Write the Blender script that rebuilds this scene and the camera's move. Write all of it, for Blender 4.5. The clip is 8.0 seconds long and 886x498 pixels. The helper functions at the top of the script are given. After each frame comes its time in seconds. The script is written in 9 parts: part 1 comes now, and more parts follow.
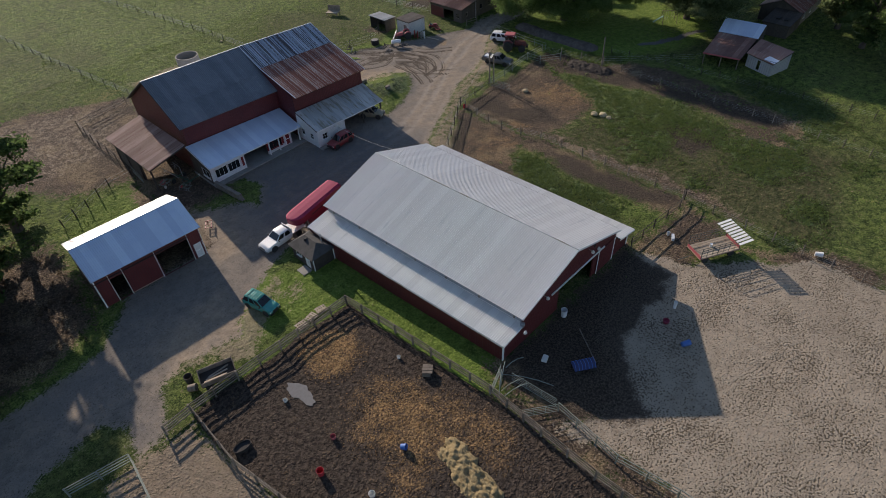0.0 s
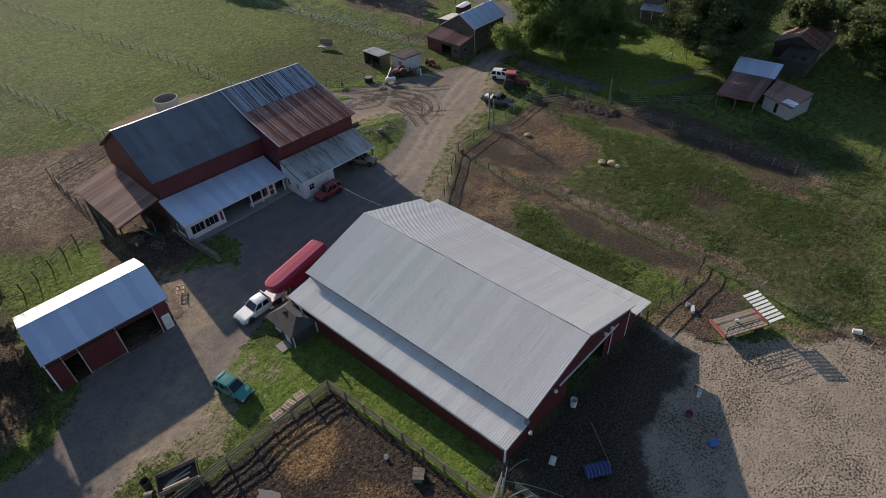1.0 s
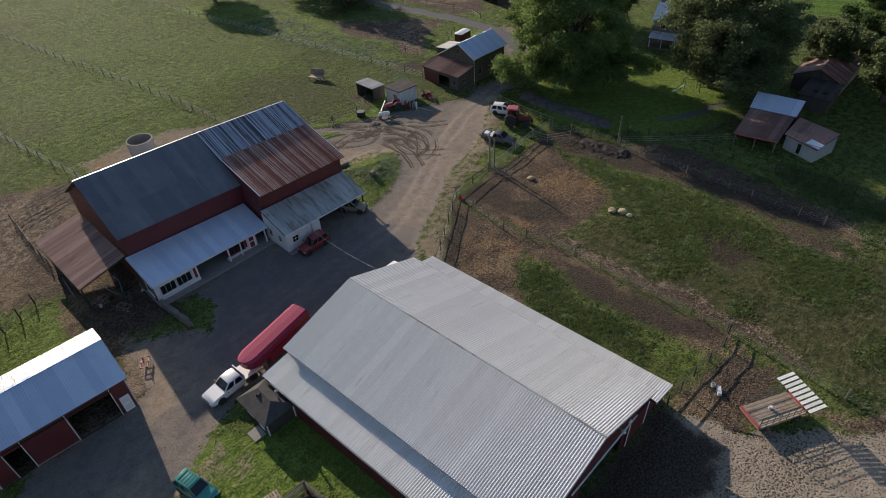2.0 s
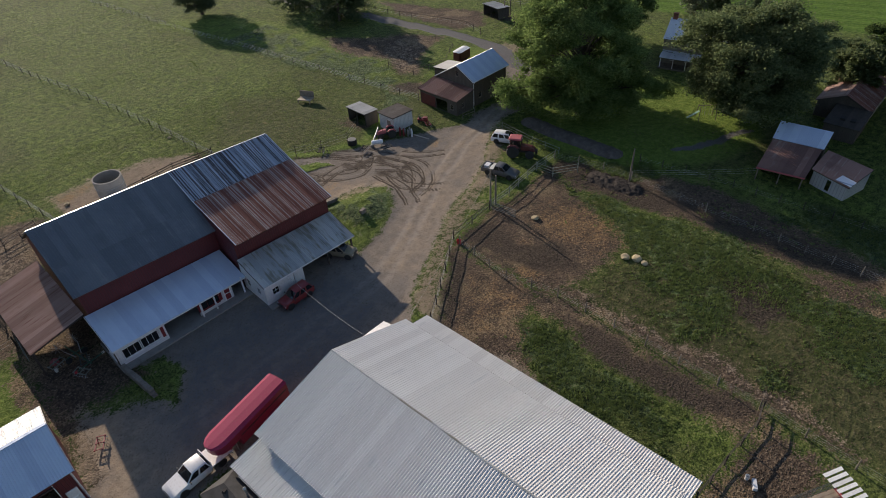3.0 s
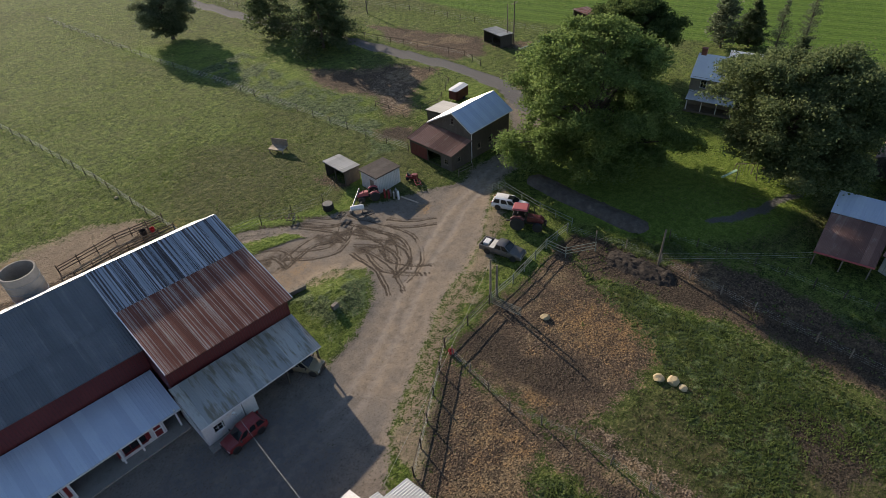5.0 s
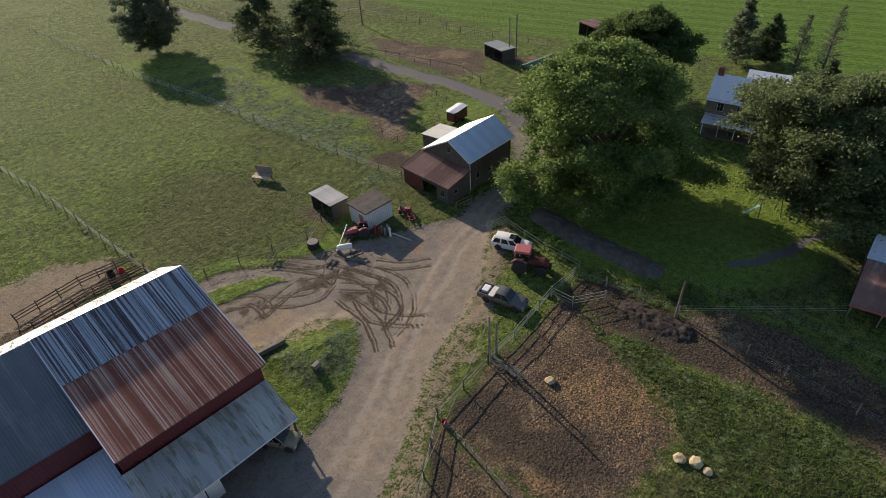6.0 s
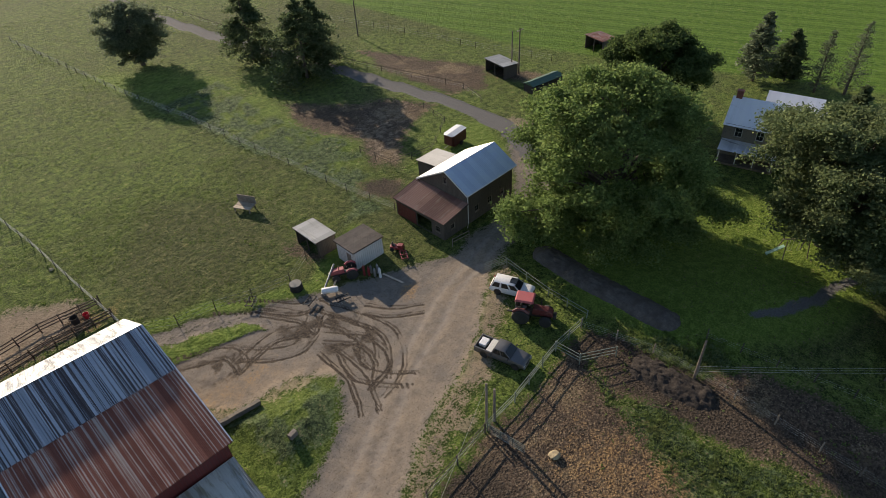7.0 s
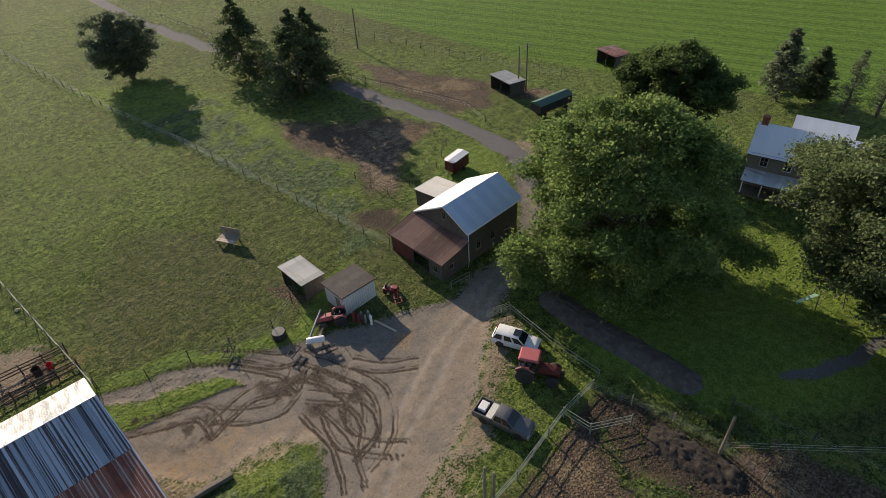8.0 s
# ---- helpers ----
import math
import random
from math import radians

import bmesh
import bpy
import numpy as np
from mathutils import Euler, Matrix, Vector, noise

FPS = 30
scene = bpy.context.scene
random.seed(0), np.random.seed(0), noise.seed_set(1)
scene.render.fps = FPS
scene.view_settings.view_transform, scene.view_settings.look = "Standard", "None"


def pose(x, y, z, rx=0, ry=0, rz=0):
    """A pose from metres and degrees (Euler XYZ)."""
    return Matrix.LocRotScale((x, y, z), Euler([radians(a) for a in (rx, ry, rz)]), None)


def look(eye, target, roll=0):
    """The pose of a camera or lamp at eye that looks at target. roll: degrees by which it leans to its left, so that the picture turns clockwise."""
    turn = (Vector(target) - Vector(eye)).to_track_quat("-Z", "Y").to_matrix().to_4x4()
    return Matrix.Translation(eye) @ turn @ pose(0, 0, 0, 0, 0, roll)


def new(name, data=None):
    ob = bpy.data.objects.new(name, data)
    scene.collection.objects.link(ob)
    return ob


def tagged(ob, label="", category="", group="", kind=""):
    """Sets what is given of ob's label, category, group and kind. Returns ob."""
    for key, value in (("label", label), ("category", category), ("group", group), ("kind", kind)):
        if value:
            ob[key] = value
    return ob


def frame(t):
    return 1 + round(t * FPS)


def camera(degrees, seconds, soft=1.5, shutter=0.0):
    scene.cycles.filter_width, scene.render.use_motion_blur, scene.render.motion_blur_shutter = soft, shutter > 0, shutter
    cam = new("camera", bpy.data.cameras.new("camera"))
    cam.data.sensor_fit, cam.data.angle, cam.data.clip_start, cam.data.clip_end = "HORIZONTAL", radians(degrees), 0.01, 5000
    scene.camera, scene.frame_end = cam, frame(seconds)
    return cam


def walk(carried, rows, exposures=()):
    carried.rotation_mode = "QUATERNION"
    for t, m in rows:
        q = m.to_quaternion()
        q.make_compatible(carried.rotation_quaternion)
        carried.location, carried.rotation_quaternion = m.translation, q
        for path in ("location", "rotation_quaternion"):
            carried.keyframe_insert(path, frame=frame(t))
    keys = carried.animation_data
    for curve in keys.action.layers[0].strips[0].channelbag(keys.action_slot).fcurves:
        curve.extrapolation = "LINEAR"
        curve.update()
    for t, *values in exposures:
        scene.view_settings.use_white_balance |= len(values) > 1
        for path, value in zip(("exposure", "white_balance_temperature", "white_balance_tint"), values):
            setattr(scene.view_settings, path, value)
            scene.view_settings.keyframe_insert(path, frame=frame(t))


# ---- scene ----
cam = camera(72.3, 8.0, soft=0.6)
METRES, EYE, TILT, LEAN, TURN = 71.74, 48.6, 0.0, 0.0, -44.1
ROWS = [
    (0.0, 0.0, 0.0, 0.0, -2.48, -41.99, 2.76),
    (0.5, 0.0068, 0.0641, -0.0007, -2.46, -41.26, 2.73),
    (1.0, 0.0133, 0.1287, -0.0015, -2.44, -40.52, 2.72),
    (1.5, 0.0203, 0.1934, -0.0027, -2.41, -39.82, 2.71),
    (3.0, 0.0388, 0.3898, -0.0058, -2.35, -39.36, 2.71),
    (3.5, 0.0449, 0.4563, -0.0075, -2.35, -39.37, 2.71),
    (4.0, 0.0512, 0.5222, -0.0089, -2.36, -39.41, 2.72),
    (4.5, 0.0593, 0.5861, -0.0103, -2.3, -39.42, 2.72),
    (6.0, 0.084, 0.7699, -0.0151, -1.94, -39.5, 2.78),
    (6.5, 0.0922, 0.8269, -0.017, -1.87, -39.5, 2.78),
    (7.0, 0.1011, 0.8825, -0.0184, -1.58, -39.53, 2.81),
    (7.5, 0.1095, 0.9375, -0.0201, -1.26, -39.53, 2.83),
    (8.0, 0.1179, 0.9925, -0.0217, -0.79, -39.56, 2.9),
]
EXPOSURES = [(0.0, 0.18, 6700, 16), (1.5, 0.15, 6750, 16), (3.0, 0.10, 6850, 16), (4.5, 0.28, 7050, 15), (6.0, 0.38, 7150, 14), (8.0, 0.38, 7250, 14)]
walk(cam, [(t, pose(0, 0, EYE, TILT, LEAN, TURN) @ pose(METRES * x, METRES * y, METRES * z, 90 + pitch, roll, yaw)) for t, x, y, z, yaw, pitch, roll in ROWS], EXPOSURES)

# ---- light: a low sun from behind the barns, clear sky ----
SUN_EL, SUN_AZ = radians(20.7), math.atan2(0.174, 0.985)      # azimuth from +y towards +x
to_sun = Vector((math.sin(SUN_AZ) * math.cos(SUN_EL), math.cos(SUN_AZ) * math.cos(SUN_EL), math.sin(SUN_EL)))
sun = new("sun", bpy.data.lights.new("sun", "SUN"))
sun.data.energy, sun.data.angle, sun.data.color = 4.75, radians(0.6), (1.0, 0.9, 0.76)
sun.matrix_world = look(to_sun * 300, (0, 0, 0))
world = bpy.data.worlds.new("world")
scene.world = world
world.use_nodes = True
sky = world.node_tree.nodes.new("ShaderNodeTexSky")
sky.sky_type, sky.sun_disc, sky.sun_elevation, sky.sun_rotation = "NISHITA", False, SUN_EL, SUN_AZ
sky.air_density, sky.dust_density, sky.ozone_density = 1.0, 0.4, 2.5
background = world.node_tree.nodes["Background"]
background.inputs[1].default_value = 0.114
world.node_tree.links.new(sky.outputs[0], background.inputs[0])


# ---- materials ----
class Nodes:
    """Short hand for a node material."""

    def __init__(self, name):
        self.mat = bpy.data.materials.new(name)
        self.mat.use_nodes = True
        self.tree = self.mat.node_tree
        self.bsdf = self.tree.nodes["Principled BSDF"]
        self.place = self.add("ShaderNodeNewGeometry").outputs["Position"]

    def add(self, kind):
        return self.tree.nodes.new(kind)

    def math_node(self, kind, operation):
        node = self.add(kind)
        node.operation = operation
        return node

    def put(self, value, socket):
        if isinstance(value, bpy.types.NodeSocket):
            self.tree.links.new(value, socket)
        elif isinstance(value, tuple) and len(value) == 3 and socket.type == "RGBA":
            socket.default_value = (*value, 1)
        else:
            socket.default_value = value

    def noise(self, scale, detail=4.0, rough=0.6, stretch=None, distort=0.0):
        where = self.place
        if stretch:
            mapping = self.add("ShaderNodeMapping")
            mapping.inputs["Scale"].default_value = stretch
            self.tree.links.new(where, mapping.inputs[0])
            where = mapping.outputs[0]
        node = self.add("ShaderNodeTexNoise")
        self.tree.links.new(where, node.inputs["Vector"])
        node.inputs["Scale"].default_value, node.inputs["Detail"].default_value = scale, detail
        node.inputs["Roughness"].default_value, node.inputs["Distortion"].default_value = rough, distort
        return node.outputs["Fac"]

    def cells(self, scale, warp):
        """Distance to the nearest of scattered points, the space warped by warp."""
        shift = self.math_node("ShaderNodeVectorMath", "MULTIPLY_ADD")
        noise = self.add("ShaderNodeTexNoise")
        self.tree.links.new(self.place, noise.inputs["Vector"])
        noise.inputs["Scale"].default_value = scale * 0.9
        self.tree.links.new(noise.outputs["Color"], shift.inputs[0])
        shift.inputs[1].default_value = (warp, warp, warp)
        self.tree.links.new(self.place, shift.inputs[2])
        node = self.add("ShaderNodeTexVoronoi")
        node.inputs["Scale"].default_value = scale
        self.tree.links.new(shift.outputs[0], node.inputs["Vector"])
        return node.outputs["Distance"]

    def ramp(self, value, low, high, out_low=0.0, out_high=1.0):
        node = self.add("ShaderNodeMapRange")
        node.interpolation_type = "SMOOTHSTEP"
        for k, v in enumerate((value, low, high, out_low, out_high)):
            self.put(v, node.inputs[k])
        return node.outputs[0]

    def sum(self, a, b, operation="ADD"):
        node = self.math_node("ShaderNodeMath", operation)
        self.put(a, node.inputs[0])
        self.put(b, node.inputs[1])
        return node.outputs[0]

    def mix(self, fac, a, b, blend="MIX"):
        node = self.add("ShaderNodeMix")
        node.data_type, node.blend_type = "RGBA", blend
        self.put(fac, node.inputs[0])
        self.put(a, node.inputs[6])
        self.put(b, node.inputs[7])
        return node.outputs[2]

    def bump(self, height, strength, distance):
        node = self.add("ShaderNodeBump")
        node.inputs["Strength"].default_value, node.inputs["Distance"].default_value = strength, distance
        self.tree.links.new(height, node.inputs["Height"])
        self.tree.links.new(node.outputs[0], self.bsdf.inputs["Normal"])

    def done(self, color, rough=0.8, metal=0.0, spec=None):
        self.put(color, self.bsdf.inputs["Base Color"])
        self.put(rough, self.bsdf.inputs["Roughness"])
        self.put(metal, self.bsdf.inputs["Metallic"])
        if spec is not None:
            self.bsdf.inputs["Specular IOR Level"].default_value = spec
        return self.mat


def surface(name, a, b, dirt, rough=0.8, metal=0.0, coarse=0.6, fine=9.0, stretch=None, bump=0.3, depth=0.01, dirt_at=0.62, vary=0.12, spec=None):
    """A worn surface: two tones in broad patches, fine grain, and stains."""
    n = Nodes(name)
    big, small = n.noise(coarse, 5, 0.65, stretch), n.noise(fine, 5, 0.7, stretch)
    color = n.mix(n.ramp(big, 0.35, 0.65), a, b)
    color = n.mix(n.ramp(n.sum(n.sum(big, 0.5, "MULTIPLY"), n.sum(small, 0.5, "MULTIPLY")), dirt_at - 0.08, dirt_at + 0.1, 0.0, 0.8), color, dirt)
    tint = n.ramp(n.add("ShaderNodeObjectInfo").outputs["Random"], 0, 1, 1 - vary, 1 + vary)
    grain = n.ramp(small, 0.25, 0.75, 0.82, 1.15)
    scale = n.math_node("ShaderNodeVectorMath", "SCALE")
    n.tree.links.new(color, scale.inputs[0])
    n.tree.links.new(n.sum(tint, grain, "MULTIPLY"), scale.inputs["Scale"])
    n.bump(small, bump, depth)
    return n.done(scale.outputs[0], n.ramp(small, 0.2, 0.8, rough - 0.08, rough + 0.08), metal, spec)


def ribbed(name, a, b, dirt, axis, pitch, rough=0.45, metal=0.0, depth=0.03, dirt_at=0.6, coarse=0.35, streak=(1, 1, 1), vary=0.08):
    """Siding of vertical boards or ribs: the relief repeats along the world axis."""
    n = Nodes(name)
    split = n.add("ShaderNodeSeparateXYZ")
    n.tree.links.new(n.place, split.inputs[0])
    along = split.outputs[axis]
    phase = n.sum(n.sum(along, 1.0 / pitch, "MULTIPLY"), 1.0, "FRACT")
    groove = n.ramp(n.sum(n.sum(phase, 0.5, "SUBTRACT"), 0.0, "ABSOLUTE"), 0.38, 0.46, 1.0, 0.0)
    big, small = n.noise(coarse, 5, 0.6, streak), n.noise(7.0, 4, 0.7, streak)
    color = n.mix(n.ramp(big, 0.35, 0.65), a, b)
    color = n.mix(n.ramp(n.sum(n.sum(big, 0.4, "MULTIPLY"), n.sum(small, 0.6, "MULTIPLY")), dirt_at - 0.07, dirt_at + 0.1, 0.0, 0.85), color, dirt)
    color = n.mix(n.ramp(groove, 0.0, 1.0, 0.35, 0.0), color, (0.02, 0.018, 0.016))
    n.bump(n.sum(groove, n.sum(small, 0.15, "MULTIPLY")), 0.7, depth)
    return n.done(color, n.ramp(small, 0.2, 0.8, rough - 0.08, rough + 0.1), metal)


def sheet_metal(name, a, b, dirt, rough=0.4, metal=0.3, dirt_at=0.62, vary=0.06, streak=(0.25, 2.5, 1.0), coarse=0.6, sharp=0.07, broad=0.3):
    """Roof sheets: tone differs from sheet to sheet, streaks run with the fall."""
    n = Nodes(name)
    big, small, streaks = n.noise(coarse, 4, 0.6), n.noise(14.0, 3, 0.6), n.noise(3.0, 4, 0.65, streak)
    rand = n.add("ShaderNodeObjectInfo").outputs["Random"]
    color = n.mix(n.ramp(n.sum(n.sum(big, 0.6, "MULTIPLY"), n.sum(rand, 0.4, "MULTIPLY")), 0.3, 0.7), a, b)
    color = n.mix(n.ramp(n.sum(n.sum(streaks, 1 - broad, "MULTIPLY"), n.sum(big, broad, "MULTIPLY")), dirt_at - sharp, dirt_at + sharp, 0.0, 0.9), color, dirt)
    scale = n.math_node("ShaderNodeVectorMath", "SCALE")
    n.tree.links.new(color, scale.inputs[0])
    n.tree.links.new(n.ramp(rand, 0, 1, 1 - vary, 1 + vary), scale.inputs["Scale"])
    n.bump(small, 0.08, 0.004)
    return n.done(scale.outputs[0], n.ramp(streaks, 0.3, 0.7, rough - 0.1, rough + 0.12), metal)


def paint(name, color, rough=0.35, metal=0.0, coat=0.4):
    n = Nodes(name)
    dust = n.noise(5.0, 5, 0.7)
    mixed = n.mix(n.ramp(dust, 0.45, 0.8, 0.0, 0.35), color, (0.25, 0.21, 0.16))
    n.bsdf.inputs["Coat Weight"].default_value = coat
    return n.done(mixed, n.ramp(dust, 0.3, 0.7, rough - 0.05, rough + 0.2), metal)


def leaf_material(name, a, b, c):
    n = Nodes(name)
    rand = n.add("ShaderNodeNewGeometry").outputs["Random Per Island"]
    big = n.noise(0.25, 3, 0.6)
    color = n.mix(n.ramp(rand, 0.0, 1.0), a, b)
    color = n.mix(n.ramp(big, 0.5, 0.75, 0.0, 0.7), color, c)
    out = n.tree.nodes["Material Output"]
    thin = n.add("ShaderNodeBsdfTranslucent")
    n.tree.links.new(color, thin.inputs[0])
    mixer = n.add("ShaderNodeMixShader")
    mixer.inputs[0].default_value = 0.6
    n.done(color, 0.75, 0.0, 0.15)
    n.tree.links.new(n.bsdf.outputs[0], mixer.inputs[1])
    n.tree.links.new(thin.outputs[0], mixer.inputs[2])
    n.tree.links.new(mixer.outputs[0], out.inputs[0])
    return n.mat


def glass_material(name, tone):
    n = Nodes(name)
    n.bsdf.inputs["IOR"].default_value = 1.5
    return n.done(n.mix(n.noise(3.0), tone, tuple(1.6 * c for c in tone)), 0.06, 0.0, 0.6)


GALV = sheet_metal("galvanised_roof", (0.72, 0.69, 0.645), (0.77, 0.745, 0.70), (0.62, 0.605, 0.575), 0.55, 0.12, 0.62, 0.02, (0.05, 0.8, 0.05))
GALV_DULL = sheet_metal("dull_metal_roof", (0.42, 0.43, 0.42), (0.52, 0.52, 0.49), (0.26, 0.235, 0.17), 0.5, 0.3, 0.55, 0.08, (0.7, 0.1, 0.1))
BLUE_GREY = sheet_metal("weathered_grey_roof", (0.165, 0.18, 0.20), (0.205, 0.22, 0.24), (0.26, 0.27, 0.28), 0.45, 0.35, 0.60, 0.02, (0.8, 0.05, 0.05))
SHELTER_ROOF = sheet_metal("grey_shelter_roof", (0.44, 0.43, 0.40), (0.52, 0.505, 0.47), (0.34, 0.32, 0.28), 0.6, 0.1, 0.6, 0.05, (0.7, 0.06, 0.06))
HOUSE_ROOF = sheet_metal("white_painted_roof", (0.86, 0.87, 0.89), (0.9, 0.905, 0.92), (0.78, 0.78, 0.78), 0.45, 0.05, 0.66, 0.02, (0.7, 0.06, 0.06))
WHITE_ROOF = sheet_metal("pale_metal_roof", (0.68, 0.70, 0.735), (0.74, 0.755, 0.78), (0.56, 0.58, 0.62), 0.34, 0.45, 0.66, 0.03, (0.7, 0.06, 0.06))
# pale metal with blue skylight mixed into its colour, mostly for shaded slopes
SKY_TINTED = sheet_metal("sky_tinted_roof", (0.52, 0.61, 0.745), (0.60, 0.69, 0.80), (0.44, 0.51, 0.60), 0.4, 0.3, 0.66, 0.03, (0.7, 0.03, 0.03))
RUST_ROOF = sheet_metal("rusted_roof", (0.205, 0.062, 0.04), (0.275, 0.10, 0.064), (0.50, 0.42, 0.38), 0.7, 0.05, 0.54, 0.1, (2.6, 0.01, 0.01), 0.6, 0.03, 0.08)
GALV_RUST = sheet_metal("rust_streaked_roof", (0.42, 0.47, 0.54), (0.52, 0.56, 0.62), (0.055, 0.032, 0.028), 0.42, 0.4, 0.51, 0.1, (2.6, 0.01, 0.01), 0.6, 0.03, 0.08)
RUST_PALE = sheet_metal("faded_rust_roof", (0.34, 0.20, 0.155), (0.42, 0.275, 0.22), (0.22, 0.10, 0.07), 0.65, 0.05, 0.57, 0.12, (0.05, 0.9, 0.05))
RUST_TILE = sheet_metal("rusty_corrugated_roof", (0.22, 0.11, 0.085), (0.28, 0.155, 0.12), (0.38, 0.28, 0.23), 0.7, 0.05, 0.60, 0.15, (0.05, 0.9, 0.05))
RED_X = ribbed("red_siding_x", (0.105, 0.019, 0.021), (0.135, 0.025, 0.026), (0.07, 0.02, 0.02), 0, 0.3, 0.5)
RED_Y = ribbed("red_siding_y", (0.105, 0.019, 0.021), (0.135, 0.025, 0.026), (0.07, 0.02, 0.02), 1, 0.3, 0.5)
BOARD_X = ribbed("grey_boards_x", (0.085, 0.07, 0.057), (0.12, 0.10, 0.08), (0.05, 0.042, 0.036), 0, 0.22, 0.85, 0, 0.02, 0.55, 0.5, (3, 3, 0.3))
BOARD_Y = ribbed("grey_boards_y", (0.085, 0.07, 0.057), (0.12, 0.10, 0.08), (0.05, 0.042, 0.036), 1, 0.22, 0.85, 0, 0.02, 0.55, 0.5, (3, 3, 0.3))
WHITE_BOARD_X = ribbed("white_boards_x", (0.62, 0.62, 0.60), (0.72, 0.71, 0.69), (0.33, 0.30, 0.26), 0, 0.3, 0.7, 0, 0.02, 0.56, 0.5, (3, 3, 0.4))
WHITE_BOARD_Y = ribbed("white_boards_y", (0.62, 0.62, 0.60), (0.72, 0.71, 0.69), (0.33, 0.30, 0.26), 1, 0.3, 0.7, 0, 0.02, 0.56, 0.5, (3, 3, 0.4))
METAL_WALL_X = ribbed("pale_metal_wall_x", (0.42, 0.43, 0.44), (0.5, 0.5, 0.5), (0.3, 0.28, 0.25), 0, 0.4, 0.5, 0.2)
METAL_WALL_Y = ribbed("pale_metal_wall_y", (0.42, 0.43, 0.44), (0.5, 0.5, 0.5), (0.3, 0.28, 0.25), 1, 0.4, 0.5, 0.2)
WHITE_WALL = surface("white_painted_wall", (0.68, 0.68, 0.66), (0.76, 0.75, 0.73), (0.45, 0.42, 0.38), 0.7)
WHITE_TRIM = surface("white_trim", (0.72, 0.72, 0.70), (0.78, 0.78, 0.76), (0.5, 0.48, 0.44), 0.6, dirt_at=0.7)
STONE_WALL = surface("rubble_stone", (0.22, 0.19, 0.155), (0.30, 0.265, 0.22), (0.12, 0.10, 0.085), 0.9, coarse=2.0, fine=6, bump=0.8, depth=0.05, dirt_at=0.52)
BRICK_RED = surface("chimney_brick", (0.20, 0.07, 0.05), (0.27, 0.10, 0.07), (0.10, 0.05, 0.04), 0.9, coarse=2, fine=8)
WOOD = surface("weathered_wood", (0.16, 0.13, 0.10), (0.24, 0.20, 0.16), (0.09, 0.075, 0.06), 0.85, coarse=1.5, fine=14, vary=0.25)
WOOD_PALE = surface("pale_wood", (0.36, 0.29, 0.21), (0.46, 0.38, 0.29), (0.24, 0.18, 0.12), 0.8, coarse=1.5, fine=14, vary=0.25)
WOOD_DARK = surface("dark_wood", (0.055, 0.045, 0.037), (0.08, 0.066, 0.054), (0.035, 0.03, 0.025), 0.85, coarse=1.5, fine=14, vary=0.25)
PIPE = surface("pale_green_pipe", (0.19, 0.22, 0.185), (0.25, 0.28, 0.24), (0.14, 0.11, 0.08), 0.5, 0.2, coarse=2, fine=10)
PIPE_DARK = surface("dark_pipe", (0.06, 0.07, 0.065), (0.09, 0.10, 0.09), (0.10, 0.07, 0.05), 0.5, 0.3, coarse=2, fine=10)
WIRE = surface("pale_wire", (0.48, 0.48, 0.44), (0.55, 0.55, 0.5), (0.35, 0.33, 0.28), 0.5, 0.2)
CONCRETE = surface("concrete", (0.25, 0.235, 0.21), (0.32, 0.305, 0.275), (0.16, 0.145, 0.125), 0.9, coarse=0.7, fine=6, dirt_at=0.57)
SHINGLE = surface("asphalt_shingle", (0.055, 0.053, 0.05), (0.08, 0.077, 0.073), (0.04, 0.038, 0.036), 0.9, coarse=1.0, fine=9, bump=0.6, depth=0.02)
SHINGLE_BROWN = surface("brown_felt_roof", (0.13, 0.105, 0.085), (0.17, 0.14, 0.115), (0.09, 0.072, 0.06), 0.9, coarse=1.0, fine=9)
BARK = surface("bark", (0.075, 0.06, 0.047), (0.12, 0.098, 0.077), (0.05, 0.04, 0.032), 0.9, coarse=2, fine=10, stretch=(1, 1, 0.3), bump=0.9, depth=0.04)
RUBBER = surface("rubber", (0.022, 0.022, 0.022), (0.035, 0.034, 0.032), (0.11, 0.09, 0.07), 0.8, dirt_at=0.66)
STEEL = surface("grey_steel", (0.36, 0.36, 0.36), (0.44, 0.44, 0.43), (0.22, 0.16, 0.11), 0.4, 0.7)
DARK = surface("dark_interior", (0.03, 0.027, 0.025), (0.045, 0.04, 0.036), (0.02, 0.018, 0.017), 0.9)
BLACK_PAINT = paint("black_paint", (0.015, 0.015, 0.017))
WHITE_PAINT = paint("white_paint", (0.78, 0.78, 0.77))
GREY_PAINT = paint("grey_paint", (0.13, 0.13, 0.135), 0.35, 0.4)
TEAL_PAINT = paint("teal_paint", (0.02, 0.27, 0.235), 0.35, 0.1)
RED_PAINT = paint("red_paint", (0.22, 0.016, 0.02), 0.45)
TRACTOR_RED = paint("dark_tractor_red", (0.10, 0.012, 0.014), 0.5)
FADED_RED = paint("faded_red_paint", (0.40, 0.09, 0.10), 0.6, 0, 0.1)
TRAILER_RED = paint("trailer_red", (0.28, 0.022, 0.06), 0.45)
TRAILER_ROOF = paint("trailer_roof_red", (0.30, 0.022, 0.075), 0.75, 0, 0.0)
BLUE_PAINT = paint("blue_paint", (0.03, 0.13, 0.42), 0.5)
NAVY_PAINT = paint("navy_paint", (0.02, 0.035, 0.13), 0.5)
SLIDE_GREEN = paint("slide_green", (0.18, 0.36, 0.27), 0.4, 0, 0.1)
BEIGE_PAINT = paint("beige_paint", (0.26, 0.22, 0.14), 0.5)
GREEN_PAINT = paint("green_paint", (0.03, 0.10, 0.06), 0.5)
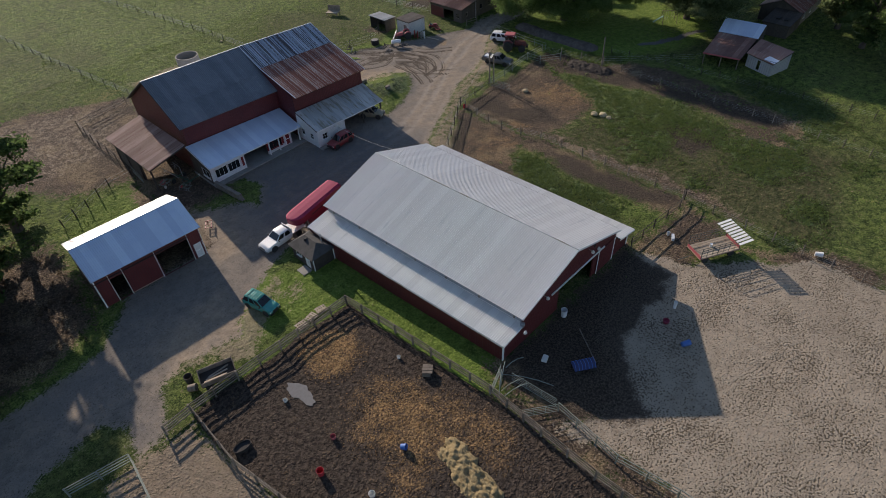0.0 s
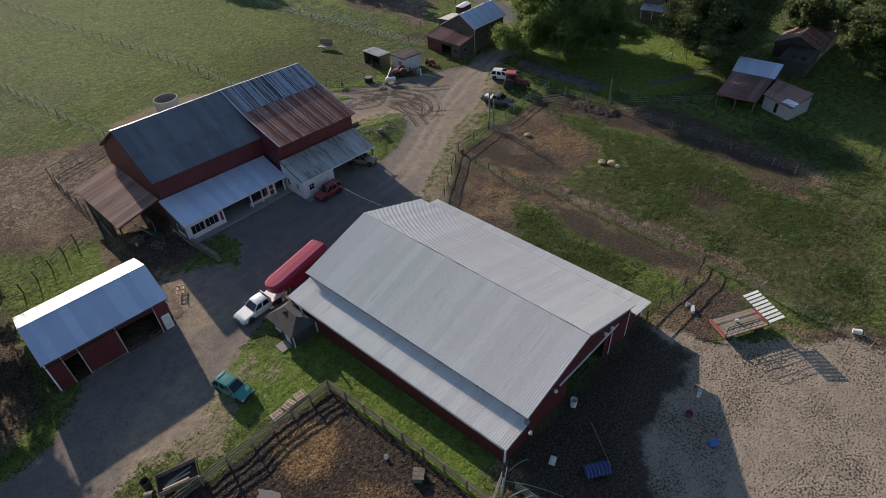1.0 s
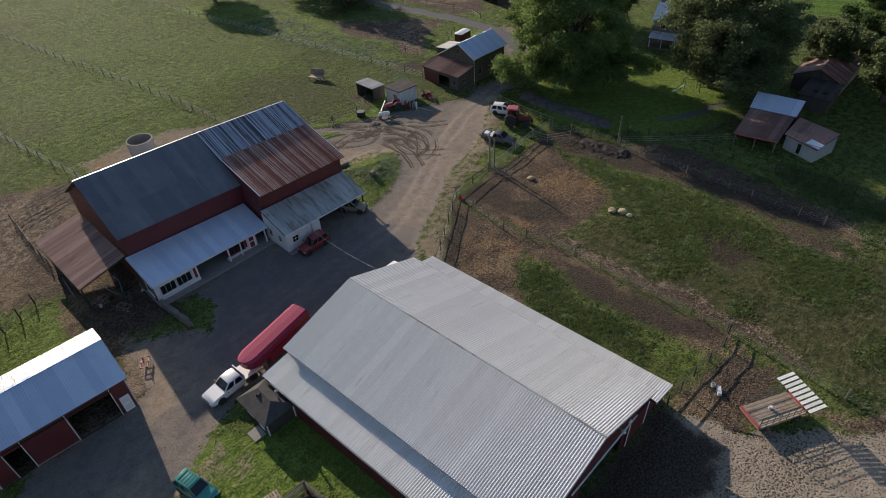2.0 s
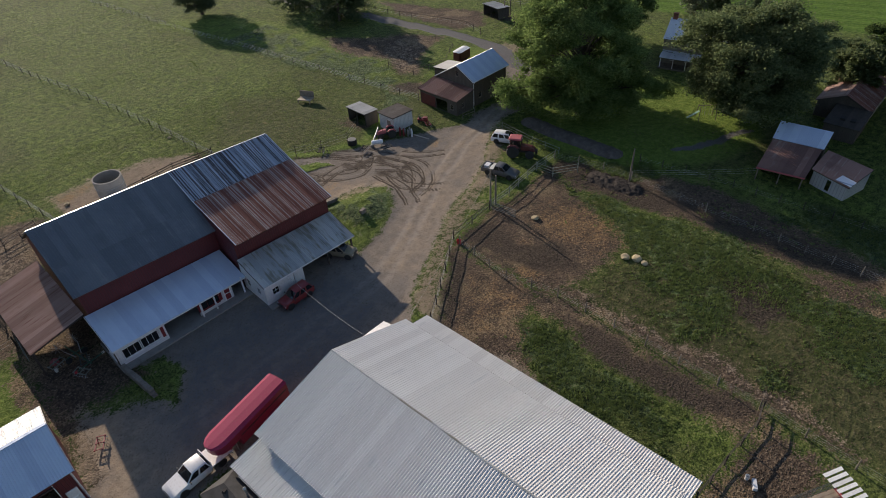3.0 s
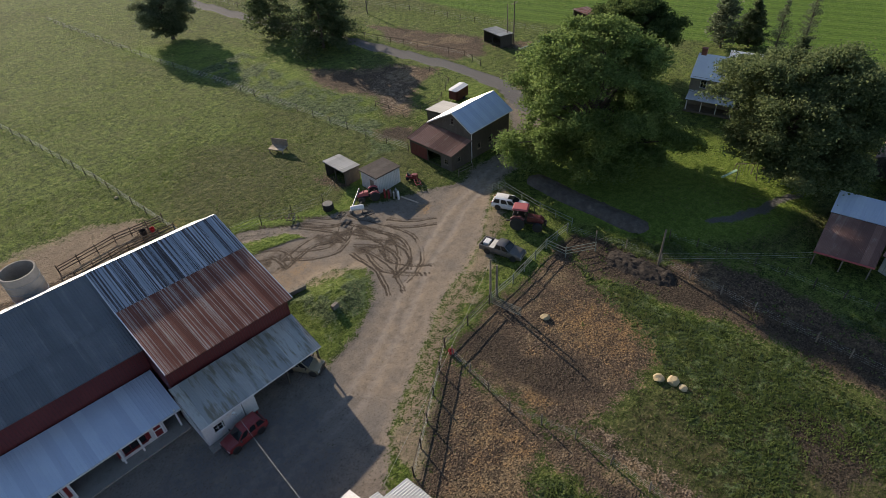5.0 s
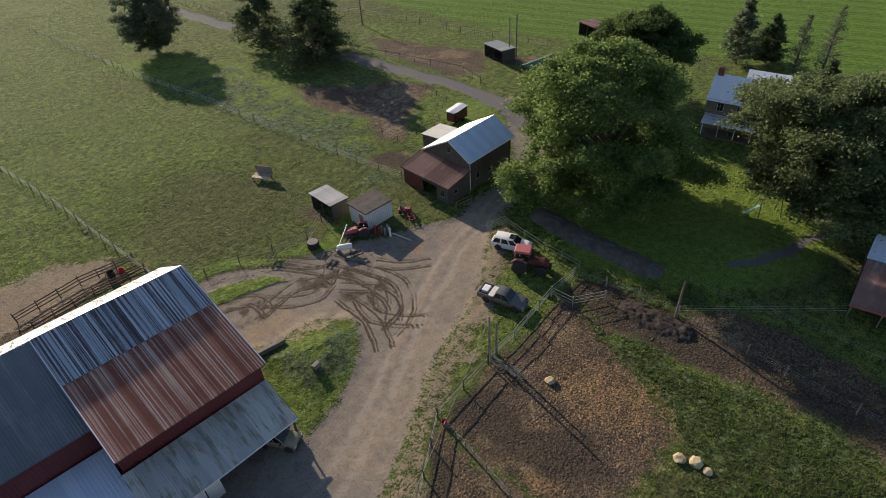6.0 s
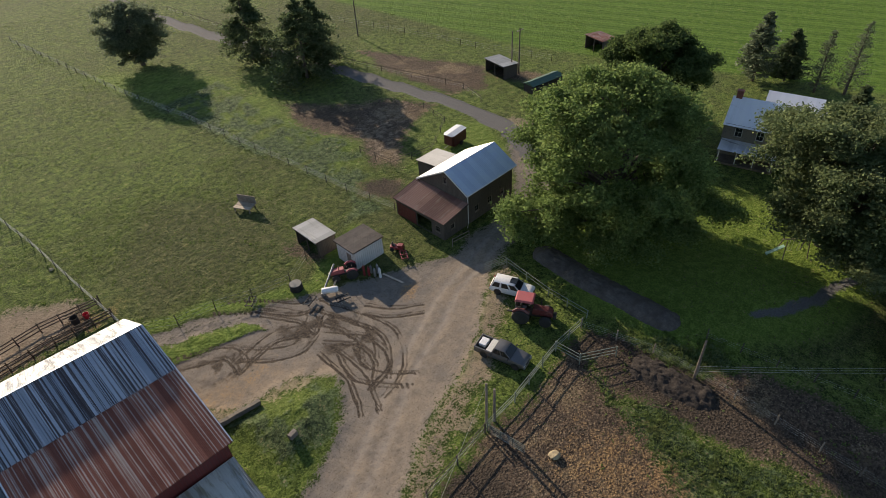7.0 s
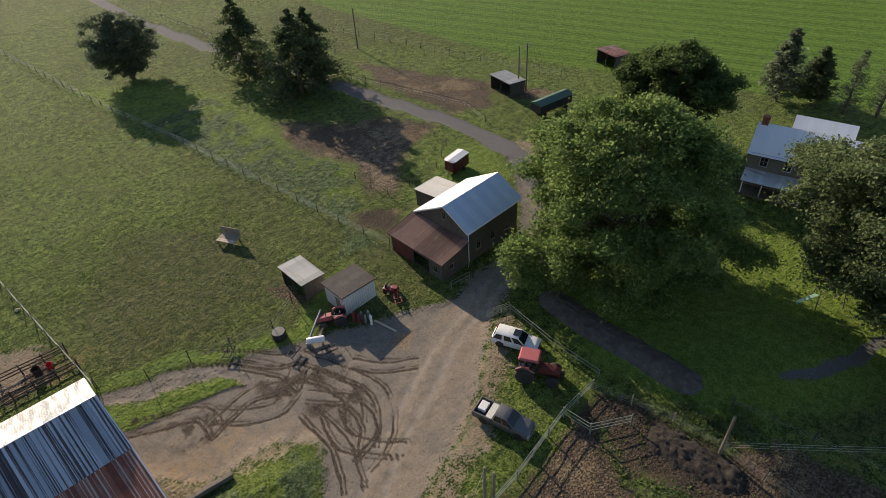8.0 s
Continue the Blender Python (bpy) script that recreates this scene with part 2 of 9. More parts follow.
RED_PLASTIC = paint("red_plastic", (0.55, 0.03, 0.045), 0.45, 0, 0.1)
PALE_PLASTIC = paint("pale_plastic", (0.66, 0.65, 0.6), 0.5, 0, 0.1)
YELLOW_PLASTIC = paint("yellow_plastic", (0.62, 0.42, 0.08), 0.5, 0, 0.1)
GLASS = glass_material("dark_glass", (0.012, 0.014, 0.016))
LAMP_GLASS = glass_material("lamp_glass", (0.45, 0.45, 0.44))
TAIL_GLASS = glass_material("red_lamp_glass", (0.25, 0.01, 0.01))
WATER = glass_material("dirty_water", (0.16, 0.15, 0.135))
HAY = surface("straw", (0.30, 0.22, 0.105), (0.42, 0.325, 0.165), (0.17, 0.12, 0.06), 0.95, coarse=2.2, fine=8, bump=1.0, depth=0.2, dirt_at=0.58)
COMPOST = surface("dark_compost", (0.022, 0.017, 0.014), (0.04, 0.031, 0.025), (0.07, 0.054, 0.042), 0.95, coarse=1.5, fine=6, bump=1.0, depth=0.14)
MULCH_PILE = surface("dark_mulch", (0.08, 0.068, 0.058), (0.12, 0.104, 0.09), (0.165, 0.145, 0.125), 0.95, coarse=1.2, fine=7, bump=1.0, depth=0.1)
LEAF_ASH = leaf_material("leaf_green", (0.12, 0.185, 0.06), (0.215, 0.30, 0.10), (0.235, 0.29, 0.105))
LEAF_MAPLE = leaf_material("leaf_maple", (0.06, 0.10, 0.035), (0.13, 0.185, 0.062), (0.135, 0.18, 0.062))
LEAF_DARK = leaf_material("leaf_dark", (0.055, 0.095, 0.034), (0.12, 0.18, 0.058), (0.13, 0.175, 0.06))
LEAF_BROWN = leaf_material("leaf_olive", (0.105, 0.142, 0.065), (0.20, 0.25, 0.115), (0.195, 0.225, 0.105))
NEEDLE = leaf_material("needle", (0.07, 0.105, 0.05), (0.14, 0.18, 0.09), (0.14, 0.155, 0.08))
LEAF_SILVER = leaf_material("leaf_silver", (0.11, 0.14, 0.085), (0.21, 0.25, 0.16), (0.16, 0.19, 0.11))
WEED_LEAF = leaf_material("weed_leaf", (0.10, 0.15, 0.045), (0.18, 0.23, 0.08), (0.2, 0.22, 0.09))
DRY_TWIG = leaf_material("dry_twig", (0.11, 0.085, 0.06), (0.19, 0.15, 0.11), (0.14, 0.09, 0.06))
GRASS_BLADE = leaf_material("grass_blade", (0.085, 0.14, 0.03), (0.15, 0.205, 0.055), (0.165, 0.19, 0.065))
HAY_STALK = leaf_material("hay_stalk", (0.26, 0.155, 0.065), (0.40, 0.27, 0.125), (0.32, 0.21, 0.095))


# ---- ground: one sheet, dense near the farm, open to the horizon ----
def lattice(x, y, cell, seed):
    """Smooth value noise in 0..1 over arrays."""
    rng = np.random.RandomState(seed)
    table = rng.rand(256, 256)
    u, v = x / cell + 1000.0, y / cell + 1000.0
    i, j = np.floor(u).astype(int), np.floor(v).astype(int)
    fu, fv = u - i, v - j
    fu, fv = fu * fu * (3 - 2 * fu), fv * fv * (3 - 2 * fv)
    i0, i1, j0, j1 = i % 256, (i + 1) % 256, j % 256, (j + 1) % 256
    return (table[i0, j0] * (1 - fu) + table[i1, j0] * fu) * (1 - fv) + (table[i0, j1] * (1 - fu) + table[i1, j1] * fu) * fv


def fractal(x, y, cell, seed, octaves=4):
    total, weight = 0, 0
    for k in range(octaves):
        total = total + lattice(x, y, cell / 2 ** k, seed + k) * 0.55 ** k
        weight += 0.55 ** k
    return total / weight


def inside(x, y, corners):
    """Signed distance to a polygon, positive inside."""
    best, odd = np.full(x.shape, 1e9), np.zeros(x.shape, bool)
    for (ax, ay), (bx, by) in zip(corners, corners[1:] + corners[:1]):
        ex, ey = bx - ax, by - ay
        s = np.clip(((x - ax) * ex + (y - ay) * ey) / (ex * ex + ey * ey), 0, 1)
        best = np.minimum(best, np.hypot(x - ax - s * ex, y - ay - s * ey))
        odd ^= ((ay > y) != (by > y)) & (x < ex * (y - ay) / (ey if ey else 1e-9) + ax)
    return np.where(odd, best, -best)


def along(x, y, points):
    """Distance to a polyline."""
    best = np.full(x.shape, 1e9)
    for (ax, ay), (bx, by) in zip(points, points[1:]):
        ex, ey = bx - ax, by - ay
        s = np.clip(((x - ax) * ex + (y - ay) * ey) / (ex * ex + ey * ey), 0, 1)
        best = np.minimum(best, np.hypot(x - ax - s * ex, y - ay - s * ey))
    return best


def soft(d, width):
    s = np.clip(d / width + 0.5, 0, 1)
    return s * s * (3 - 2 * s)


def graded(low, fine_low, fine_high, high, step, mid, end, dense):
    core = [fine_low]
    while core[-1] < fine_high:
        core.append(core[-1] + (0.15 if dense[0] < core[-1] < dense[1] else step))
    up = [core[-1]]
    while up[-1] < end:
        up.append(up[-1] + (mid if up[-1] < high else mid + 0.18 * (up[-1] - high)))
    down = [core[0]]
    while down[-1] > -end:
        down.append(down[-1] - (mid if down[-1] > low else mid + 0.18 * (low - down[-1])))
    return np.array(down[:0:-1] + list(core) + up[1:])


GX = graded(-40, -12, 104, 165, 0.42, 1.0, 2600, (56, 81))
GY = graded(-15, 2, 112, 215, 0.42, 1.0, 2600, (70.5, 90))
X, Y = np.meshgrid(GX, GY)
WX = X + 3.4 * (fractal(X, Y, 4.5, 11, 5) - 0.5)
WY = Y + 3.4 * (fractal(X, Y, 4.5, 23, 5) - 0.5)

DRIVE = [(-80, 20), (-30, 33), (-10, 43.5), (-6.6, 45.3), (-1.2, 46.6), (0.5, 44.2), (0, 40.5), (3, 41), (5.2, 46), (8, 47), (14, 45.6), (16.2, 48.6), (21.5, 52.3), (27, 54),
         (31, 53.2), (50, 53), (54, 57.8), (60.4, 60.8), (68.4, 65.1), (80.5, 69.4), (88, 74.6), (92, 76.2), (103, 76.5), (112, 84), (116, 91), (113, 92.5), (107, 85), (100, 81), (92, 81.5),
         (88.7, 80.6), (82.7, 83.3), (78, 85.5), (75, 87.0), (68.3, 90.5), (62.2, 90.6), (55.1, 91.3), (52, 88), (55.5, 84), (59, 80), (64.5, 79.4), (67.6, 76.2), (65.0, 72.1), (59.8, 69.0), (55, 68),
         (55, 73.5), (44, 74.5), (26, 75), (21, 69), (20, 61.5), (9, 61.0), (4.5, 56.5), (2.8, 55), (-2, 54.6), (-7.5, 54.2), (-30, 47), (-80, 34)]
DIRT = {
    "chute": [(25.5, 21.5), (28.6, 17), (28.6, -8), (25.2, -8)],
    "shed_floor": [(6.0, 61), (19, 61), (19, 69), (6, 69)],
    "between": [(19.0, 84), (20.5, 71), (23.5, 68.4), (23, 58), (18.4, 57.6), (19.0, 64.4), (18, 76)],
    "barnyard": [(6, 122), (21.8, 113), (30.5, 107.5), (30, 98), (24, 95), (20, 84), (10.4, 87), (4, 97), (0, 110)],
    "sw": [(-2.5, 40), (5.4, 40.2), (5.6, 30), (6.6, 10), (-15, 8), (-12, 30)],
    "paddock_a": [(64.5, 59.6), (64.3, 52), (63.8, 46), (58, 45.4), (55, 42), (52.8, 40), (52.2, 52.0)],
    "strip_a": [(64.6, 47), (64.2, 22), (60, 22), (61.0, 34.4), (61.2, 46)],
    "paddock_b": [(72.4, 60.6), (88, 61.4), (84.5, 57.6), (81.2, 49), (77.5, 43), (70, 44.6), (64.6, 46), (64.7, 59.4)],
    "north_edge": [(87, 61.6), (90.4, 59.5), (90.6, 50.2), (88.6, 36), (86, 36), (86.8, 48), (84, 56)],
    "wagon": [(52.2, 21.8), (63, 21.5), (63, 16), (52.5, 15.6)],
    "corral": [(33, 101), (45, 101.5), (54, 102), (54, 107), (46, 112), (34, 110)],
    "lane_field": [(95.5, 123), (99.4, 131), (105.6, 123), (112.3, 118), (116.3, 110.4), (107.1, 108.4), (99, 101), (96, 104), (100, 111)],
    "far_paddock": [(123.8, 141.5), (133, 114.5), (127, 108.5), (120.8, 111.5), (120.5, 129)],
    "far_shed_pad": [(135, 113), (137, 103), (133, 103), (131, 112)],
    "dark_pad": [(91.2, 101.4), (96, 98), (92.2, 94.6), (90.2, 98.6)],
    "shed_pad": [(75.6, 97), (77.6, 97), (77.9, 92.5), (76, 93)],
    "fence_strip": [(86.5, 52), (90.5, 51.5), (95.5, 47), (96, 41), (95, 34), (92.5, 18), (88.2, 16), (87.0, 26), (87.2, 34), (86.4, 42)],
    "lean_floor": [(19, 93), (27.5, 93), (27.5, 70), (19.5, 70)],
    "yard_edge": [(60.3, 12.3), (65.1, 6.8), (66.3, -0.9), (62.3, -1.9), (61.6, 2.6), (60.9, 7.5)],
    "dug_b": [(83, 22), (86, 26), (88, 20), (85, 16)],
    "track_b": [(65.2, 46), (67.2, 45), (67.6, 20), (65.2, 14)],
    "west_brush": [(-14, 75), (6, 78), (4.5, 60), (-3, 57), (-16, 60)],
}
PEN = [(24.3, 40.7), (5.5, 41.0), (5.3, 33), (6.2, 27.7), (7.8, 16), (9, -2), (25.2, -2), (25.3, 9), (25.6, 21.2)]
SAND = [(30, 22.8), (52, 21.5), (54, 15.4), (58, 11), (63.2, 5.5), (63.2, -60), (28.6, -60), (28.4, 8), (27, 14), (28.5, 15.6)]
ASPHALT = [(106.6, 260), (106.0, 202), (109.4, 167), (115.0, 134), (118.4, 108), (117.5, 96), (113, 87)]

STRIP = [(52, 96), (60.7, 91.8), (66, 88.2), (66.6, 86.9), (61.3, 88.7), (53, 93)]
gravel = soft(inside(0.6 * X + 0.4 * WX, 0.6 * Y + 0.4 * WY, DRIVE), 2.6)
gravel = np.maximum(gravel, 0.8 * soft(0.7 - np.abs(along(WX, WY, [(50, 98.4), (55, 95.6), (60.5, 93.0), (66, 89.9), (70, 88.4)]) - 0.5), 1.0))
gravel *= 1 - soft(inside(WX, WY, STRIP), 1.0)
dirt = np.zeros(X.shape)
for key, corners in DIRT.items():
    dirt = np.maximum(dirt, soft(inside(WX, WY, corners), 4.2))
mulch = soft(inside(X * 0.7 + WX * 0.3, Y * 0.7 + WY * 0.3, PEN), 0.8)
sand = soft(inside(WX, WY, SAND), 2.2)
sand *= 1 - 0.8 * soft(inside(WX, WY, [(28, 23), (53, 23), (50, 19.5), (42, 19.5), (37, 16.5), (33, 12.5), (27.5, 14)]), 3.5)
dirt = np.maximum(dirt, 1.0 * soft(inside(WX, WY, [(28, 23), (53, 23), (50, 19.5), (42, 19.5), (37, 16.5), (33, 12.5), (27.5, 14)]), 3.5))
asphalt = soft(1.7 - along(X, Y, ASPHALT), 0.5)
straw = np.zeros(X.shape)
for cx, cy, rx, ry, amount in ((19.2, 36.4, 3.0, 2.8, 0.9), (18.3, 25.5, 4.2, 5.0, 0.72), (14.5, 21.5, 3.0, 3.0, 0.45), (21.8, 21.0, 2.6, 5.0, 0.55), (77.6, 50.0, 5.0, 6.5, 0.52), (66.4, 50.0, 1.5, 1.8, 0.6),
                               (60.5, 82.6, 5.0, 2.0, 0.35), (70.0, 53.0, 2.4, 1.0, 0.4), (81.3, 79.3, 1.9, 0.8, 0.6), (28.0, 112.0, 3.0, 2.0, 0.4), (59.0, 49.5, 4.5, 5.0, 0.38), (55, 103, 3, 2, 0.5), (36, 111, 3, 1.5, 0.6)):
    straw = np.maximum(straw, amount * soft(1 - np.hypot((WX - cx) / rx, (WY - cy) / ry), 1.3))
# wheel ruts in the turning place beside the sheds
ruts = np.zeros(X.shape)
near = (X > 52) & (X < 92) & (Y > 70) & (Y < 94)
rx_, ry_ = X[near], Y[near]
cut = np.zeros(rx_.shape)
RUTS = (
    [(71.5, 85.7), (73.1, 81.2), (74.1, 77.0), (71.8, 73.6), (68.7, 72.7)], [(69.4, 78.5), (68.5, 75.0), (69.6, 72.3), (72.2, 69.1)], [(68.0, 80.0), (68.0, 75.5), (67.3, 73.2), (66.1, 71.1)],
    [(55.6, 89.8), (58.1, 88.5), (61.2, 86.7), (61.1, 83.9), (63.2, 84.2), (66.4, 84.5), (68.9, 82.6)], [(66.9, 89.3), (69.2, 85.5), (69.6, 82.4), (71.7, 84.1)], [(74.8, 81.1), (76.7, 78.3), (79.5, 76.0)],
    [(69.4, 80.8), (71.5, 78.0), (71.4, 75.2), (69.8, 73.6)], [(61.9, 85.3), (64.3, 82.8), (67.3, 81.3), (70.4, 82.3)], [(63.5, 93.6), (67.0, 90.2), (69.5, 86.8), (72.2, 84.9)], [(70.9, 83.0), (71.8, 80.7), (71.8, 78.3), (70.5, 76.1)])


def flowing(points, n=6):
    """A smooth line through points."""
    p = [points[0]] + list(points) + [points[-1]]
    out = []
    for k in range(1, len(p) - 2):
        for f in np.arange(0, 1, 1 / n):
            out.append(tuple(0.5 * (2 * p[k][c] + (p[k + 1][c] - p[k - 1][c]) * f + (2 * p[k - 1][c] - 5 * p[k][c] + 4 * p[k + 1][c] - p[k + 2][c]) * f * f + (3 * p[k][c] - p[k - 1][c] - 3 * p[k + 1][c] + p[k + 2][c]) * f ** 3) for c in (0, 1)))
    return out + [points[-1]]


wob_x, wob_y = rx_ + 0.5 * (fractal(rx_, ry_, 1.6, 77, 3) - 0.5), ry_ + 0.5 * (fractal(rx_, ry_, 1.6, 78, 3) - 0.5)
def beside(points, offset):
    """The line moved sideways by offset."""
    out = []
    for k, (x, y) in enumerate(points):
        (x0, y0), (x1, y1) = points[max(k - 1, 0)], points[min(k + 1, len(points) - 1)]
        run = math.hypot(x1 - x0, y1 - y0)
        out.append((x - (y1 - y0) / run * offset, y + (x1 - x0) / run * offset))
    return out


for number, line in enumerate(RUTS):
    gauge = 1.55 + 0.25 * math.sin(number)
    for offset, depth in ((0.0, 0.95), (0.4, 0.7), (gauge, 0.8), (gauge + 0.38, 0.55)):
        d = along(wob_x, wob_y, beside(flowing(line), offset))
        cut = np.maximum(cut, depth * soft(0.13 - d, 0.2) * np.clip(-0.05 + 2.0 * fractal(rx_ + 9 * offset, ry_ + 5 * number, 2.4, 79), 0, 1))
ruts[near] = cut
gravel = np.clip(gravel, 0, 1)
mud = soft(inside(WX, WY, [(66, 88), (71.2, 86.6), (74.4, 82.6), (75, 77.6), (72.1, 73.3), (69.4, 76.2), (67.5, 82)]), 4.0) * np.clip(fractal(X, Y, 1.5, 65) * 3.0 - 0.85, 0, 1)
mud = np.maximum(mud, soft(inside(WX, WY, [(57.5, 90), (61.8, 87.6), (65.5, 85.2), (64, 82.6), (60.2, 83.6), (57, 87.6)]), 2.5) * np.clip(fractal(X, Y, 1.2, 66) * 4.0 - 1.7, 0, 1))
# damp, dark soil of the paddocks; one patch also paints in the riding barn's shade
damp_and_shade = np.zeros(X.shape)
for corners, amount in (([(63.1, 43.2), (63.8, 37.5), (64.4, 31.1), (63.5, 22), (59.6, 26), (59.4, 34.0), (61.0, 39.2)], 0.6), ([(85.5, 61.6), (89.6, 61.4), (91.4, 52.0), (90.5, 42.7), (86.8, 43.4), (85.6, 52.9)], 0.95),
                        ([(90.5, 48), (91.4, 39.0), (92.2, 29.4), (91.6, 20), (87.7, 20), (87.4, 29.5), (86.8, 39.3)], 0.6), ([(79.5, 32.6), (80.9, 29.4), (80.5, 25.4), (77.7, 23.8), (74.2, 25.3), (74.7, 28.4), (76.6, 30.8)], 0.85),
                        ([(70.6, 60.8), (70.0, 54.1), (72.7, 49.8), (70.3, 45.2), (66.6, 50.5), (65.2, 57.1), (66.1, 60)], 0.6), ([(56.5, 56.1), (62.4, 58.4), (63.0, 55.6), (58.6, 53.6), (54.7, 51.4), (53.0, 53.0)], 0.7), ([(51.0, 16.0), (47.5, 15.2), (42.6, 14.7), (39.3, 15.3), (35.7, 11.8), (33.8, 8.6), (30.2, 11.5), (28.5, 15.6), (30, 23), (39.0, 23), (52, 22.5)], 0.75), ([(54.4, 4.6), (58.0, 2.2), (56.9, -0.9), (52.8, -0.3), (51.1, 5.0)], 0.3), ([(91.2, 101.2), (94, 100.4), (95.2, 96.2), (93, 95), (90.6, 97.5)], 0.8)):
    damp_and_shade = np.maximum(damp_and_shade, amount * soft(inside(WX, WY, corners), 3.0))
weed = fractal(X, Y, 9.0, 71)
weed = np.clip((weed - 0.50) * 5, 0, 0.8) * soft(inside(WX, WY, [(52, 22), (52, 46), (62, 46), (66, 40), (74, 46), (84, 58), (92, 58), (110, 35), (92, 5), (64, 5), (64, 22)]), 4.0)
for corners in ([(82.5, 57.9), (84.8, 49.4), (85.7, 39.3), (84.6, 32.7), (84.6, 22.2), (79.9, 20.9), (79.4, 25.5), (77.7, 32.7), (73.6, 34.7), (73.5, 38.5), (77.7, 39.7), (77.7, 44.0), (81.9, 50.1)],
                [(56.5, 45.8), (60.0, 43.1), (61.0, 39.2), (59.1, 35.6), (59.0, 28.0), (54.6, 28.0), (53.6, 36.6), (54.4, 41.6)], [(71.3, 36.4), (76.0, 32.0), (74.4, 28.7), (69.7, 29.3), (67.3, 34.3)],
                [(57.5, 79), (62.5, 78.6), (65.5, 77), (66, 74.6), (63.5, 72.2), (58, 70.5)],
                [(84, 95), (89, 95), (88, 112), (85, 130), (83, 150), (96, 150), (95, 124), (99, 112), (95, 104)]):
    weed = np.maximum(weed, soft(inside(WX, WY, corners), 3.5) * np.clip(fractal(X, Y, 2.2, 73) * 3.4 - 0.9, 0.15, 1))
dry = 0.6 * np.clip((fractal(X, Y, 22.0, 31) - 0.44) * 3.2, 0, 1)
dry = np.maximum(dry, 0.95 * soft(inside(WX, WY, [(65, 46), (76, 42), (84, 38), (89, 8), (64, 5)]), 8.0))
dry = np.maximum(dry, 0.55 * soft(1.3 - along(WX, WY, [(66.5, 46), (66.5, 34), (67, 14)]), 1.6))
dry = np.maximum(dry, 0.75 * soft(inside(WX, WY, [(57, 97), (66, 95), (75, 95), (81, 102), (79, 113), (68, 120), (57, 112)]), 9.0))
crop = soft(inside(X, Y, [(140, 400), (141, 169), (145, 119), (151, 97), (164, 60), (175, 10), (700, 10), (700, 400)]), 1.5)
lawn = soft(inside(WX, WY, [(92, 64), (96, 72), (104, 76), (122, 72), (124, 50), (114, 41), (104, 44), (93, 52)]), 3.0)
bare = np.clip((fractal(X, Y, 4.5, 91) - 0.52) * 5, 0, 1) * np.maximum(soft(2.6 - along(WX, WY, [(53, 55), (60.5, 59.2), (68.6, 63.2), (80, 67.6), (90, 73)]), 2.5), 0.8 * soft(inside(WX, WY, [(12, 43), (14, 49), (24, 52), (24, 48), (17, 42)]), 3.0))
lawn = np.maximum(lawn, 0.9 * soft(inside(WX, WY, STRIP), 1.4))
lawn = np.maximum(lawn, 0.85 * soft(1.1 - along(WX, WY, [(55, 98.6), (59.2, 96.5), (63, 94.7), (67, 92.6), (74.5, 89.0), (79.5, 91.5), (84, 93)]), 1.6))
lawn = np.maximum(lawn, 0.35 * soft(inside(WX, WY, [(55, 69), (60, 70), (65, 73), (66.5, 76.2), (64, 78.5), (59, 79), (56, 80)]), 2.0))
lawn = np.maximum(lawn, 0.9 * soft(inside(WX, WY, [(92, 100), (89.5, 118), (84, 150), (80, 175), (92, 165), (98, 150), (99, 133), (96, 122), (99, 112)]), 5.0) * np.clip(fractal(X, Y, 3.0, 97) * 2.6 - 0.6, 0.1, 1))
lawn = np.maximum(lawn, 0.8 * soft(inside(WX, WY, [(99, 99.5), (104, 100), (112, 105), (116, 100), (113, 92), (104, 93)]), 2.5))
lawn = np.maximum(lawn, 0.6 * soft(inside(WX, WY, [(8, 78), (14, 82), (19, 83), (19, 71), (14, 69), (8, 69)]), 3.0))
lawn = np.maximum(lawn, 0.9 * soft(inside(WX, WY, [(24.6, 22.5), (29.5, 22.5), (29.5, 47), (24.4, 48.5), (20, 52), (15, 50.5), (13.6, 43.5), (24.3, 41.4)]), 1.5) * np.clip(fractal(X, Y, 2.6, 98) * 2.2 + 0.1, 0, 1))
lane = 0.8 * soft(0.75 - along(WX, WY, [(102.0, 49.3), (103.2, 48.5), (108.5, 45.8), (114, 43.6)]), 1.6)
# dark grey tone over the yard gravel, deepening the bank barn's shade in colour
yard = 0.5 * soft(inside(WX, WY, [(25, 57), (25, 70), (44, 71.5), (53, 66.5), (51.5, 58.5), (45, 56)]), 5.0)
lane = np.maximum(lane, yard)
gravel *= 1 - 0.9 * soft(inside(WX, WY, [(21, 77), (26.4, 77), (26.6, 71.8), (30.5, 71.0), (31, 66.5), (27.6, 63.8), (24.5, 67), (21.5, 70)]), 2.5)
lane *= 1 - soft(inside(WX, WY, [(21, 77), (26.4, 77), (26.6, 71.8), (30.5, 71.0), (31, 66.5), (27.6, 63.8), (24.5, 67), (21.5, 70)]), 2.5)
Z = 0.10 * (fractal(X, Y, 6.0, 41) - 0.5) + 0.05 * (fractal(X, Y, 1.3, 51, 3) - 0.5)
Z += mulch * 0.16 * (fractal(X, Y, 0.9, 61, 2) - 0.5) + straw * mulch * 0.12 - ruts * 0.04 + mud * 0.14 * (fractal(X, Y, 1.0, 63, 2) - 0.5)
Z -= 0.03
Z += 0.8 * soft(inside(X, Y, [(57.5, 79), (62.5, 78.6), (65.0, 77.4), (66, 75.6), (65.6, 74.2), (63.5, 72.2), (58, 70.5)]) - 1.2, 4.5) * (0.8 + 0.5 * fractal(X, Y, 2.5, 43))

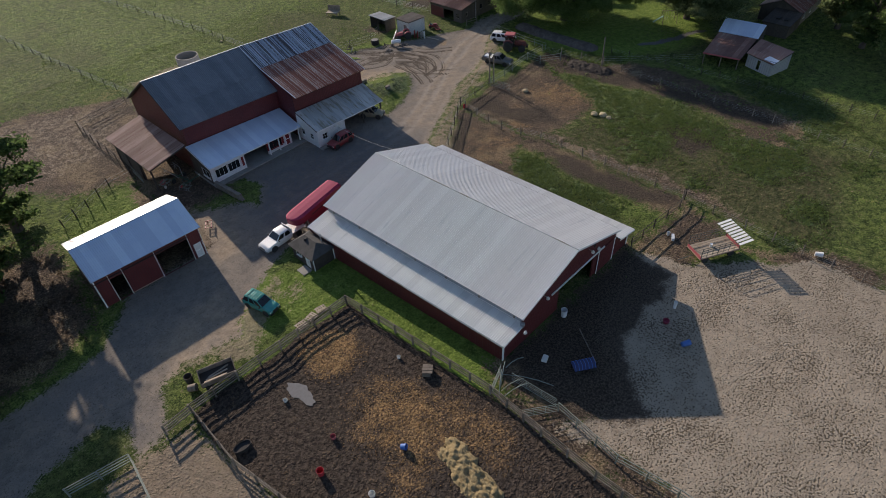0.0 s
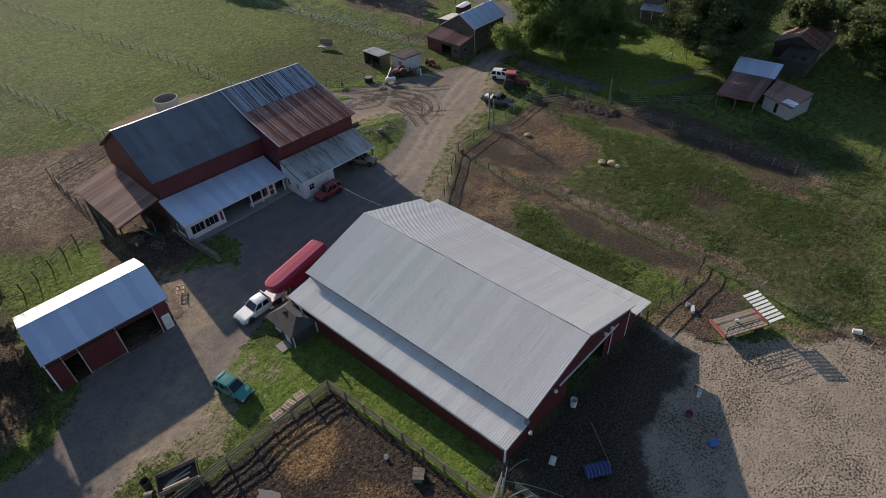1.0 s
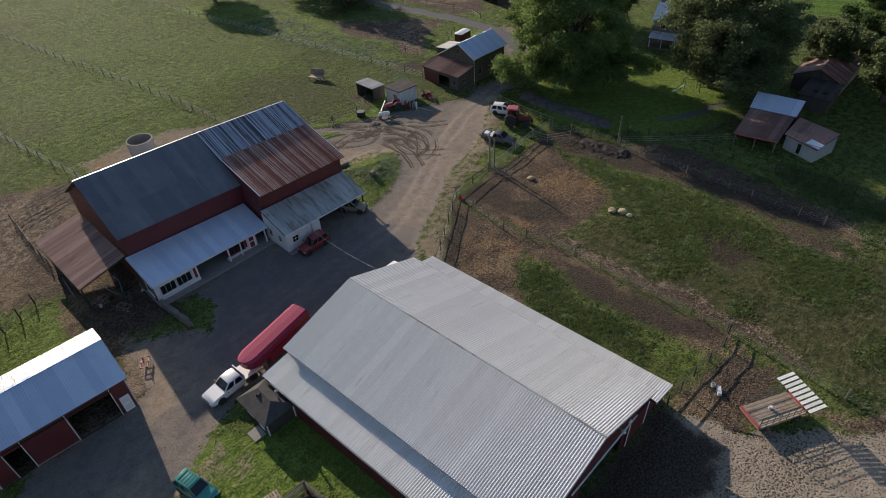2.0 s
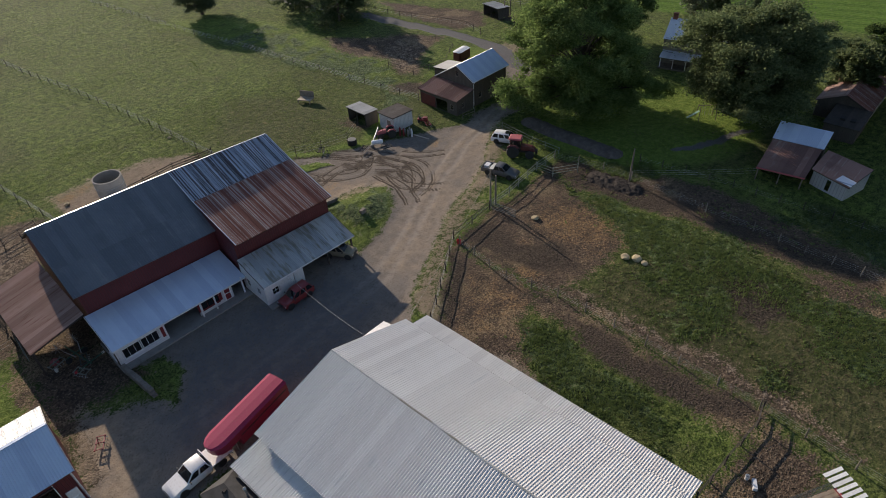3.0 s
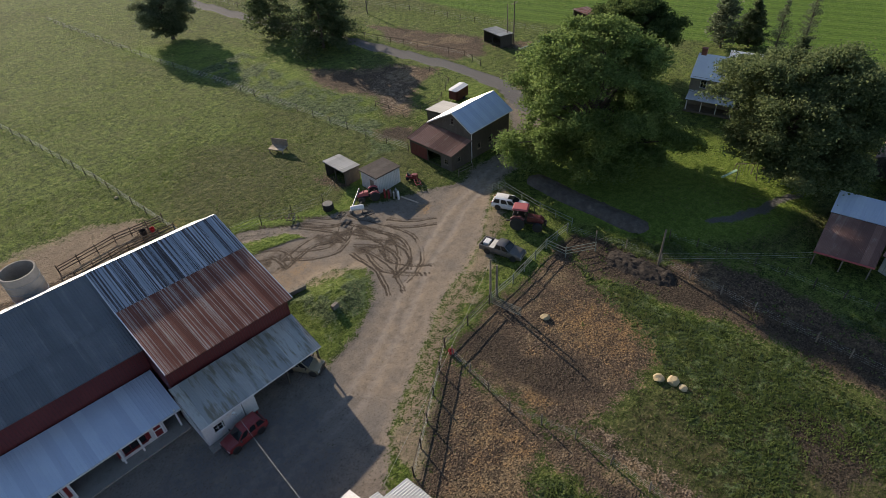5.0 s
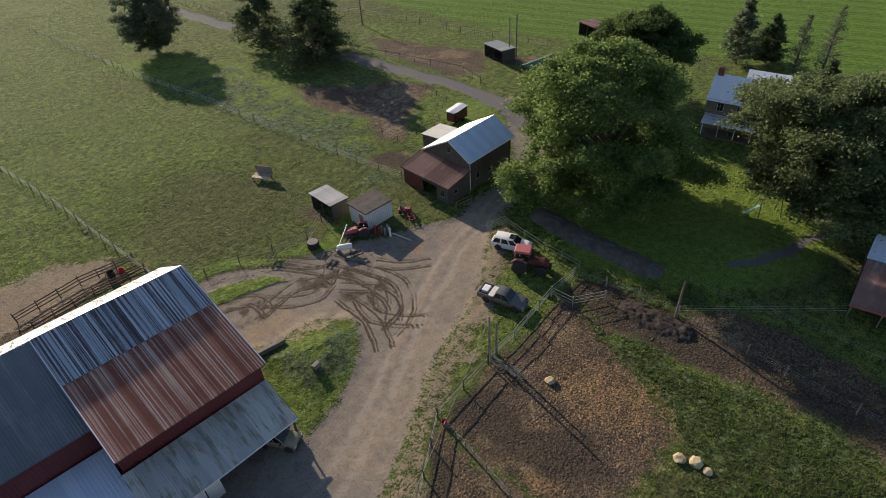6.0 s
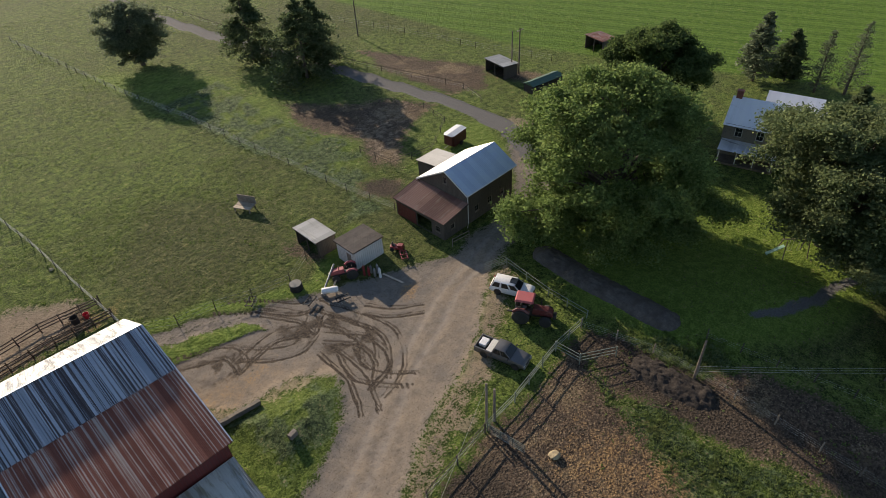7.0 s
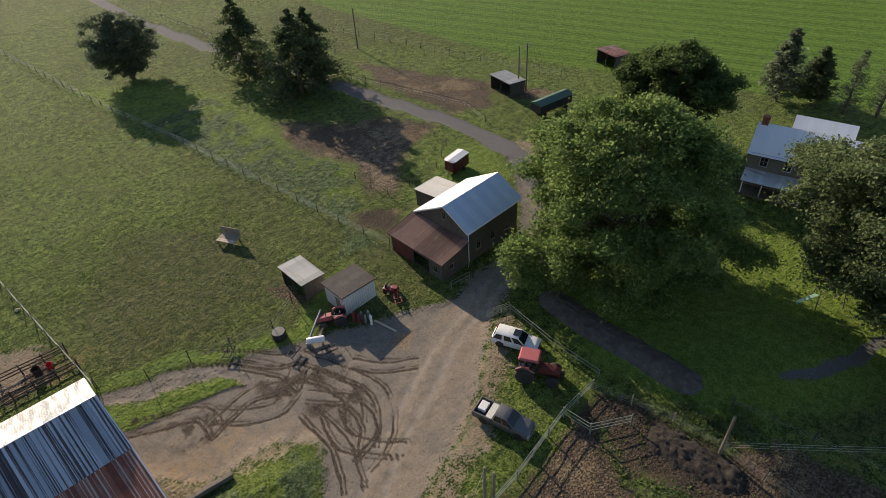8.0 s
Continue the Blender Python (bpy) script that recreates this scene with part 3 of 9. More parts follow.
tan = 0.9 * bare
for corners in ([(54, 88), (60.8, 83.6), (65.5, 81), (68.6, 78.8), (68.2, 75.0), (65.8, 77.4), (59.4, 80.2), (54.5, 80.6)], [(52.8, 45.5), (54.9, 44.5), (53.7, 41.0), (54.0, 37.4), (52.1, 37.0), (51.6, 41.3)], [(117, 98), (121, 97), (121, 92.5), (117.5, 92)], [(5.7, 51), (16.1, 53), (14.5, 45), (9, 46), (5.4, 46)], [(11, 43.6), (13, 48), (19, 50), (17, 45), (14, 42.6)], [(-3, 40.5), (5.4, 40.3), (5.6, 30), (6.6, 10), (-15, 8), (-12, 30)],
                [(22, 71), (25, 66), (24, 58), (18.6, 57.8), (19.2, 66)], [(33, 113), (46, 113), (54, 108), (50, 103), (34, 104)]):
    tan = np.maximum(tan, soft(inside(WX, WY, corners), 3.0))
tan = np.maximum(tan, 0.4 * soft(0.9 - along(WX, WY, [(66.9, 44), (67, 30), (66.4, 16)]), 2.0))
tan = np.maximum(tan, 0.42 * soft(inside(WX, WY, [(97, 105), (101, 116), (108, 119), (114, 114), (107, 108.6), (99, 101)]), 4.0))
tan = np.maximum(tan, 0.42 * soft(inside(WX, WY, [(8, 118), (21.8, 112), (28, 104), (22, 92), (10.4, 92), (4, 99)]), 5.0))
road_line = along(X, Y, [(30, 60), (44, 61.5), (54, 62.5), (62, 66), (72, 71.5), (84, 76.4), (96, 79)])
tan = np.maximum(tan, 0.75 * soft(2.6 - along(WX, WY, [(57, 62.5), (66, 67.4), (78, 72.8), (90, 77.5)]), 3.5))
tan = np.maximum(tan, 0.55 * soft(2.0 - along(WX, WY, [(54, 56.8), (61, 60.2), (69, 64.2), (80, 68.4), (90, 74.2)]), 2.4))
dirt = np.maximum(dirt, 0.5 * soft(1.6 - along(WX, WY, [(54, 56.3), (61, 59.6), (69, 63.6), (80, 67.8), (90, 73.2)]), 2.6))
worn = soft(0.35 - np.abs(np.abs(road_line + 0.6 * (fractal(X, Y, 5.0, 95) - 0.5)) - 0.95), 0.7) * soft(6 - road_line, 2)
Z -= 0.03 * worn
ny, nx = X.shape
total = {"gravel": gravel, "dirt": dirt, "mulch": mulch, "sand": sand, "asphalt": np.maximum(asphalt, lane), "straw": straw, "dark_ground": np.maximum(np.maximum(ruts, 0.6 * mud), damp_and_shade), "weed": weed, "dry": dry, "crop": crop, "lawn": lawn, "tan": tan, "worn": worn}


def at_faces(a):
    return 0.25 * (a[:-1, :-1] + a[1:, :-1] + a[:-1, 1:] + a[1:, 1:])


kind = np.zeros((ny - 1, nx - 1), int)
for number, layer in enumerate((gravel, mulch, sand, np.maximum(asphalt, 0)), 1):
    kind[at_faces(layer) > 0.5] = number


def ground_material():
    n = Nodes("ground")
    get = {}
    for key in total:
        node = n.add("ShaderNodeAttribute")
        node.attribute_name = key
        get[key] = node.outputs["Fac"]
    patch, clump, grain, pebble = n.noise(0.09, 4, 0.6), n.noise(1.1, 5, 0.7), n.noise(5.0, 5, 0.75), n.noise(17.0, 3, 0.7)
    clod = n.noise(2.6, 4, 0.7)
    ragged = n.sum(n.sum(clump, 0.45, "MULTIPLY"), n.sum(grain, 0.55, "MULTIPLY"))

    def edge(layer, spread=0.5):
        return n.ramp(n.sum(layer, n.sum(n.sum(ragged, 0.5, "SUBTRACT"), spread * 7, "MULTIPLY")), 0.38, 0.62)

    lump = n.noise(0.45, 4, 0.65)
    grass = n.mix(n.ramp(clump, 0.34, 0.66), (0.041, 0.070, 0.012), (0.142, 0.195, 0.035))
    grass = n.mix(n.ramp(patch, 0.38, 0.66, 0.0, 0.75), grass, (0.122, 0.155, 0.04))
    grass = n.mix(n.ramp(lump, 0.48, 0.60, 0.0, 0.8), grass, n.mix(n.ramp(ragged, 0.42, 0.58), (0.062, 0.11, 0.018), (0.188, 0.26, 0.05)))
    grass = n.mix(n.ramp(n.noise(0.3, 4, 0.65), 0.34, 0.46, 0.6, 0.0), grass, n.mix(n.ramp(ragged, 0.42, 0.58), (0.045, 0.06, 0.016), (0.125, 0.14, 0.045)))
    grass = n.mix(n.ramp(grain, 0.52, 0.66, 0.0, 0.75), grass, (0.20, 0.25, 0.075))
    grass = n.mix(n.ramp(n.sum(grain, n.sum(clump, 0.5, "MULTIPLY")), 0.62, 0.78, 0.8, 0.0), grass, (0.02, 0.036, 0.008))
    dry_grass = n.mix(n.ramp(clump, 0.34, 0.64), (0.038, 0.041, 0.017), (0.102, 0.099, 0.044))
    dry_grass = n.mix(n.ramp(grain, 0.52, 0.72, 0.0, 0.6), dry_grass, (0.142, 0.132, 0.065))
    dry_grass = n.mix(n.ramp(grain, 0.34, 0.46, 0.6, 0.0), dry_grass, (0.026, 0.023, 0.013))
    color = n.mix(n.sum(get["dry"], n.ramp(ragged, 0.34, 0.54, 0.25, 1.0), "MULTIPLY"), grass, dry_grass)
    lawn_green = n.mix(n.ramp(ragged, 0.40, 0.60), (0.085, 0.14, 0.02), (0.19, 0.27, 0.05))
    color = n.mix(get["lawn"], color, lawn_green)
    across = n.math_node("ShaderNodeVectorMath", "DOT_PRODUCT")
    n.tree.links.new(n.place, across.inputs[0])
    across.inputs[1].default_value = (0.948, 0.318, 0.0)
    wander = n.sum(across.outputs["Value"], n.sum(lump, 2.2, "MULTIPLY"))
    rows = n.sum(n.sum(n.sum(n.sum(wander, 1.5, "MULTIPLY"), 0.0, "SINE"), n.sum(n.sum(wander, 4.9, "MULTIPLY"), 0.0, "SINE")), n.sum(n.sum(ragged, 0.5, "SUBTRACT"), 26.0, "MULTIPLY"))
    crop_green = n.mix(n.ramp(rows, -4.5, 4.5), (0.045, 0.095, 0.011), (0.135, 0.235, 0.03))
    color = n.mix(get["crop"], color, crop_green)
    weed_green = n.mix(n.ramp(ragged, 0.42, 0.58), (0.03, 0.05, 0.022), (0.15, 0.21, 0.085))
    color = n.mix(edge(get["weed"]), color, weed_green)
    soil = n.mix(n.ramp(clod, 0.32, 0.68), (0.046, 0.033, 0.024), (0.15, 0.107, 0.074))
    broad = n.noise(0.16, 4, 0.6)
    soil = n.mix(n.ramp(broad, 0.50, 0.60, 0.0, 0.8), soil, n.mix(n.ramp(grain, 0.38, 0.62), (0.10, 0.07, 0.042), (0.30, 0.222, 0.13)))
    soil = n.mix(n.ramp(lump, 0.36, 0.48, 0.7, 0.0), soil, (0.05, 0.037, 0.027))
    soil = n.mix(n.ramp(grain, 0.53, 0.66, 0.0, 0.8), soil, (0.30, 0.235, 0.165))
    soil = n.mix(n.ramp(grain, 0.36, 0.47, 0.8, 0.0), soil, (0.028, 0.021, 0.016))
    color = n.mix(edge(get["dirt"], 0.65), color, soil)
    sandy = n.mix(n.ramp(clump, 0.3, 0.7), (0.27, 0.222, 0.165), (0.36, 0.30, 0.225))
    sandy = n.mix(n.ramp(lump, 0.4, 0.65, 0.0, 0.65), sandy, (0.40, 0.335, 0.255))
    print_marks = n.noise(5.4, 2, 0.55)
    trodden = n.sum(print_marks, n.sum(n.sum(n.noise(0.22, 3, 0.6), 0.5, "SUBTRACT"), 0.38, "MULTIPLY"))
    sandy = n.mix(n.ramp(trodden, 0.38, 0.44, 0.9, 0.0), sandy, (0.085, 0.066, 0.045))
    sandy = n.mix(n.ramp(grain, 0.34, 0.44, 0.5, 0.0), sandy, (0.10, 0.083, 0.065))
    color = n.mix(edge(get["sand"]), color, sandy)
    stone = n.mix(n.ramp(clump, 0.3, 0.7), (0.15, 0.129, 0.107), (0.228, 0.196, 0.163))
    stone = n.mix(n.ramp(lump, 0.42, 0.62, 0.0, 0.7), stone, (0.26, 0.217, 0.172))
    stone = n.mix(n.ramp(patch, 0.42, 0.6, 0.0, 0.5), stone, (0.19, 0.172, 0.152))
    stone = n.mix(n.ramp(pebble, 0.55, 0.72, 0.0, 0.65), stone, (0.36, 0.32, 0.28))
    stone = n.mix(n.ramp(grain, 0.36, 0.48, 0.75, 0.0), stone, (0.095, 0.08, 0.065))
    stone = n.mix(n.ramp(clod, 0.58, 0.72, 0.0, 0.55), stone, (0.14, 0.118, 0.096))
    warm = n.mix(n.ramp(clump, 0.3, 0.7), (0.25, 0.195, 0.14), (0.36, 0.285, 0.205))
    warm = n.mix(n.ramp(grain, 0.34, 0.46, 0.5, 0.0), warm, (0.12, 0.09, 0.062))
    stone = n.mix(n.sum(get["tan"], n.ramp(lump, 0.3, 0.6, 0.35, 0.9), "MULTIPLY"), stone, warm)
    stone = n.mix(n.sum(get["worn"], n.ramp(clump, 0.3, 0.6, 0.1, 0.5), "MULTIPLY"), stone, (0.33, 0.29, 0.25))
    color = n.mix(n.sum(edge(get["tan"], 0.6), n.ramp(get["gravel"], 0.2, 0.6, 0.75, 0.0), "MULTIPLY"), color, warm)
    color = n.mix(edge(get["gravel"], 0.5), color, stone)
    tar = n.mix(n.ramp(grain, 0.3, 0.7), (0.11, 0.107, 0.105), (0.155, 0.15, 0.145))
    color = n.mix(edge(get["asphalt"], 0.2), color, tar)
    bedding = n.mix(n.ramp(clod, 0.36, 0.64), (0.024, 0.018, 0.014), (0.09, 0.068, 0.052))
    bedding = n.mix(n.ramp(grain, 0.55, 0.72, 0.0, 0.6), bedding, (0.15, 0.118, 0.09))
    color = n.mix(edge(get["mulch"], 0.2), color, bedding)
    stalks = n.mix(n.ramp(grain, 0.36, 0.62), (0.085, 0.048, 0.024), (0.37, 0.232, 0.108))
    color = n.mix(n.ramp(n.sum(get["straw"], n.sum(n.sum(n.sum(ragged, 0.5, "SUBTRACT"), 3.2, "MULTIPLY"), n.sum(n.sum(lump, 0.5, "SUBTRACT"), 1.2, "MULTIPLY"))), 0.2, 1.0), color, stalks)
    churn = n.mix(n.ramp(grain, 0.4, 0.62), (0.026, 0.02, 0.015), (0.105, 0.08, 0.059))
    color = n.mix(n.ramp(n.sum(get["dark_ground"], n.sum(n.sum(ragged, 0.5, "SUBTRACT"), 2.2, "MULTIPLY")), 0.25, 0.6, 0.0, 0.95), color, churn)
    # relief: soft in the grass, cloddy where the soil is open
    open_soil = n.sum(n.sum(get["mulch"], get["dirt"], "MAXIMUM"), n.sum(n.sum(get["sand"], 0.1, "MULTIPLY"), get["dark_ground"], "MAXIMUM"), "MAXIMUM")
    hard = n.sum(get["gravel"], get["asphalt"], "MAXIMUM")
    knob = n.ramp(n.cells(2.3, 0.5), 0.0, 0.75, 0.16, 0.0)
    tuft = n.sum(n.sum(knob, 0.45, "MULTIPLY"), n.sum(n.sum(grain, 0.17, "MULTIPLY"), n.sum(clump, 0.30, "MULTIPLY")))
    lumps = n.ramp(n.cells(1.5, 0.7), 0.0, 0.7, 0.3, 0.0)
    tuft = n.sum(tuft, n.sum(n.sum(lumps, n.sum(grain, 0.3, "MULTIPLY")), get["weed"], "MULTIPLY"))
    fine = n.sum(n.sum(n.ramp(n.cells(4.4, 0.25), 0.0, 0.6, 0.12, 0.0), n.sum(n.ramp(n.cells(2.6, 0.8), 0.0, 0.6, 0.09, 0.0), get["mulch"], "MULTIPLY")), n.sum(n.sum(grain, 0.12, "MULTIPLY"), n.sum(clump, 0.2, "MULTIPLY")))
    clods = n.sum(fine, n.sum(clod, 0.1, "MULTIPLY"))
    height = n.sum(n.sum(tuft, n.sum(1.0, open_soil, "SUBTRACT"), "MULTIPLY"), n.sum(clods, open_soil, "MULTIPLY"))
    height = n.sum(height, n.sum(1.0, n.sum(get["sand"], 0.7, "MULTIPLY"), "SUBTRACT"), "MULTIPLY")
    height = n.sum(n.sum(height, n.sum(1.0, n.sum(hard, 0.85, "MULTIPLY"), "SUBTRACT"), "MULTIPLY"), n.sum(pebble, 0.012, "MULTIPLY"))
    height = n.sum(height, n.sum(n.ramp(trodden, 0.36, 0.52, 0.0, 0.06), get["sand"], "MULTIPLY"))
    n.bump(height, 1.0, 1.0)
    return n.done(color, 0.95, 0.0, 0.2)


GROUND_MAT = ground_material()


def sheet_piece(name, number, label):
    rows, cols = np.nonzero(kind == number)
    corner = np.stack([rows * nx + cols, rows * nx + cols + 1, (rows + 1) * nx + cols + 1, (rows + 1) * nx + cols], 1)
    used, faces = np.unique(corner.ravel(), return_inverse=True)
    faces = faces.reshape(-1, 4)
    mesh = bpy.data.meshes.new(name)
    mesh.vertices.add(len(used))
    mesh.vertices.foreach_set("co", np.stack([X.ravel()[used], Y.ravel()[used], Z.ravel()[used]], 1).astype(np.float32).ravel())
    mesh.loops.add(faces.size)
    mesh.loops.foreach_set("vertex_index", faces.ravel().astype(np.int32))
    mesh.polygons.add(len(faces))
    mesh.polygons.foreach_set("loop_start", np.arange(0, faces.size, 4, dtype=np.int32))
    mesh.polygons.foreach_set("use_smooth", np.ones(len(faces), bool))
    for key, layer in total.items():
        mesh.attributes.new(key, "FLOAT", "POINT").data.foreach_set("value", layer.ravel()[used].astype(np.float32))
    mesh.update()
    mesh.materials.append(GROUND_MAT)
    return tagged(new(name, mesh), label, name.replace("_", " "), kind="structure")


sheet_piece("ground", 0, "green and brown pasture ground with worn bare soil")
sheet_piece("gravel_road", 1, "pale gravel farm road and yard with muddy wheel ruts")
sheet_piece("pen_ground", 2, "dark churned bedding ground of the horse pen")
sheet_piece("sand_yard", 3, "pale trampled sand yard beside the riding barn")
sheet_piece("lane", 4, "narrow grey asphalt lane between pastures")


# ---- building blocks ----
class Shape:
    """Collects solids of one mesh."""

    def __init__(self):
        self.verts, self.faces = [], []

    def solid(self, points, faces):
        base = len(self.verts)
        self.verts += [tuple(p) for p in points]
        self.faces += [tuple(base + i for i in f) for f in faces]
        return self

    def hexa(self, p):
        """Eight corners: the lower four anticlockwise, then the upper four."""
        return self.solid(p, [(0, 3, 2, 1), (4, 5, 6, 7), (0, 1, 5, 4), (1, 2, 6, 5), (2, 3, 7, 6), (3, 0, 4, 7)])

    def box(self, x, y, z, sx, sy, sz, turn=0.0, taper=1.0, tip=0.0):
        """Centre of the base, and sizes; taper narrows the top; tip leans it about y."""
        c, s = math.cos(radians(turn)), math.sin(radians(turn))
        ct, st = math.cos(radians(tip)), math.sin(radians(tip))
        p = []
        for h, k in ((0, 1.0), (sz, taper)):
            for a, b in ((-1, -1), (1, -1), (1, 1), (-1, 1)):
                u, v = a * sx / 2 * k, b * sy / 2 * k
                u, w = u * ct + h * st, h * ct - u * st
                p.append((x + u * c - v * s, y + u * s + v * c, z + w))
        return self.hexa(p)

    def beam(self, a, b, width, height):
        """A squared bar from a to b."""
        a, b = Vector(a), Vector(b)
        d = (b - a).normalized()
        side = d.cross(Vector((0, 0, 1)))
        side = side.normalized() if side.length > 1e-4 else Vector((1, 0, 0))
        up = side.cross(d).normalized()
        s, u = side * width / 2, up * height / 2
        return self.hexa([a - s - u, a + s - u, b + s - u, b - s - u, a - s + u, a + s + u, b + s + u, b - s + u])

    def tube(self, points, radii, n=8, close=True):
        """A round bar along points; radii one number or one each."""
        pts = [Vector(p) for p in points]
        radii = radii if isinstance(radii, (list, tuple)) else [radii] * len(pts)
        base, rings = len(self.verts), []
        for k, p in enumerate(pts):
            d = (pts[min(k + 1, len(pts) - 1)] - pts[max(k - 1, 0)]).normalized()
            side = d.cross(Vector((0.03, 0.05, 1)) if abs(d.z) < 0.95 else Vector((1, 0.05, 0))).normalized()
            up = side.cross(d)
            rings.append([len(self.verts) + i for i in range(n)])
            for i in range(n):
                w = 2 * math.pi * i / n
                self.verts.append(tuple(p + radii[k] * (math.cos(w) * side + math.sin(w) * up)))
        for r0, r1 in zip(rings, rings[1:]):
            self.faces += [(r0[i], r0[(i + 1) % n], r1[(i + 1) % n], r1[i]) for i in range(n)]
        if close:
            self.faces += [tuple(rings[0][::-1]), tuple(rings[-1])]
        return self

    def lathe(self, profile, n=20, x=0, y=0):
        """A turned body: profile of (radius, z) from below upwards."""
        rings = []
        for r, z in profile:
            rings.append([len(self.verts) + i for i in range(n)])
            self.verts += [(x + r * math.cos(2 * math.pi * i / n), y + r * math.sin(2 * math.pi * i / n), z) for i in range(n)]
        for r0, r1 in zip(rings, rings[1:]):
            self.faces += [(r0[i], r0[(i + 1) % n], r1[(i + 1) % n], r1[i]) for i in range(n)]
        self.faces += [tuple(rings[0][::-1]), tuple(rings[-1])]
        return self

    def prism(self, outline, thick, across="y", at=0.0):
        """An outline in (u, z) given thickness along the axis across, centred at."""
        base, n = len(self.verts), len(outline)
        for w in (at - thick / 2, at + thick / 2):
            self.verts += [(u, w, z) if across == "y" else (w, u, z) for u, z in outline]
        self.faces += [tuple(base + i for i in range(n)), tuple(base + n + i for i in reversed(range(n)))]
        self.faces += [(base + i, base + n + i, base + n + (i + 1) % n, base + (i + 1) % n) for i in range(n)]
        return self

    def loft(self, sections):
        """Closed sections with the same number of points, skinned, ends capped."""
        base, n = len(self.verts), len(sections[0])
        for s in sections:
            self.verts += [tuple(p) for p in s]
        for k in range(len(sections) - 1):
            o = base + k * n
            self.faces += [(o + i, o + (i + 1) % n, o + n + (i + 1) % n, o + n + i) for i in range(n)]
        self.faces += [tuple(base + i for i in reversed(range(n))), tuple(base + (len(sections) - 1) * n + i for i in range(n))]
        return self

    def mesh(self, name, material, smooth=False, bevel=0.0, weld=False):
        mesh = bpy.data.meshes.new(name)
        mesh.from_pydata(self.verts, [], self.faces)
        bm = bmesh.new()
        bm.from_mesh(mesh)
        if weld:
            bmesh.ops.remove_doubles(bm, verts=bm.verts, dist=0.001)
        bmesh.ops.recalc_face_normals(bm, faces=bm.faces)
        if bevel:
            bmesh.ops.bevel(bm, geom=[e for e in bm.edges if len(e.link_faces) == 2 and e.calc_face_angle(0) > 0.4], offset=bevel, segments=2, profile=0.6, affect="EDGES", clamp_overlap=True)
        for f in bm.faces:
            f.smooth = smooth
        bm.to_mesh(mesh)
        bm.free()
        if smooth:
            mesh.set_sharp_from_angle(angle=radians(40))
        mesh.materials.append(material)
        return mesh


def part(name, shape, material, parent, label="", m=None, smooth=False, bevel=0.0):
    """One mesh object under a thing or a part."""
    data = shape if isinstance(shape, bpy.types.Mesh) else shape.mesh(name, material, smooth, bevel)
    ob = new(name, data)
    ob.parent = parent
    if m is not None:
        ob.matrix_basis = m
    return tagged(ob, label)


def thing(name, label, category, x=0, y=0, z=0, turn=0, group="", kind=""):
    ob = new(name)
    ob.empty_display_size = 0.3
    ob.matrix_basis = pose(x, y, z, 0, 0, turn)
    return tagged(ob, label, category, group, kind)


def single(name, shape, material, label, category, m=None, group="", smooth=False, bevel=0.0, kind=""):
    ob = new(name, shape.mesh(name, material, smooth, bevel))
    if m is not None:
        ob.matrix_basis = m
    return tagged(ob, label, category, group, kind)


def wall(name, parent, a, b, profile, material, openings=(), thick=0.16, label=""):
    """A wall from a to b on the plan; profile: (distance, top) pairs; openings: (from, to, sill, head)."""
    ax, ay, bx, by = *a, *b
    length = math.hypot(bx - ax, by - ay)
    dx, dy = (bx - ax) / length, (by - ay) / length
    tx, ty = -dy * thick / 2, dx * thick / 2
    us = sorted({round(u, 4) for u, _ in profile} | {round(o[k], 4) for o in openings for k in (0, 1)})
    pu, pz = [p[0] for p in profile], [p[1] for p in profile]
    s = Shape()
    for u0, u1 in zip(us, us[1:]):
        t0, t1 = np.interp(u0, pu, pz), np.interp(u1, pu, pz)
        mid, low, spans = (u0 + u1) / 2, -0.35, []
        for o in sorted((o for o in openings if o[0] < mid < o[1]), key=lambda o: o[2]):
            if o[2] > low + 0.01:
                spans.append((low, low, o[2], o[2]))
            low = o[3]
        spans.append((low, low, t0, t1))
        for b0, b1, h0, h1 in spans:
            p = []
            for z0, z1 in ((b0, b1), (h0, h1)):
                x0, y0, x1, y1 = ax + dx * u0, ay + dy * u0, ax + dx * u1, ay + dy * u1
                p += [(x0 - tx, y0 - ty, z0), (x1 - tx, y1 - ty, z1), (x1 + tx, y1 + ty, z1), (x0 + tx, y0 + ty, z0)]
            s.hexa(p)
    return part(name, s.mesh(name, material, weld=True), material, parent, label)


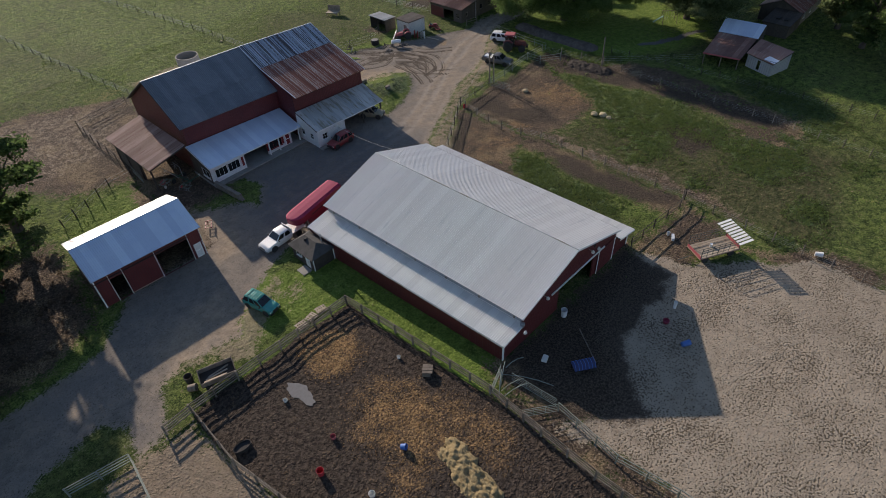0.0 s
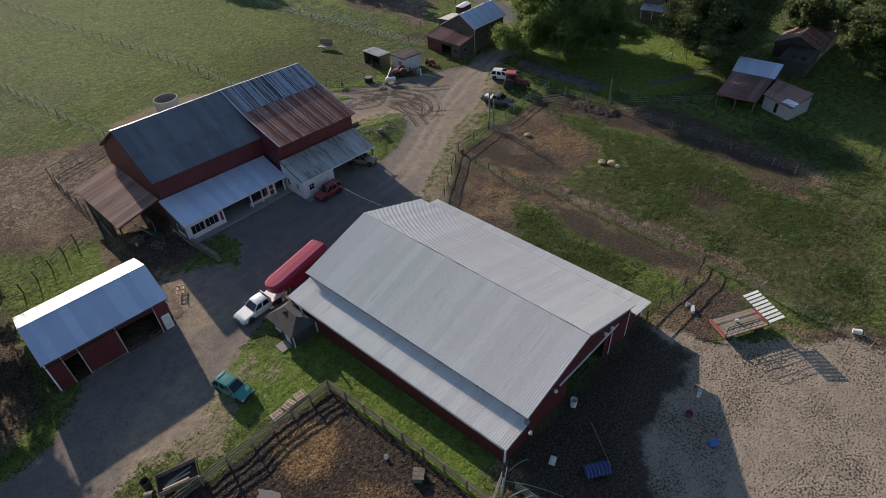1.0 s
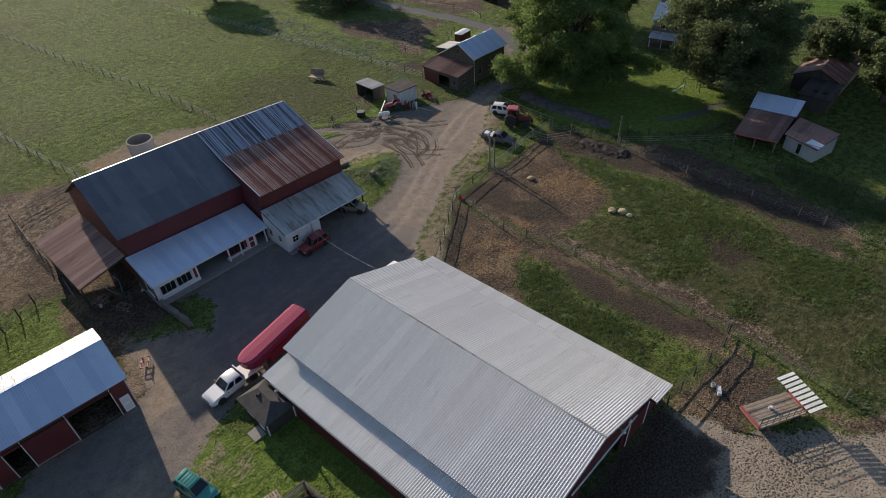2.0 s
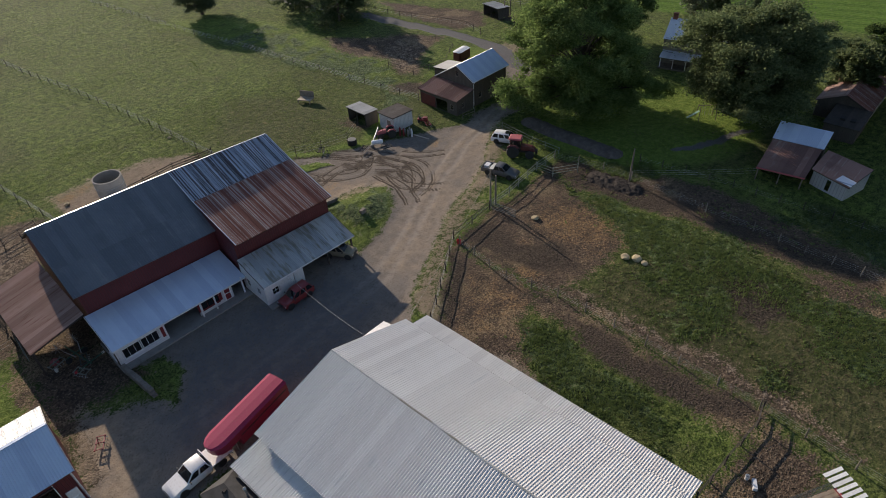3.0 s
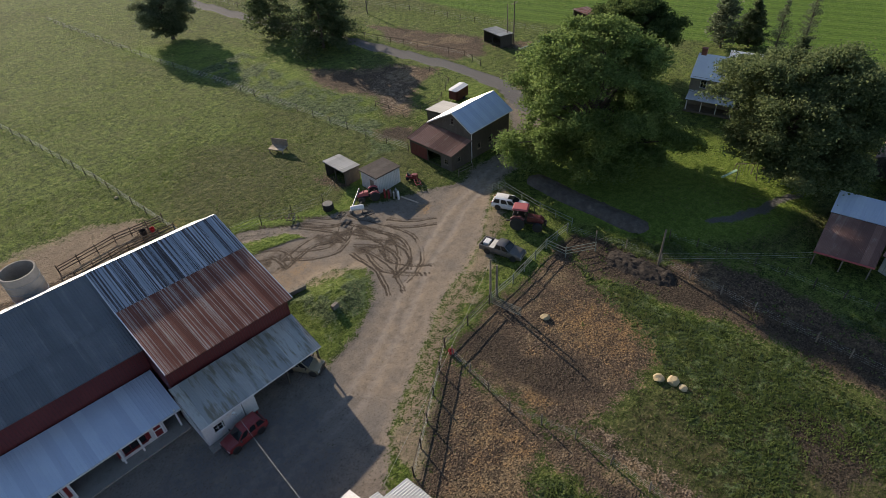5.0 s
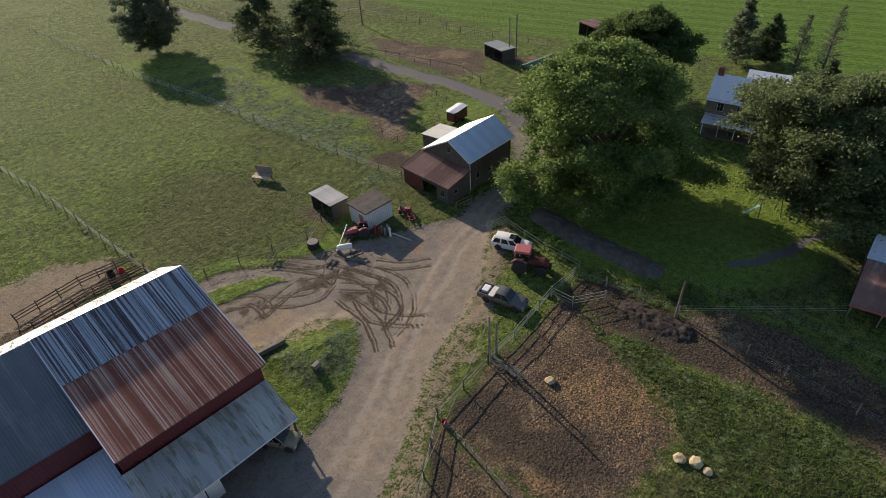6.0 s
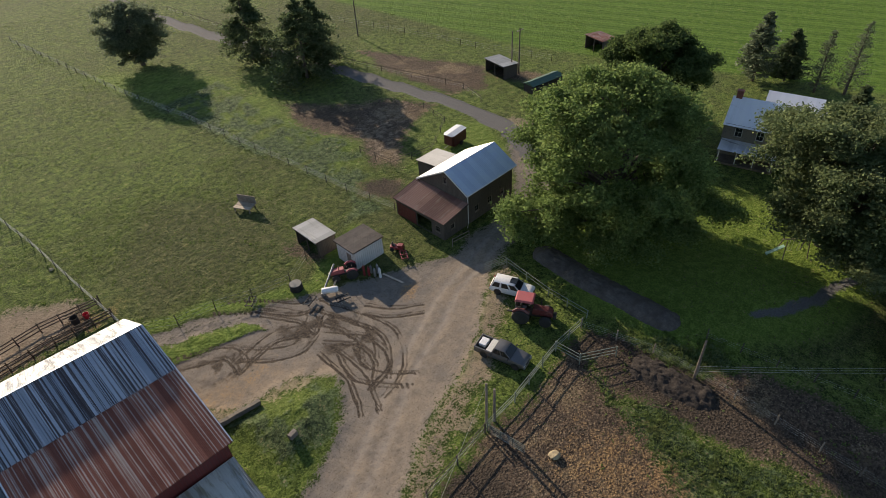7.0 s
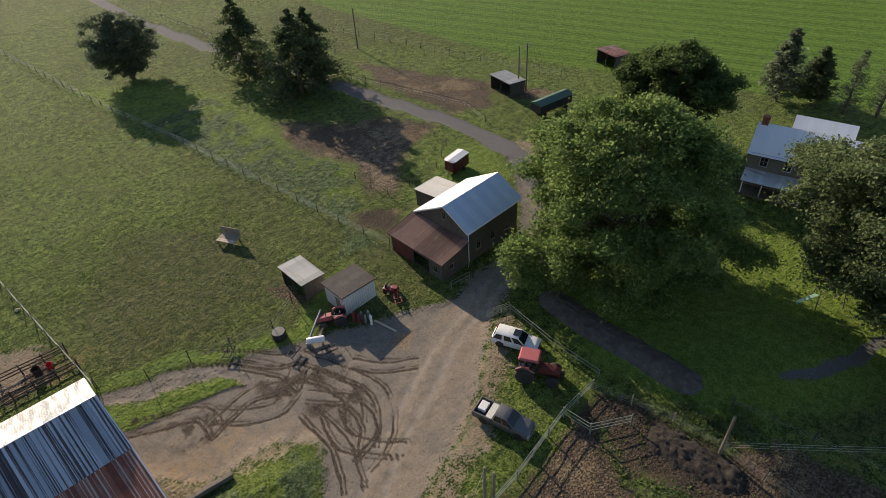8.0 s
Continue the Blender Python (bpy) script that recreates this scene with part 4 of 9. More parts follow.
def roof(parent, eave_a, eave_b, top_a, top_b, material, sheet=0.92, ribs=4, rib=0.035, name="roof", label="", thick=0.08, upper=None, split=0.5, deck=None):
    """A roof slope of ribbed sheets on a deck. Corners: the two at the eave, the two above them."""
    ea, eb, ta, tb = (Vector(p) for p in (eave_a, eave_b, top_a, top_b))
    normal = (eb - ea).cross(ta - ea).normalized()
    if normal.z < 0:
        normal = -normal
    down = normal * thick
    gap = normal * 0.07
    slab = Shape().hexa([ea - down - gap, eb - down - gap, tb - down - gap, ta - down - gap, ea - gap, eb - gap, tb - gap, ta - gap])
    body = part(name, slab, deck or WOOD_DARK, parent, label)
    run = (eb - ea).length
    count = max(1, round(run / sheet))
    for rows in ((0.0, 1.0),) if upper is None else ((0.0, split), (split - 0.015, 1.0)):
        mat = material if rows[0] == 0 else upper
        for k in range(count):
            u0, u1 = k / count, (k + 1) / count
            p00, p10 = ea.lerp(eb, u0).lerp(ta.lerp(tb, u0), rows[0]), ea.lerp(eb, u1).lerp(ta.lerp(tb, u1), rows[0])
            p01, p11 = ea.lerp(eb, u0).lerp(ta.lerp(tb, u0), rows[1]), ea.lerp(eb, u1).lerp(ta.lerp(tb, u1), rows[1])
            lift = 0.006 + (0.02 if rows[0] > 0 else 0.0)
            s, n_cross = Shape(), []
            for r in range(ribs):
                for f, h in ((0.0, 1.0), (0.2, 1.0), (0.34, 0.0), (0.86, 0.0)):
                    n_cross.append(((r + f) / ribs, h))
            n_cross.append((1.0, 1.0))
            for u, h in n_cross:
                for q0, q1 in ((p00, p10), (p01, p11)):
                    s.verts.append(tuple(q0.lerp(q1, u) + normal * (lift + rib * h)))
            for i in range(len(n_cross) - 1):
                s.faces.append((2 * i, 2 * i + 2, 2 * i + 3, 2 * i + 1))
            # thin folded edge at the eave
            base = len(s.verts)
            s.verts += [tuple(p00 - normal * 0.09), tuple(p10 - normal * 0.09)]
            s.faces.append((0, base, base + 1, 2 * (len(n_cross) - 1)))
            part("roof_panel", s, mat, body)
    return body


def trim(parent, a, b, material=None, w=0.14, h=0.16, name="trim"):
    return part(name, Shape().beam(a, b, w, h), material or WHITE_TRIM, parent)


def window(parent, x, y, z, w, h, facing, frame_mat=None, panes=(2, 2), depth=0.12):
    """A window with frame, bars and sill; facing: degrees the outside looks to."""
    m = pose(x, y, z, 0, 0, facing + 90)
    f = Shape()
    f.box(-w / 2 + 0.04, 0, 0, 0.08, depth, h).box(w / 2 - 0.04, 0, 0, 0.08, depth, h).box(0, 0, h - 0.08, w - 0.16, depth, 0.08).box(0, 0, 0, w - 0.16, depth, 0.08)
    body = part("window", f, frame_mat or WHITE_TRIM, parent, "", m)
    for k in range(1, panes[0]):
        part("glazing_bar", Shape().box(-w / 2 + w * k / panes[0], 0, 0.08, 0.035, 0.05, h - 0.16), frame_mat or WHITE_TRIM, body)
    for k in range(1, panes[1]):
        part("glazing_bar", Shape().box(0, 0, h * k / panes[1], w - 0.16, 0.045, 0.035), frame_mat or WHITE_TRIM, body)
    part("pane", Shape().box(0, 0.0, 0.08, w - 0.16, 0.02, h - 0.16), GLASS, body)
    part("sill", Shape().box(0, -depth / 2 - 0.03, -0.05, w + 0.1, 0.14, 0.05), frame_mat or WHITE_TRIM, body)
    return body


def door(parent, x, y, z, w, h, facing, material, label=""):
    m = pose(x, y, z, 0, 0, facing + 90)
    s = Shape().box(0, 0, 0, w, 0.06, h)
    body = part("door", s, material, parent, label, m)
    for u in (-w / 2 + 0.06, w / 2 - 0.06):
        part("stile", Shape().box(u, -0.045, 0, 0.12, 0.03, h), WHITE_TRIM, body)
    for v in (0.0, h / 2 - 0.06, h - 0.12):
        part("rail", Shape().box(0, -0.045, v, w - 0.26, 0.03, 0.12), WHITE_TRIM, body)
    part("latch", Shape().box(w / 2 - 0.2, -0.07, h * 0.45, 0.05, 0.05, 0.16), STEEL, body)
    return body


# ---- riding barn with its two side aisles ----
def riding_barn():
    b = thing("riding_barn", "long red riding barn with ribbed pale metal roof", "barn", 40.5, 37.3)
    b.matrix_basis = pose(40.5, 37.3, 0, 0.95, 0, 3.1)
    L0, L1 = -14.5, 14.45
    W, EV, RG, LEAN_OUT, LEAN_Z, LEAN_TOP = 8.45, 4.35, 7.25, 11.65, 2.65, 3.25
    # walls of the aisles
    wall("wall_west", b, (-LEAN_OUT + 0.25, L1 - 0.2), (-LEAN_OUT + 0.25, L0 + 0.3), [(0, LEAN_Z), (L1 - L0 - 0.5, LEAN_Z)], RED_Y)
    wall("wall_east", b, (LEAN_OUT - 0.25, L0 + 0.3), (LEAN_OUT - 0.25, L1 - 0.2), [(0, LEAN_Z), (L1 - L0 - 0.5, LEAN_Z)], RED_Y)
    full = 2 * LEAN_OUT - 0.5
    c = LEAN_OUT - 0.25
    shape = [(0, LEAN_Z), (c - W, LEAN_TOP), (c - W + 0.01, EV - 0.1), (c, RG - 0.12), (c + W - 0.01, EV - 0.1), (c + W, LEAN_TOP), (full, LEAN_Z)]
    wall("wall_south", b, (-c, L0 + 0.3), (c, L0 + 0.3), shape, RED_X, [(c - 2.4, c + 4.0, 0, 3.5), (c + 5.6, c + 7.9, 0, 2.6)])
    wall("wall_north", b, (c, L1 - 0.2), (-c, L1 - 0.2), shape, RED_X, [(c - 2.2, c + 2.2, 0, 3.5)])
    for sx in (-1, 1):
        wall("clerestory_wall", b, (sx * W, L0 + 0.4), (sx * W, L1 - 0.3), [(0, EV - 0.1), (L1 - L0 - 0.7, EV - 0.1)], METAL_WALL_Y if sx < 0 else RED_Y, [(0, L1 - L0 - 0.7, -0.2, LEAN_TOP - 0.2)])
    # roofs
    ov = 8.85
    ez = RG - (RG - EV) * ov / W
    roof(b, (-ov, L0, ez), (-ov, L1, ez), (0, L0, RG), (0, L1, RG), GALV, 0.92, 4, 0.038, label="pale ribbed metal roof slope")
    roof(b, (ov, L1, ez), (ov, L0, ez), (0, L1, RG), (0, L0, RG), GALV, 0.92, 4, 0.038, label="pale ribbed metal roof slope")
    roof(b, (-LEAN_OUT, L0, LEAN_Z), (-LEAN_OUT, L1, LEAN_Z), (-W - 0.05, L0, LEAN_TOP), (-W - 0.05, L1, LEAN_TOP), GALV, 0.92, 4, 0.038, name="aisle_roof")
    roof(b, (LEAN_OUT, L1 - 0.1, LEAN_Z), (LEAN_OUT, L0 - 0.4, LEAN_Z), (W + 0.05, L1 - 0.1, LEAN_TOP), (W + 0.05, L0 - 0.4, LEAN_TOP), GALV, 0.92, 4, 0.038, name="aisle_roof")
    part("ridge_cap", Shape().prism([(-0.09, RG + 0.03), (0, RG + 0.085), (0.09, RG + 0.03), (0.0, RG + 0.035)], L1 - L0, "y", (L0 + L1) / 2), GALV_DULL, b)
    for y in (L0, L1):
        for sx in (-1, 1):
            trim(b, (sx * ov, y, ez - 0.1), (0, y, RG - 0.1), WHITE_TRIM, 0.06, 0.24, "rake_trim")
            trim(b, (sx * LEAN_OUT, y - (0.4 if sx > 0 and y == L0 else 0.1 if sx > 0 else 0), LEAN_Z - 0.1), (sx * W, y - (0.4 if sx > 0 and y == L0 else 0.1 if sx > 0 else 0), LEAN_TOP - 0.1), WHITE_TRIM, 0.06, 0.2, "rake_trim")
    for sx in (-1, 1):
        part("corner_post", Shape().box(sx * c, L0 + 0.22, -0.1, 0.2, 0.1, LEAN_Z), WHITE_TRIM, b)
        part("gutter", Shape().beam((sx * (LEAN_OUT + 0.05), L0 + 0.2, LEAN_Z - 0.1), (sx * (LEAN_OUT + 0.05), L1 - 1.2, LEAN_Z - 0.1), 0.08, 0.08), GALV_DULL, b)
        part("clerestory_flashing", Shape().beam((sx * (W + 0.12), L0 + 0.1, LEAN_TOP + 0.06), (sx * (W + 0.12), L1 - 1.1, LEAN_TOP + 0.06), 0.1, 0.1), GALV, b)
    # sliding door rail, its leaf pushed aside, lamps on the gable
    part("door_track", Shape().box(1.0, L0 + 0.1, 3.6, 9.8, 0.12, 0.16), WHITE_TRIM, b, "white sliding door rail")
    leaf = part("sliding_door", Shape().box(6.4, L0 + 0.12, 0.15, 3.3, 0.07, 3.4), RED_X, b, "red sliding door leaf pushed aside")
    for u in (4.8, 8.0):
        part("door_edge", Shape().box(u, L0 + 0.06, 0.15, 0.12, 0.05, 3.4), WHITE_TRIM, leaf)
    for u, h in ((-5.2, 4.6), (2.6, 5.4)):
        lamp = part("gable_lamp", Shape().tube([(u, L0 + 0.2, h), (u, L0 - 0.25, h + 0.05)], 0.04), STEEL, b)
        part("lamp_head", Shape().lathe([(0.18, h - 0.2), (0.2, h - 0.1), (0.1, h + 0.08)], 12, u, L0 - 0.28), PALE_PLASTIC, lamp, "", None, True)
    part("vent_fan", Shape().lathe([(0.02, 0), (0.42, 0.02), (0.46, 0.14), (0.3, 0.2)], 16), DARK, b, "dark round gable vent", pose(3.6, L0 + 0.2, 5.2, 90, 0, 0))
    for u, h in ((-9.6, 3.25), (4.2, 4.3)):
        part("wall_lamp", Shape().lathe([(0.05, 0), (0.22, 0.06), (0.24, 0.16), (0.12, 0.3)], 14), PALE_PLASTIC, b, "pale round yard lamp", pose(u, L0 - 0.05, h, 90, 0, 0), True)
    part("duct", Shape().lathe([(0.22, 0), (0.25, 0.3), (0.25, 0.42), (0.1, 0.48)], 14), STEEL, b, "", pose(-W - 0.5, L0 + 0.6, 3.0))
    # white canopy over the north door
    roof(b, (7.9, 16.75, 3.15), (1.6, 16.75, 3.15), (7.9, 14.6, 3.6), (1.6, 14.6, 3.6), WHITE_TRIM, 0.92, 2, 0.012, name="door_canopy", label="white canopy over the north door")
    for u in (1.8, 4.7, 7.7):
        part("canopy_post", Shape().box(u, 16.5, -0.05, 0.14, 0.14, 3.15), WOOD, b)
    # ground inside and a bare frame of posts
    for k in range(7):
        y = L0 + 1.2 + k * 4.4
        for sx in (-1, 1):
            part("post", Shape().box(sx * W, y, 0, 0.2, 0.2, EV - 0.3), WOOD, b)
        part("tie_beam", Shape().beam((-W, y, EV - 0.25), (W, y, EV - 0.25), 0.12, 0.25), WOOD, b)
    # the gables stand a little out of square to the ridge
    for piece in b.children_recursive:
        for v in piece.data.vertices:
            v.co.y -= 0.055 * v.co.x
            v.co.x -= 0.3 if piece.matrix_basis == Matrix.Identity(4) else 0.0
    return b


riding_barn()


# ---- old bank barn with porches ----
def bank_barn():
    b = thing("bank_barn", "large old red barn with grey and rusted metal roofs", "barn")
    XW, XM, XE, YR, YN = 26.7, 42.3, 55.6, 85.2, 93.5
    RZ, LZ, LY, NZ = 11.3, 6.4, 77.5, 6.0
    # main walls
    gable = [(0, LZ + 0.5), (YR - LY, 11.5), (YN - LY, NZ + 0.35)]
    wall("wall_west", b, (XW + 0.2, LY), (XW + 0.2, YN), gable, RED_Y)
    wall("wall_east", b, (XE - 0.3, 73.4), (XE - 0.3, YN), [(0, 6.0), (7.3, 8.3), (YR - 73.4, 10.3), (YN - 73.4, 5.2)], RED_Y, [(6, 9, 0.2, 3.4)])
    wall("wall_south", b, (XW + 0.2, LY + 0.25), (XM, LY + 0.25), [(0, 7.1), (XM - XW - 0.2, 6.45)], RED_X, [(3.0, 5.4, 0.1, 2.3), (9, 11.0, 0.1, 2.4)])
    wall("wall_step", b, (XM + 0.1, 73.4), (XM + 0.1, 84.9), [(0, 6.65), (7.3, 8.8), (11.5, 10.85)], RED_Y)
    wall("wall_south_east", b, (XM, 73.5), (XE - 0.3, 73.5), [(0, 6.6), (XE - XM - 0.3, 5.95)], RED_X, [(3, 5.4, 0.1, 2.3), (8.5, 12.3, 0.1, 2.5)])
    wall("wall_north", b, (XE - 0.3, YN - 0.2), (XW + 0.2, YN - 0.2), [(0, 5.15), (XE - XW - 0.5, NZ + 0.3)], RED_X)
    # roofs: the east half kicks out to a flatter lower slope and stands a little proud
    roof(b, (XW - 0.35, 77.15, 7.15), (XM + 0.05, 77.2, 6.45), (XW - 0.3, YR, 11.75), (XM + 0.05, YR, 11.2), BLUE_GREY, 0.78, 3, 0.05, upper=BLUE_GREY, split=0.42, label="weathered blue-grey metal roof slope")
    kick_y, kick_z = 80.65, 8.55
    roof(b, (XM - 0.05, 72.35, 6.85), (XE + 0.05, 72.65, 6.2), (XM - 0.1, kick_y, kick_z + 0.55), (XE + 0.1, kick_y, kick_z), RUST_ROOF, 0.66, 6, 0.03, name="lower_rusted_roof", label="rusted brown metal roof slope")
    roof(b, (XM - 0.1, kick_y - 0.1, kick_z + 0.55), (XE + 0.1, kick_y - 0.1, kick_z), (XM - 0.1, YR + 0.15, 11.22), (XE, YR + 0.15, 10.57), GALV_RUST, 0.66, 6, 0.03, name="upper_streaked_roof", label="rust-streaked galvanised metal roof slope")
    roof(b, (XE + 0.1, YN + 0.3, 5.35), (XW - 0.3, YN + 0.3, 6.5), (XE + 0.1, YR + 0.1, 10.55), (XW - 0.3, YR + 0.1, 11.7), WHITE_ROOF, 0.78, 4, 0.008)
    part("ridge_cap", Shape().beam((XW - 0.3, YR, 11.78), (XM, YR, 11.3), 0.12, 0.04), WHITE_ROOF, b)
    part("ridge_cap", Shape().beam((XM - 0.1, YR + 0.1, 11.27), (XE, YR + 0.1, 10.62), 0.14, 0.04), WHITE_ROOF, b)
    trim(b, (XM - 0.1, 72.35, 6.9), (XM - 0.14, kick_y, 9.15), WHITE_ROOF, 0.1, 0.12, "rake_trim")
    trim(b, (XM - 0.14, kick_y, 9.15), (XM - 0.14, YR, 11.25), WHITE_ROOF, 0.1, 0.12, "rake_trim")
    trim(b, (XE + 0.1, 72.65, 6.18), (XE + 0.14, kick_y, 8.56), WHITE_ROOF, 0.1, 0.16, "rake_trim")
    trim(b, (XE + 0.14, kick_y, 8.56), (XE + 0.04, YR, 10.57), WHITE_ROOF, 0.1, 0.16, "rake_trim")
    # west porch, roofed in pale metal, with a glazed store front
    roof(b, (26.45, 71.95, 2.95), (42.05, 72.4, 2.3), (26.4, 77.5, 4.35), (42.05, 77.45, 3.65), SKY_TINTED, 0.92, 3, 0.012, name="porch_roof", label="smooth pale porch roof with sky blue in its colour")
    part("porch_floor", Shape().box(34.2, 74.6, -0.05, 15.6, 6.0, 0.22), CONCRETE, b)
    trim(b, (26.45, 71.9, 2.86), (42.05, 72.35, 2.21), WHITE_TRIM, 0.06, 0.16, "fascia")
    trim(b, (26.4, 71.95, 2.86), (26.35, 77.5, 4.26), WHITE_TRIM, 0.06, 0.16, "fascia")
    for x in (26.7, 31.9, 36.2, 37.9, 41.5):
        part("porch_post", Shape().box(x, 72.5, 0.15, 0.16, 0.16, 2.35), WHITE_TRIM, b)
    wall("store_front", b, (26.8, 72.5), (31.9, 72.5), [(0, 2.6), (5.1, 2.5)], WHITE_WALL, [(0.5, 4.4, 0.75, 2.15)], 0.12)
    window(b, 28.2, 72.5, 0.75, 1.9, 1.4, -90, WHITE_TRIM, (3, 1))
    window(b, 30.2, 72.5, 0.75, 1.9, 1.4, -90, WHITE_TRIM, (3, 1))
    wall("porch_end", b, (26.6, 77.4), (26.6, 72.5), [(0, 4.0), (4.9, 2.7)], BOARD_Y, [(2.6, 4.6, 0.8, 2.1)], 0.12)
    window(b, 26.6, 73.8, 0.8, 2.0, 1.3, 180, WHITE_TRIM, (2, 1))
    wall("store_front", b, (36.0, 72.9), (40.3, 72.9), [(0, 2.5), (4.3, 2.5)], WHITE_WALL, [(0.45, 2.6, 0.7, 2.05), (3.2, 4.1, 0.1, 2.1)], 0.12)
    window(b, 37.5, 72.9, 0.7, 2.15, 1.35, -90, RED_PAINT, (3, 1))
    door(b, 39.65, 72.9, 0.15, 0.88, 1.95, -90, RED_PAINT)
    for x in (31.6, 36.1, 38.75):
        part("shutter", Shape().box(x, 72.40 if x < 32 else 72.80, 0.75, 0.32, 0.05, 1.4), RED_PAINT, b, "dark red window shutter")
    # east porch: a small white office below the duller roof, open bay beside it
    roof(b, (42.0, 68.25, 2.9), (55.4, 68.75, 2.2), (42.0, 73.1, 4.4), (55.4, 73.25, 3.75), GALV_DULL, 0.85, 4, 0.025, name="porch_roof", label="dull stained metal porch roof")
    trim(b, (42.0, 68.2, 2.82), (55.4, 68.7, 2.12), WHITE_TRIM, 0.06, 0.16, "fascia")
    wall("office_wall_south", b, (42.2, 68.6), (47.4, 68.8), [(0, 2.7), (5.3, 2.45)], WHITE_WALL, [(0.9, 1.9, 0.9, 1.9), (3.1, 4.0, 0.15, 2.15)], 0.14)
    wall("office_wall_west", b, (42.2, 73.3), (42.2, 68.6), [(0, 4.15), (4.7, 2.7)], WHITE_WALL, [(0.8, 1.6, 0.9, 2.0), (2.9, 3.7, 0.9, 1.9)], 0.14)
    wall("office_wall_east", b, (47.4, 68.8), (47.4, 73.3), [(0, 2.4), (4.5, 3.8)], WHITE_WALL, (), 0.14)
    window(b, 43.5, 68.65, 0.9, 1.0, 1.0, -90, WHITE_TRIM)
    window(b, 42.2, 70.0, 0.9, 0.8, 1.0, 180, WHITE_TRIM)
    window(b, 42.2, 72.1, 0.9, 0.8, 1.1, 180, WHITE_TRIM)
    door(b, 45.65, 68.7, 0.15, 0.88, 2.0, -90, WHITE_WALL)
    for x in (51.3, 55.0):
        part("porch_post", Shape().box(x, 69.0, -0.05, 0.16, 0.16, 2.2), WOOD_DARK, b)
    part("floodlight", Shape().box(45.0, 67.75, 2.6, 0.25, 0.2, 0.2).tube([(45.0, 67.8, 2.5), (45.0, 68.2, 2.5)], 0.03), PALE_PLASTIC, b)
    part("doorstep", Shape().box(44.0, 68.0, -0.05, 4.0, 0.9, 0.15), CONCRETE, b)
    # west lean-to of faded rusty sheets, on posts
    roof(b, (20.6, 77.4, 3.35), (20.4, 91.0, 3.35), (26.5, 77.7, 4.5), (26.4, 91.2, 4.5), RUST_PALE, 0.7, 6, 0.03, name="lean_to_roof", label="faded rusty corrugated lean-to roof")
    for y in (77.6, 81.6, 85.6, 89.2):
        part("lean_to_post", Shape().box(20.8, y, -0.05, 0.18, 0.18, 3.3), WOOD_DARK, b)
    wall("lean_to_wall", b, (20.9, 89.2), (20.9, 81.2), [(0, 3.2), (8, 3.2)], BOARD_Y)
    part("beam", Shape().beam((20.8, 77.4, 3.12), (20.8, 89.3, 3.12), 0.14, 0.2), WOOD_DARK, b)
    return b


bank_barn()


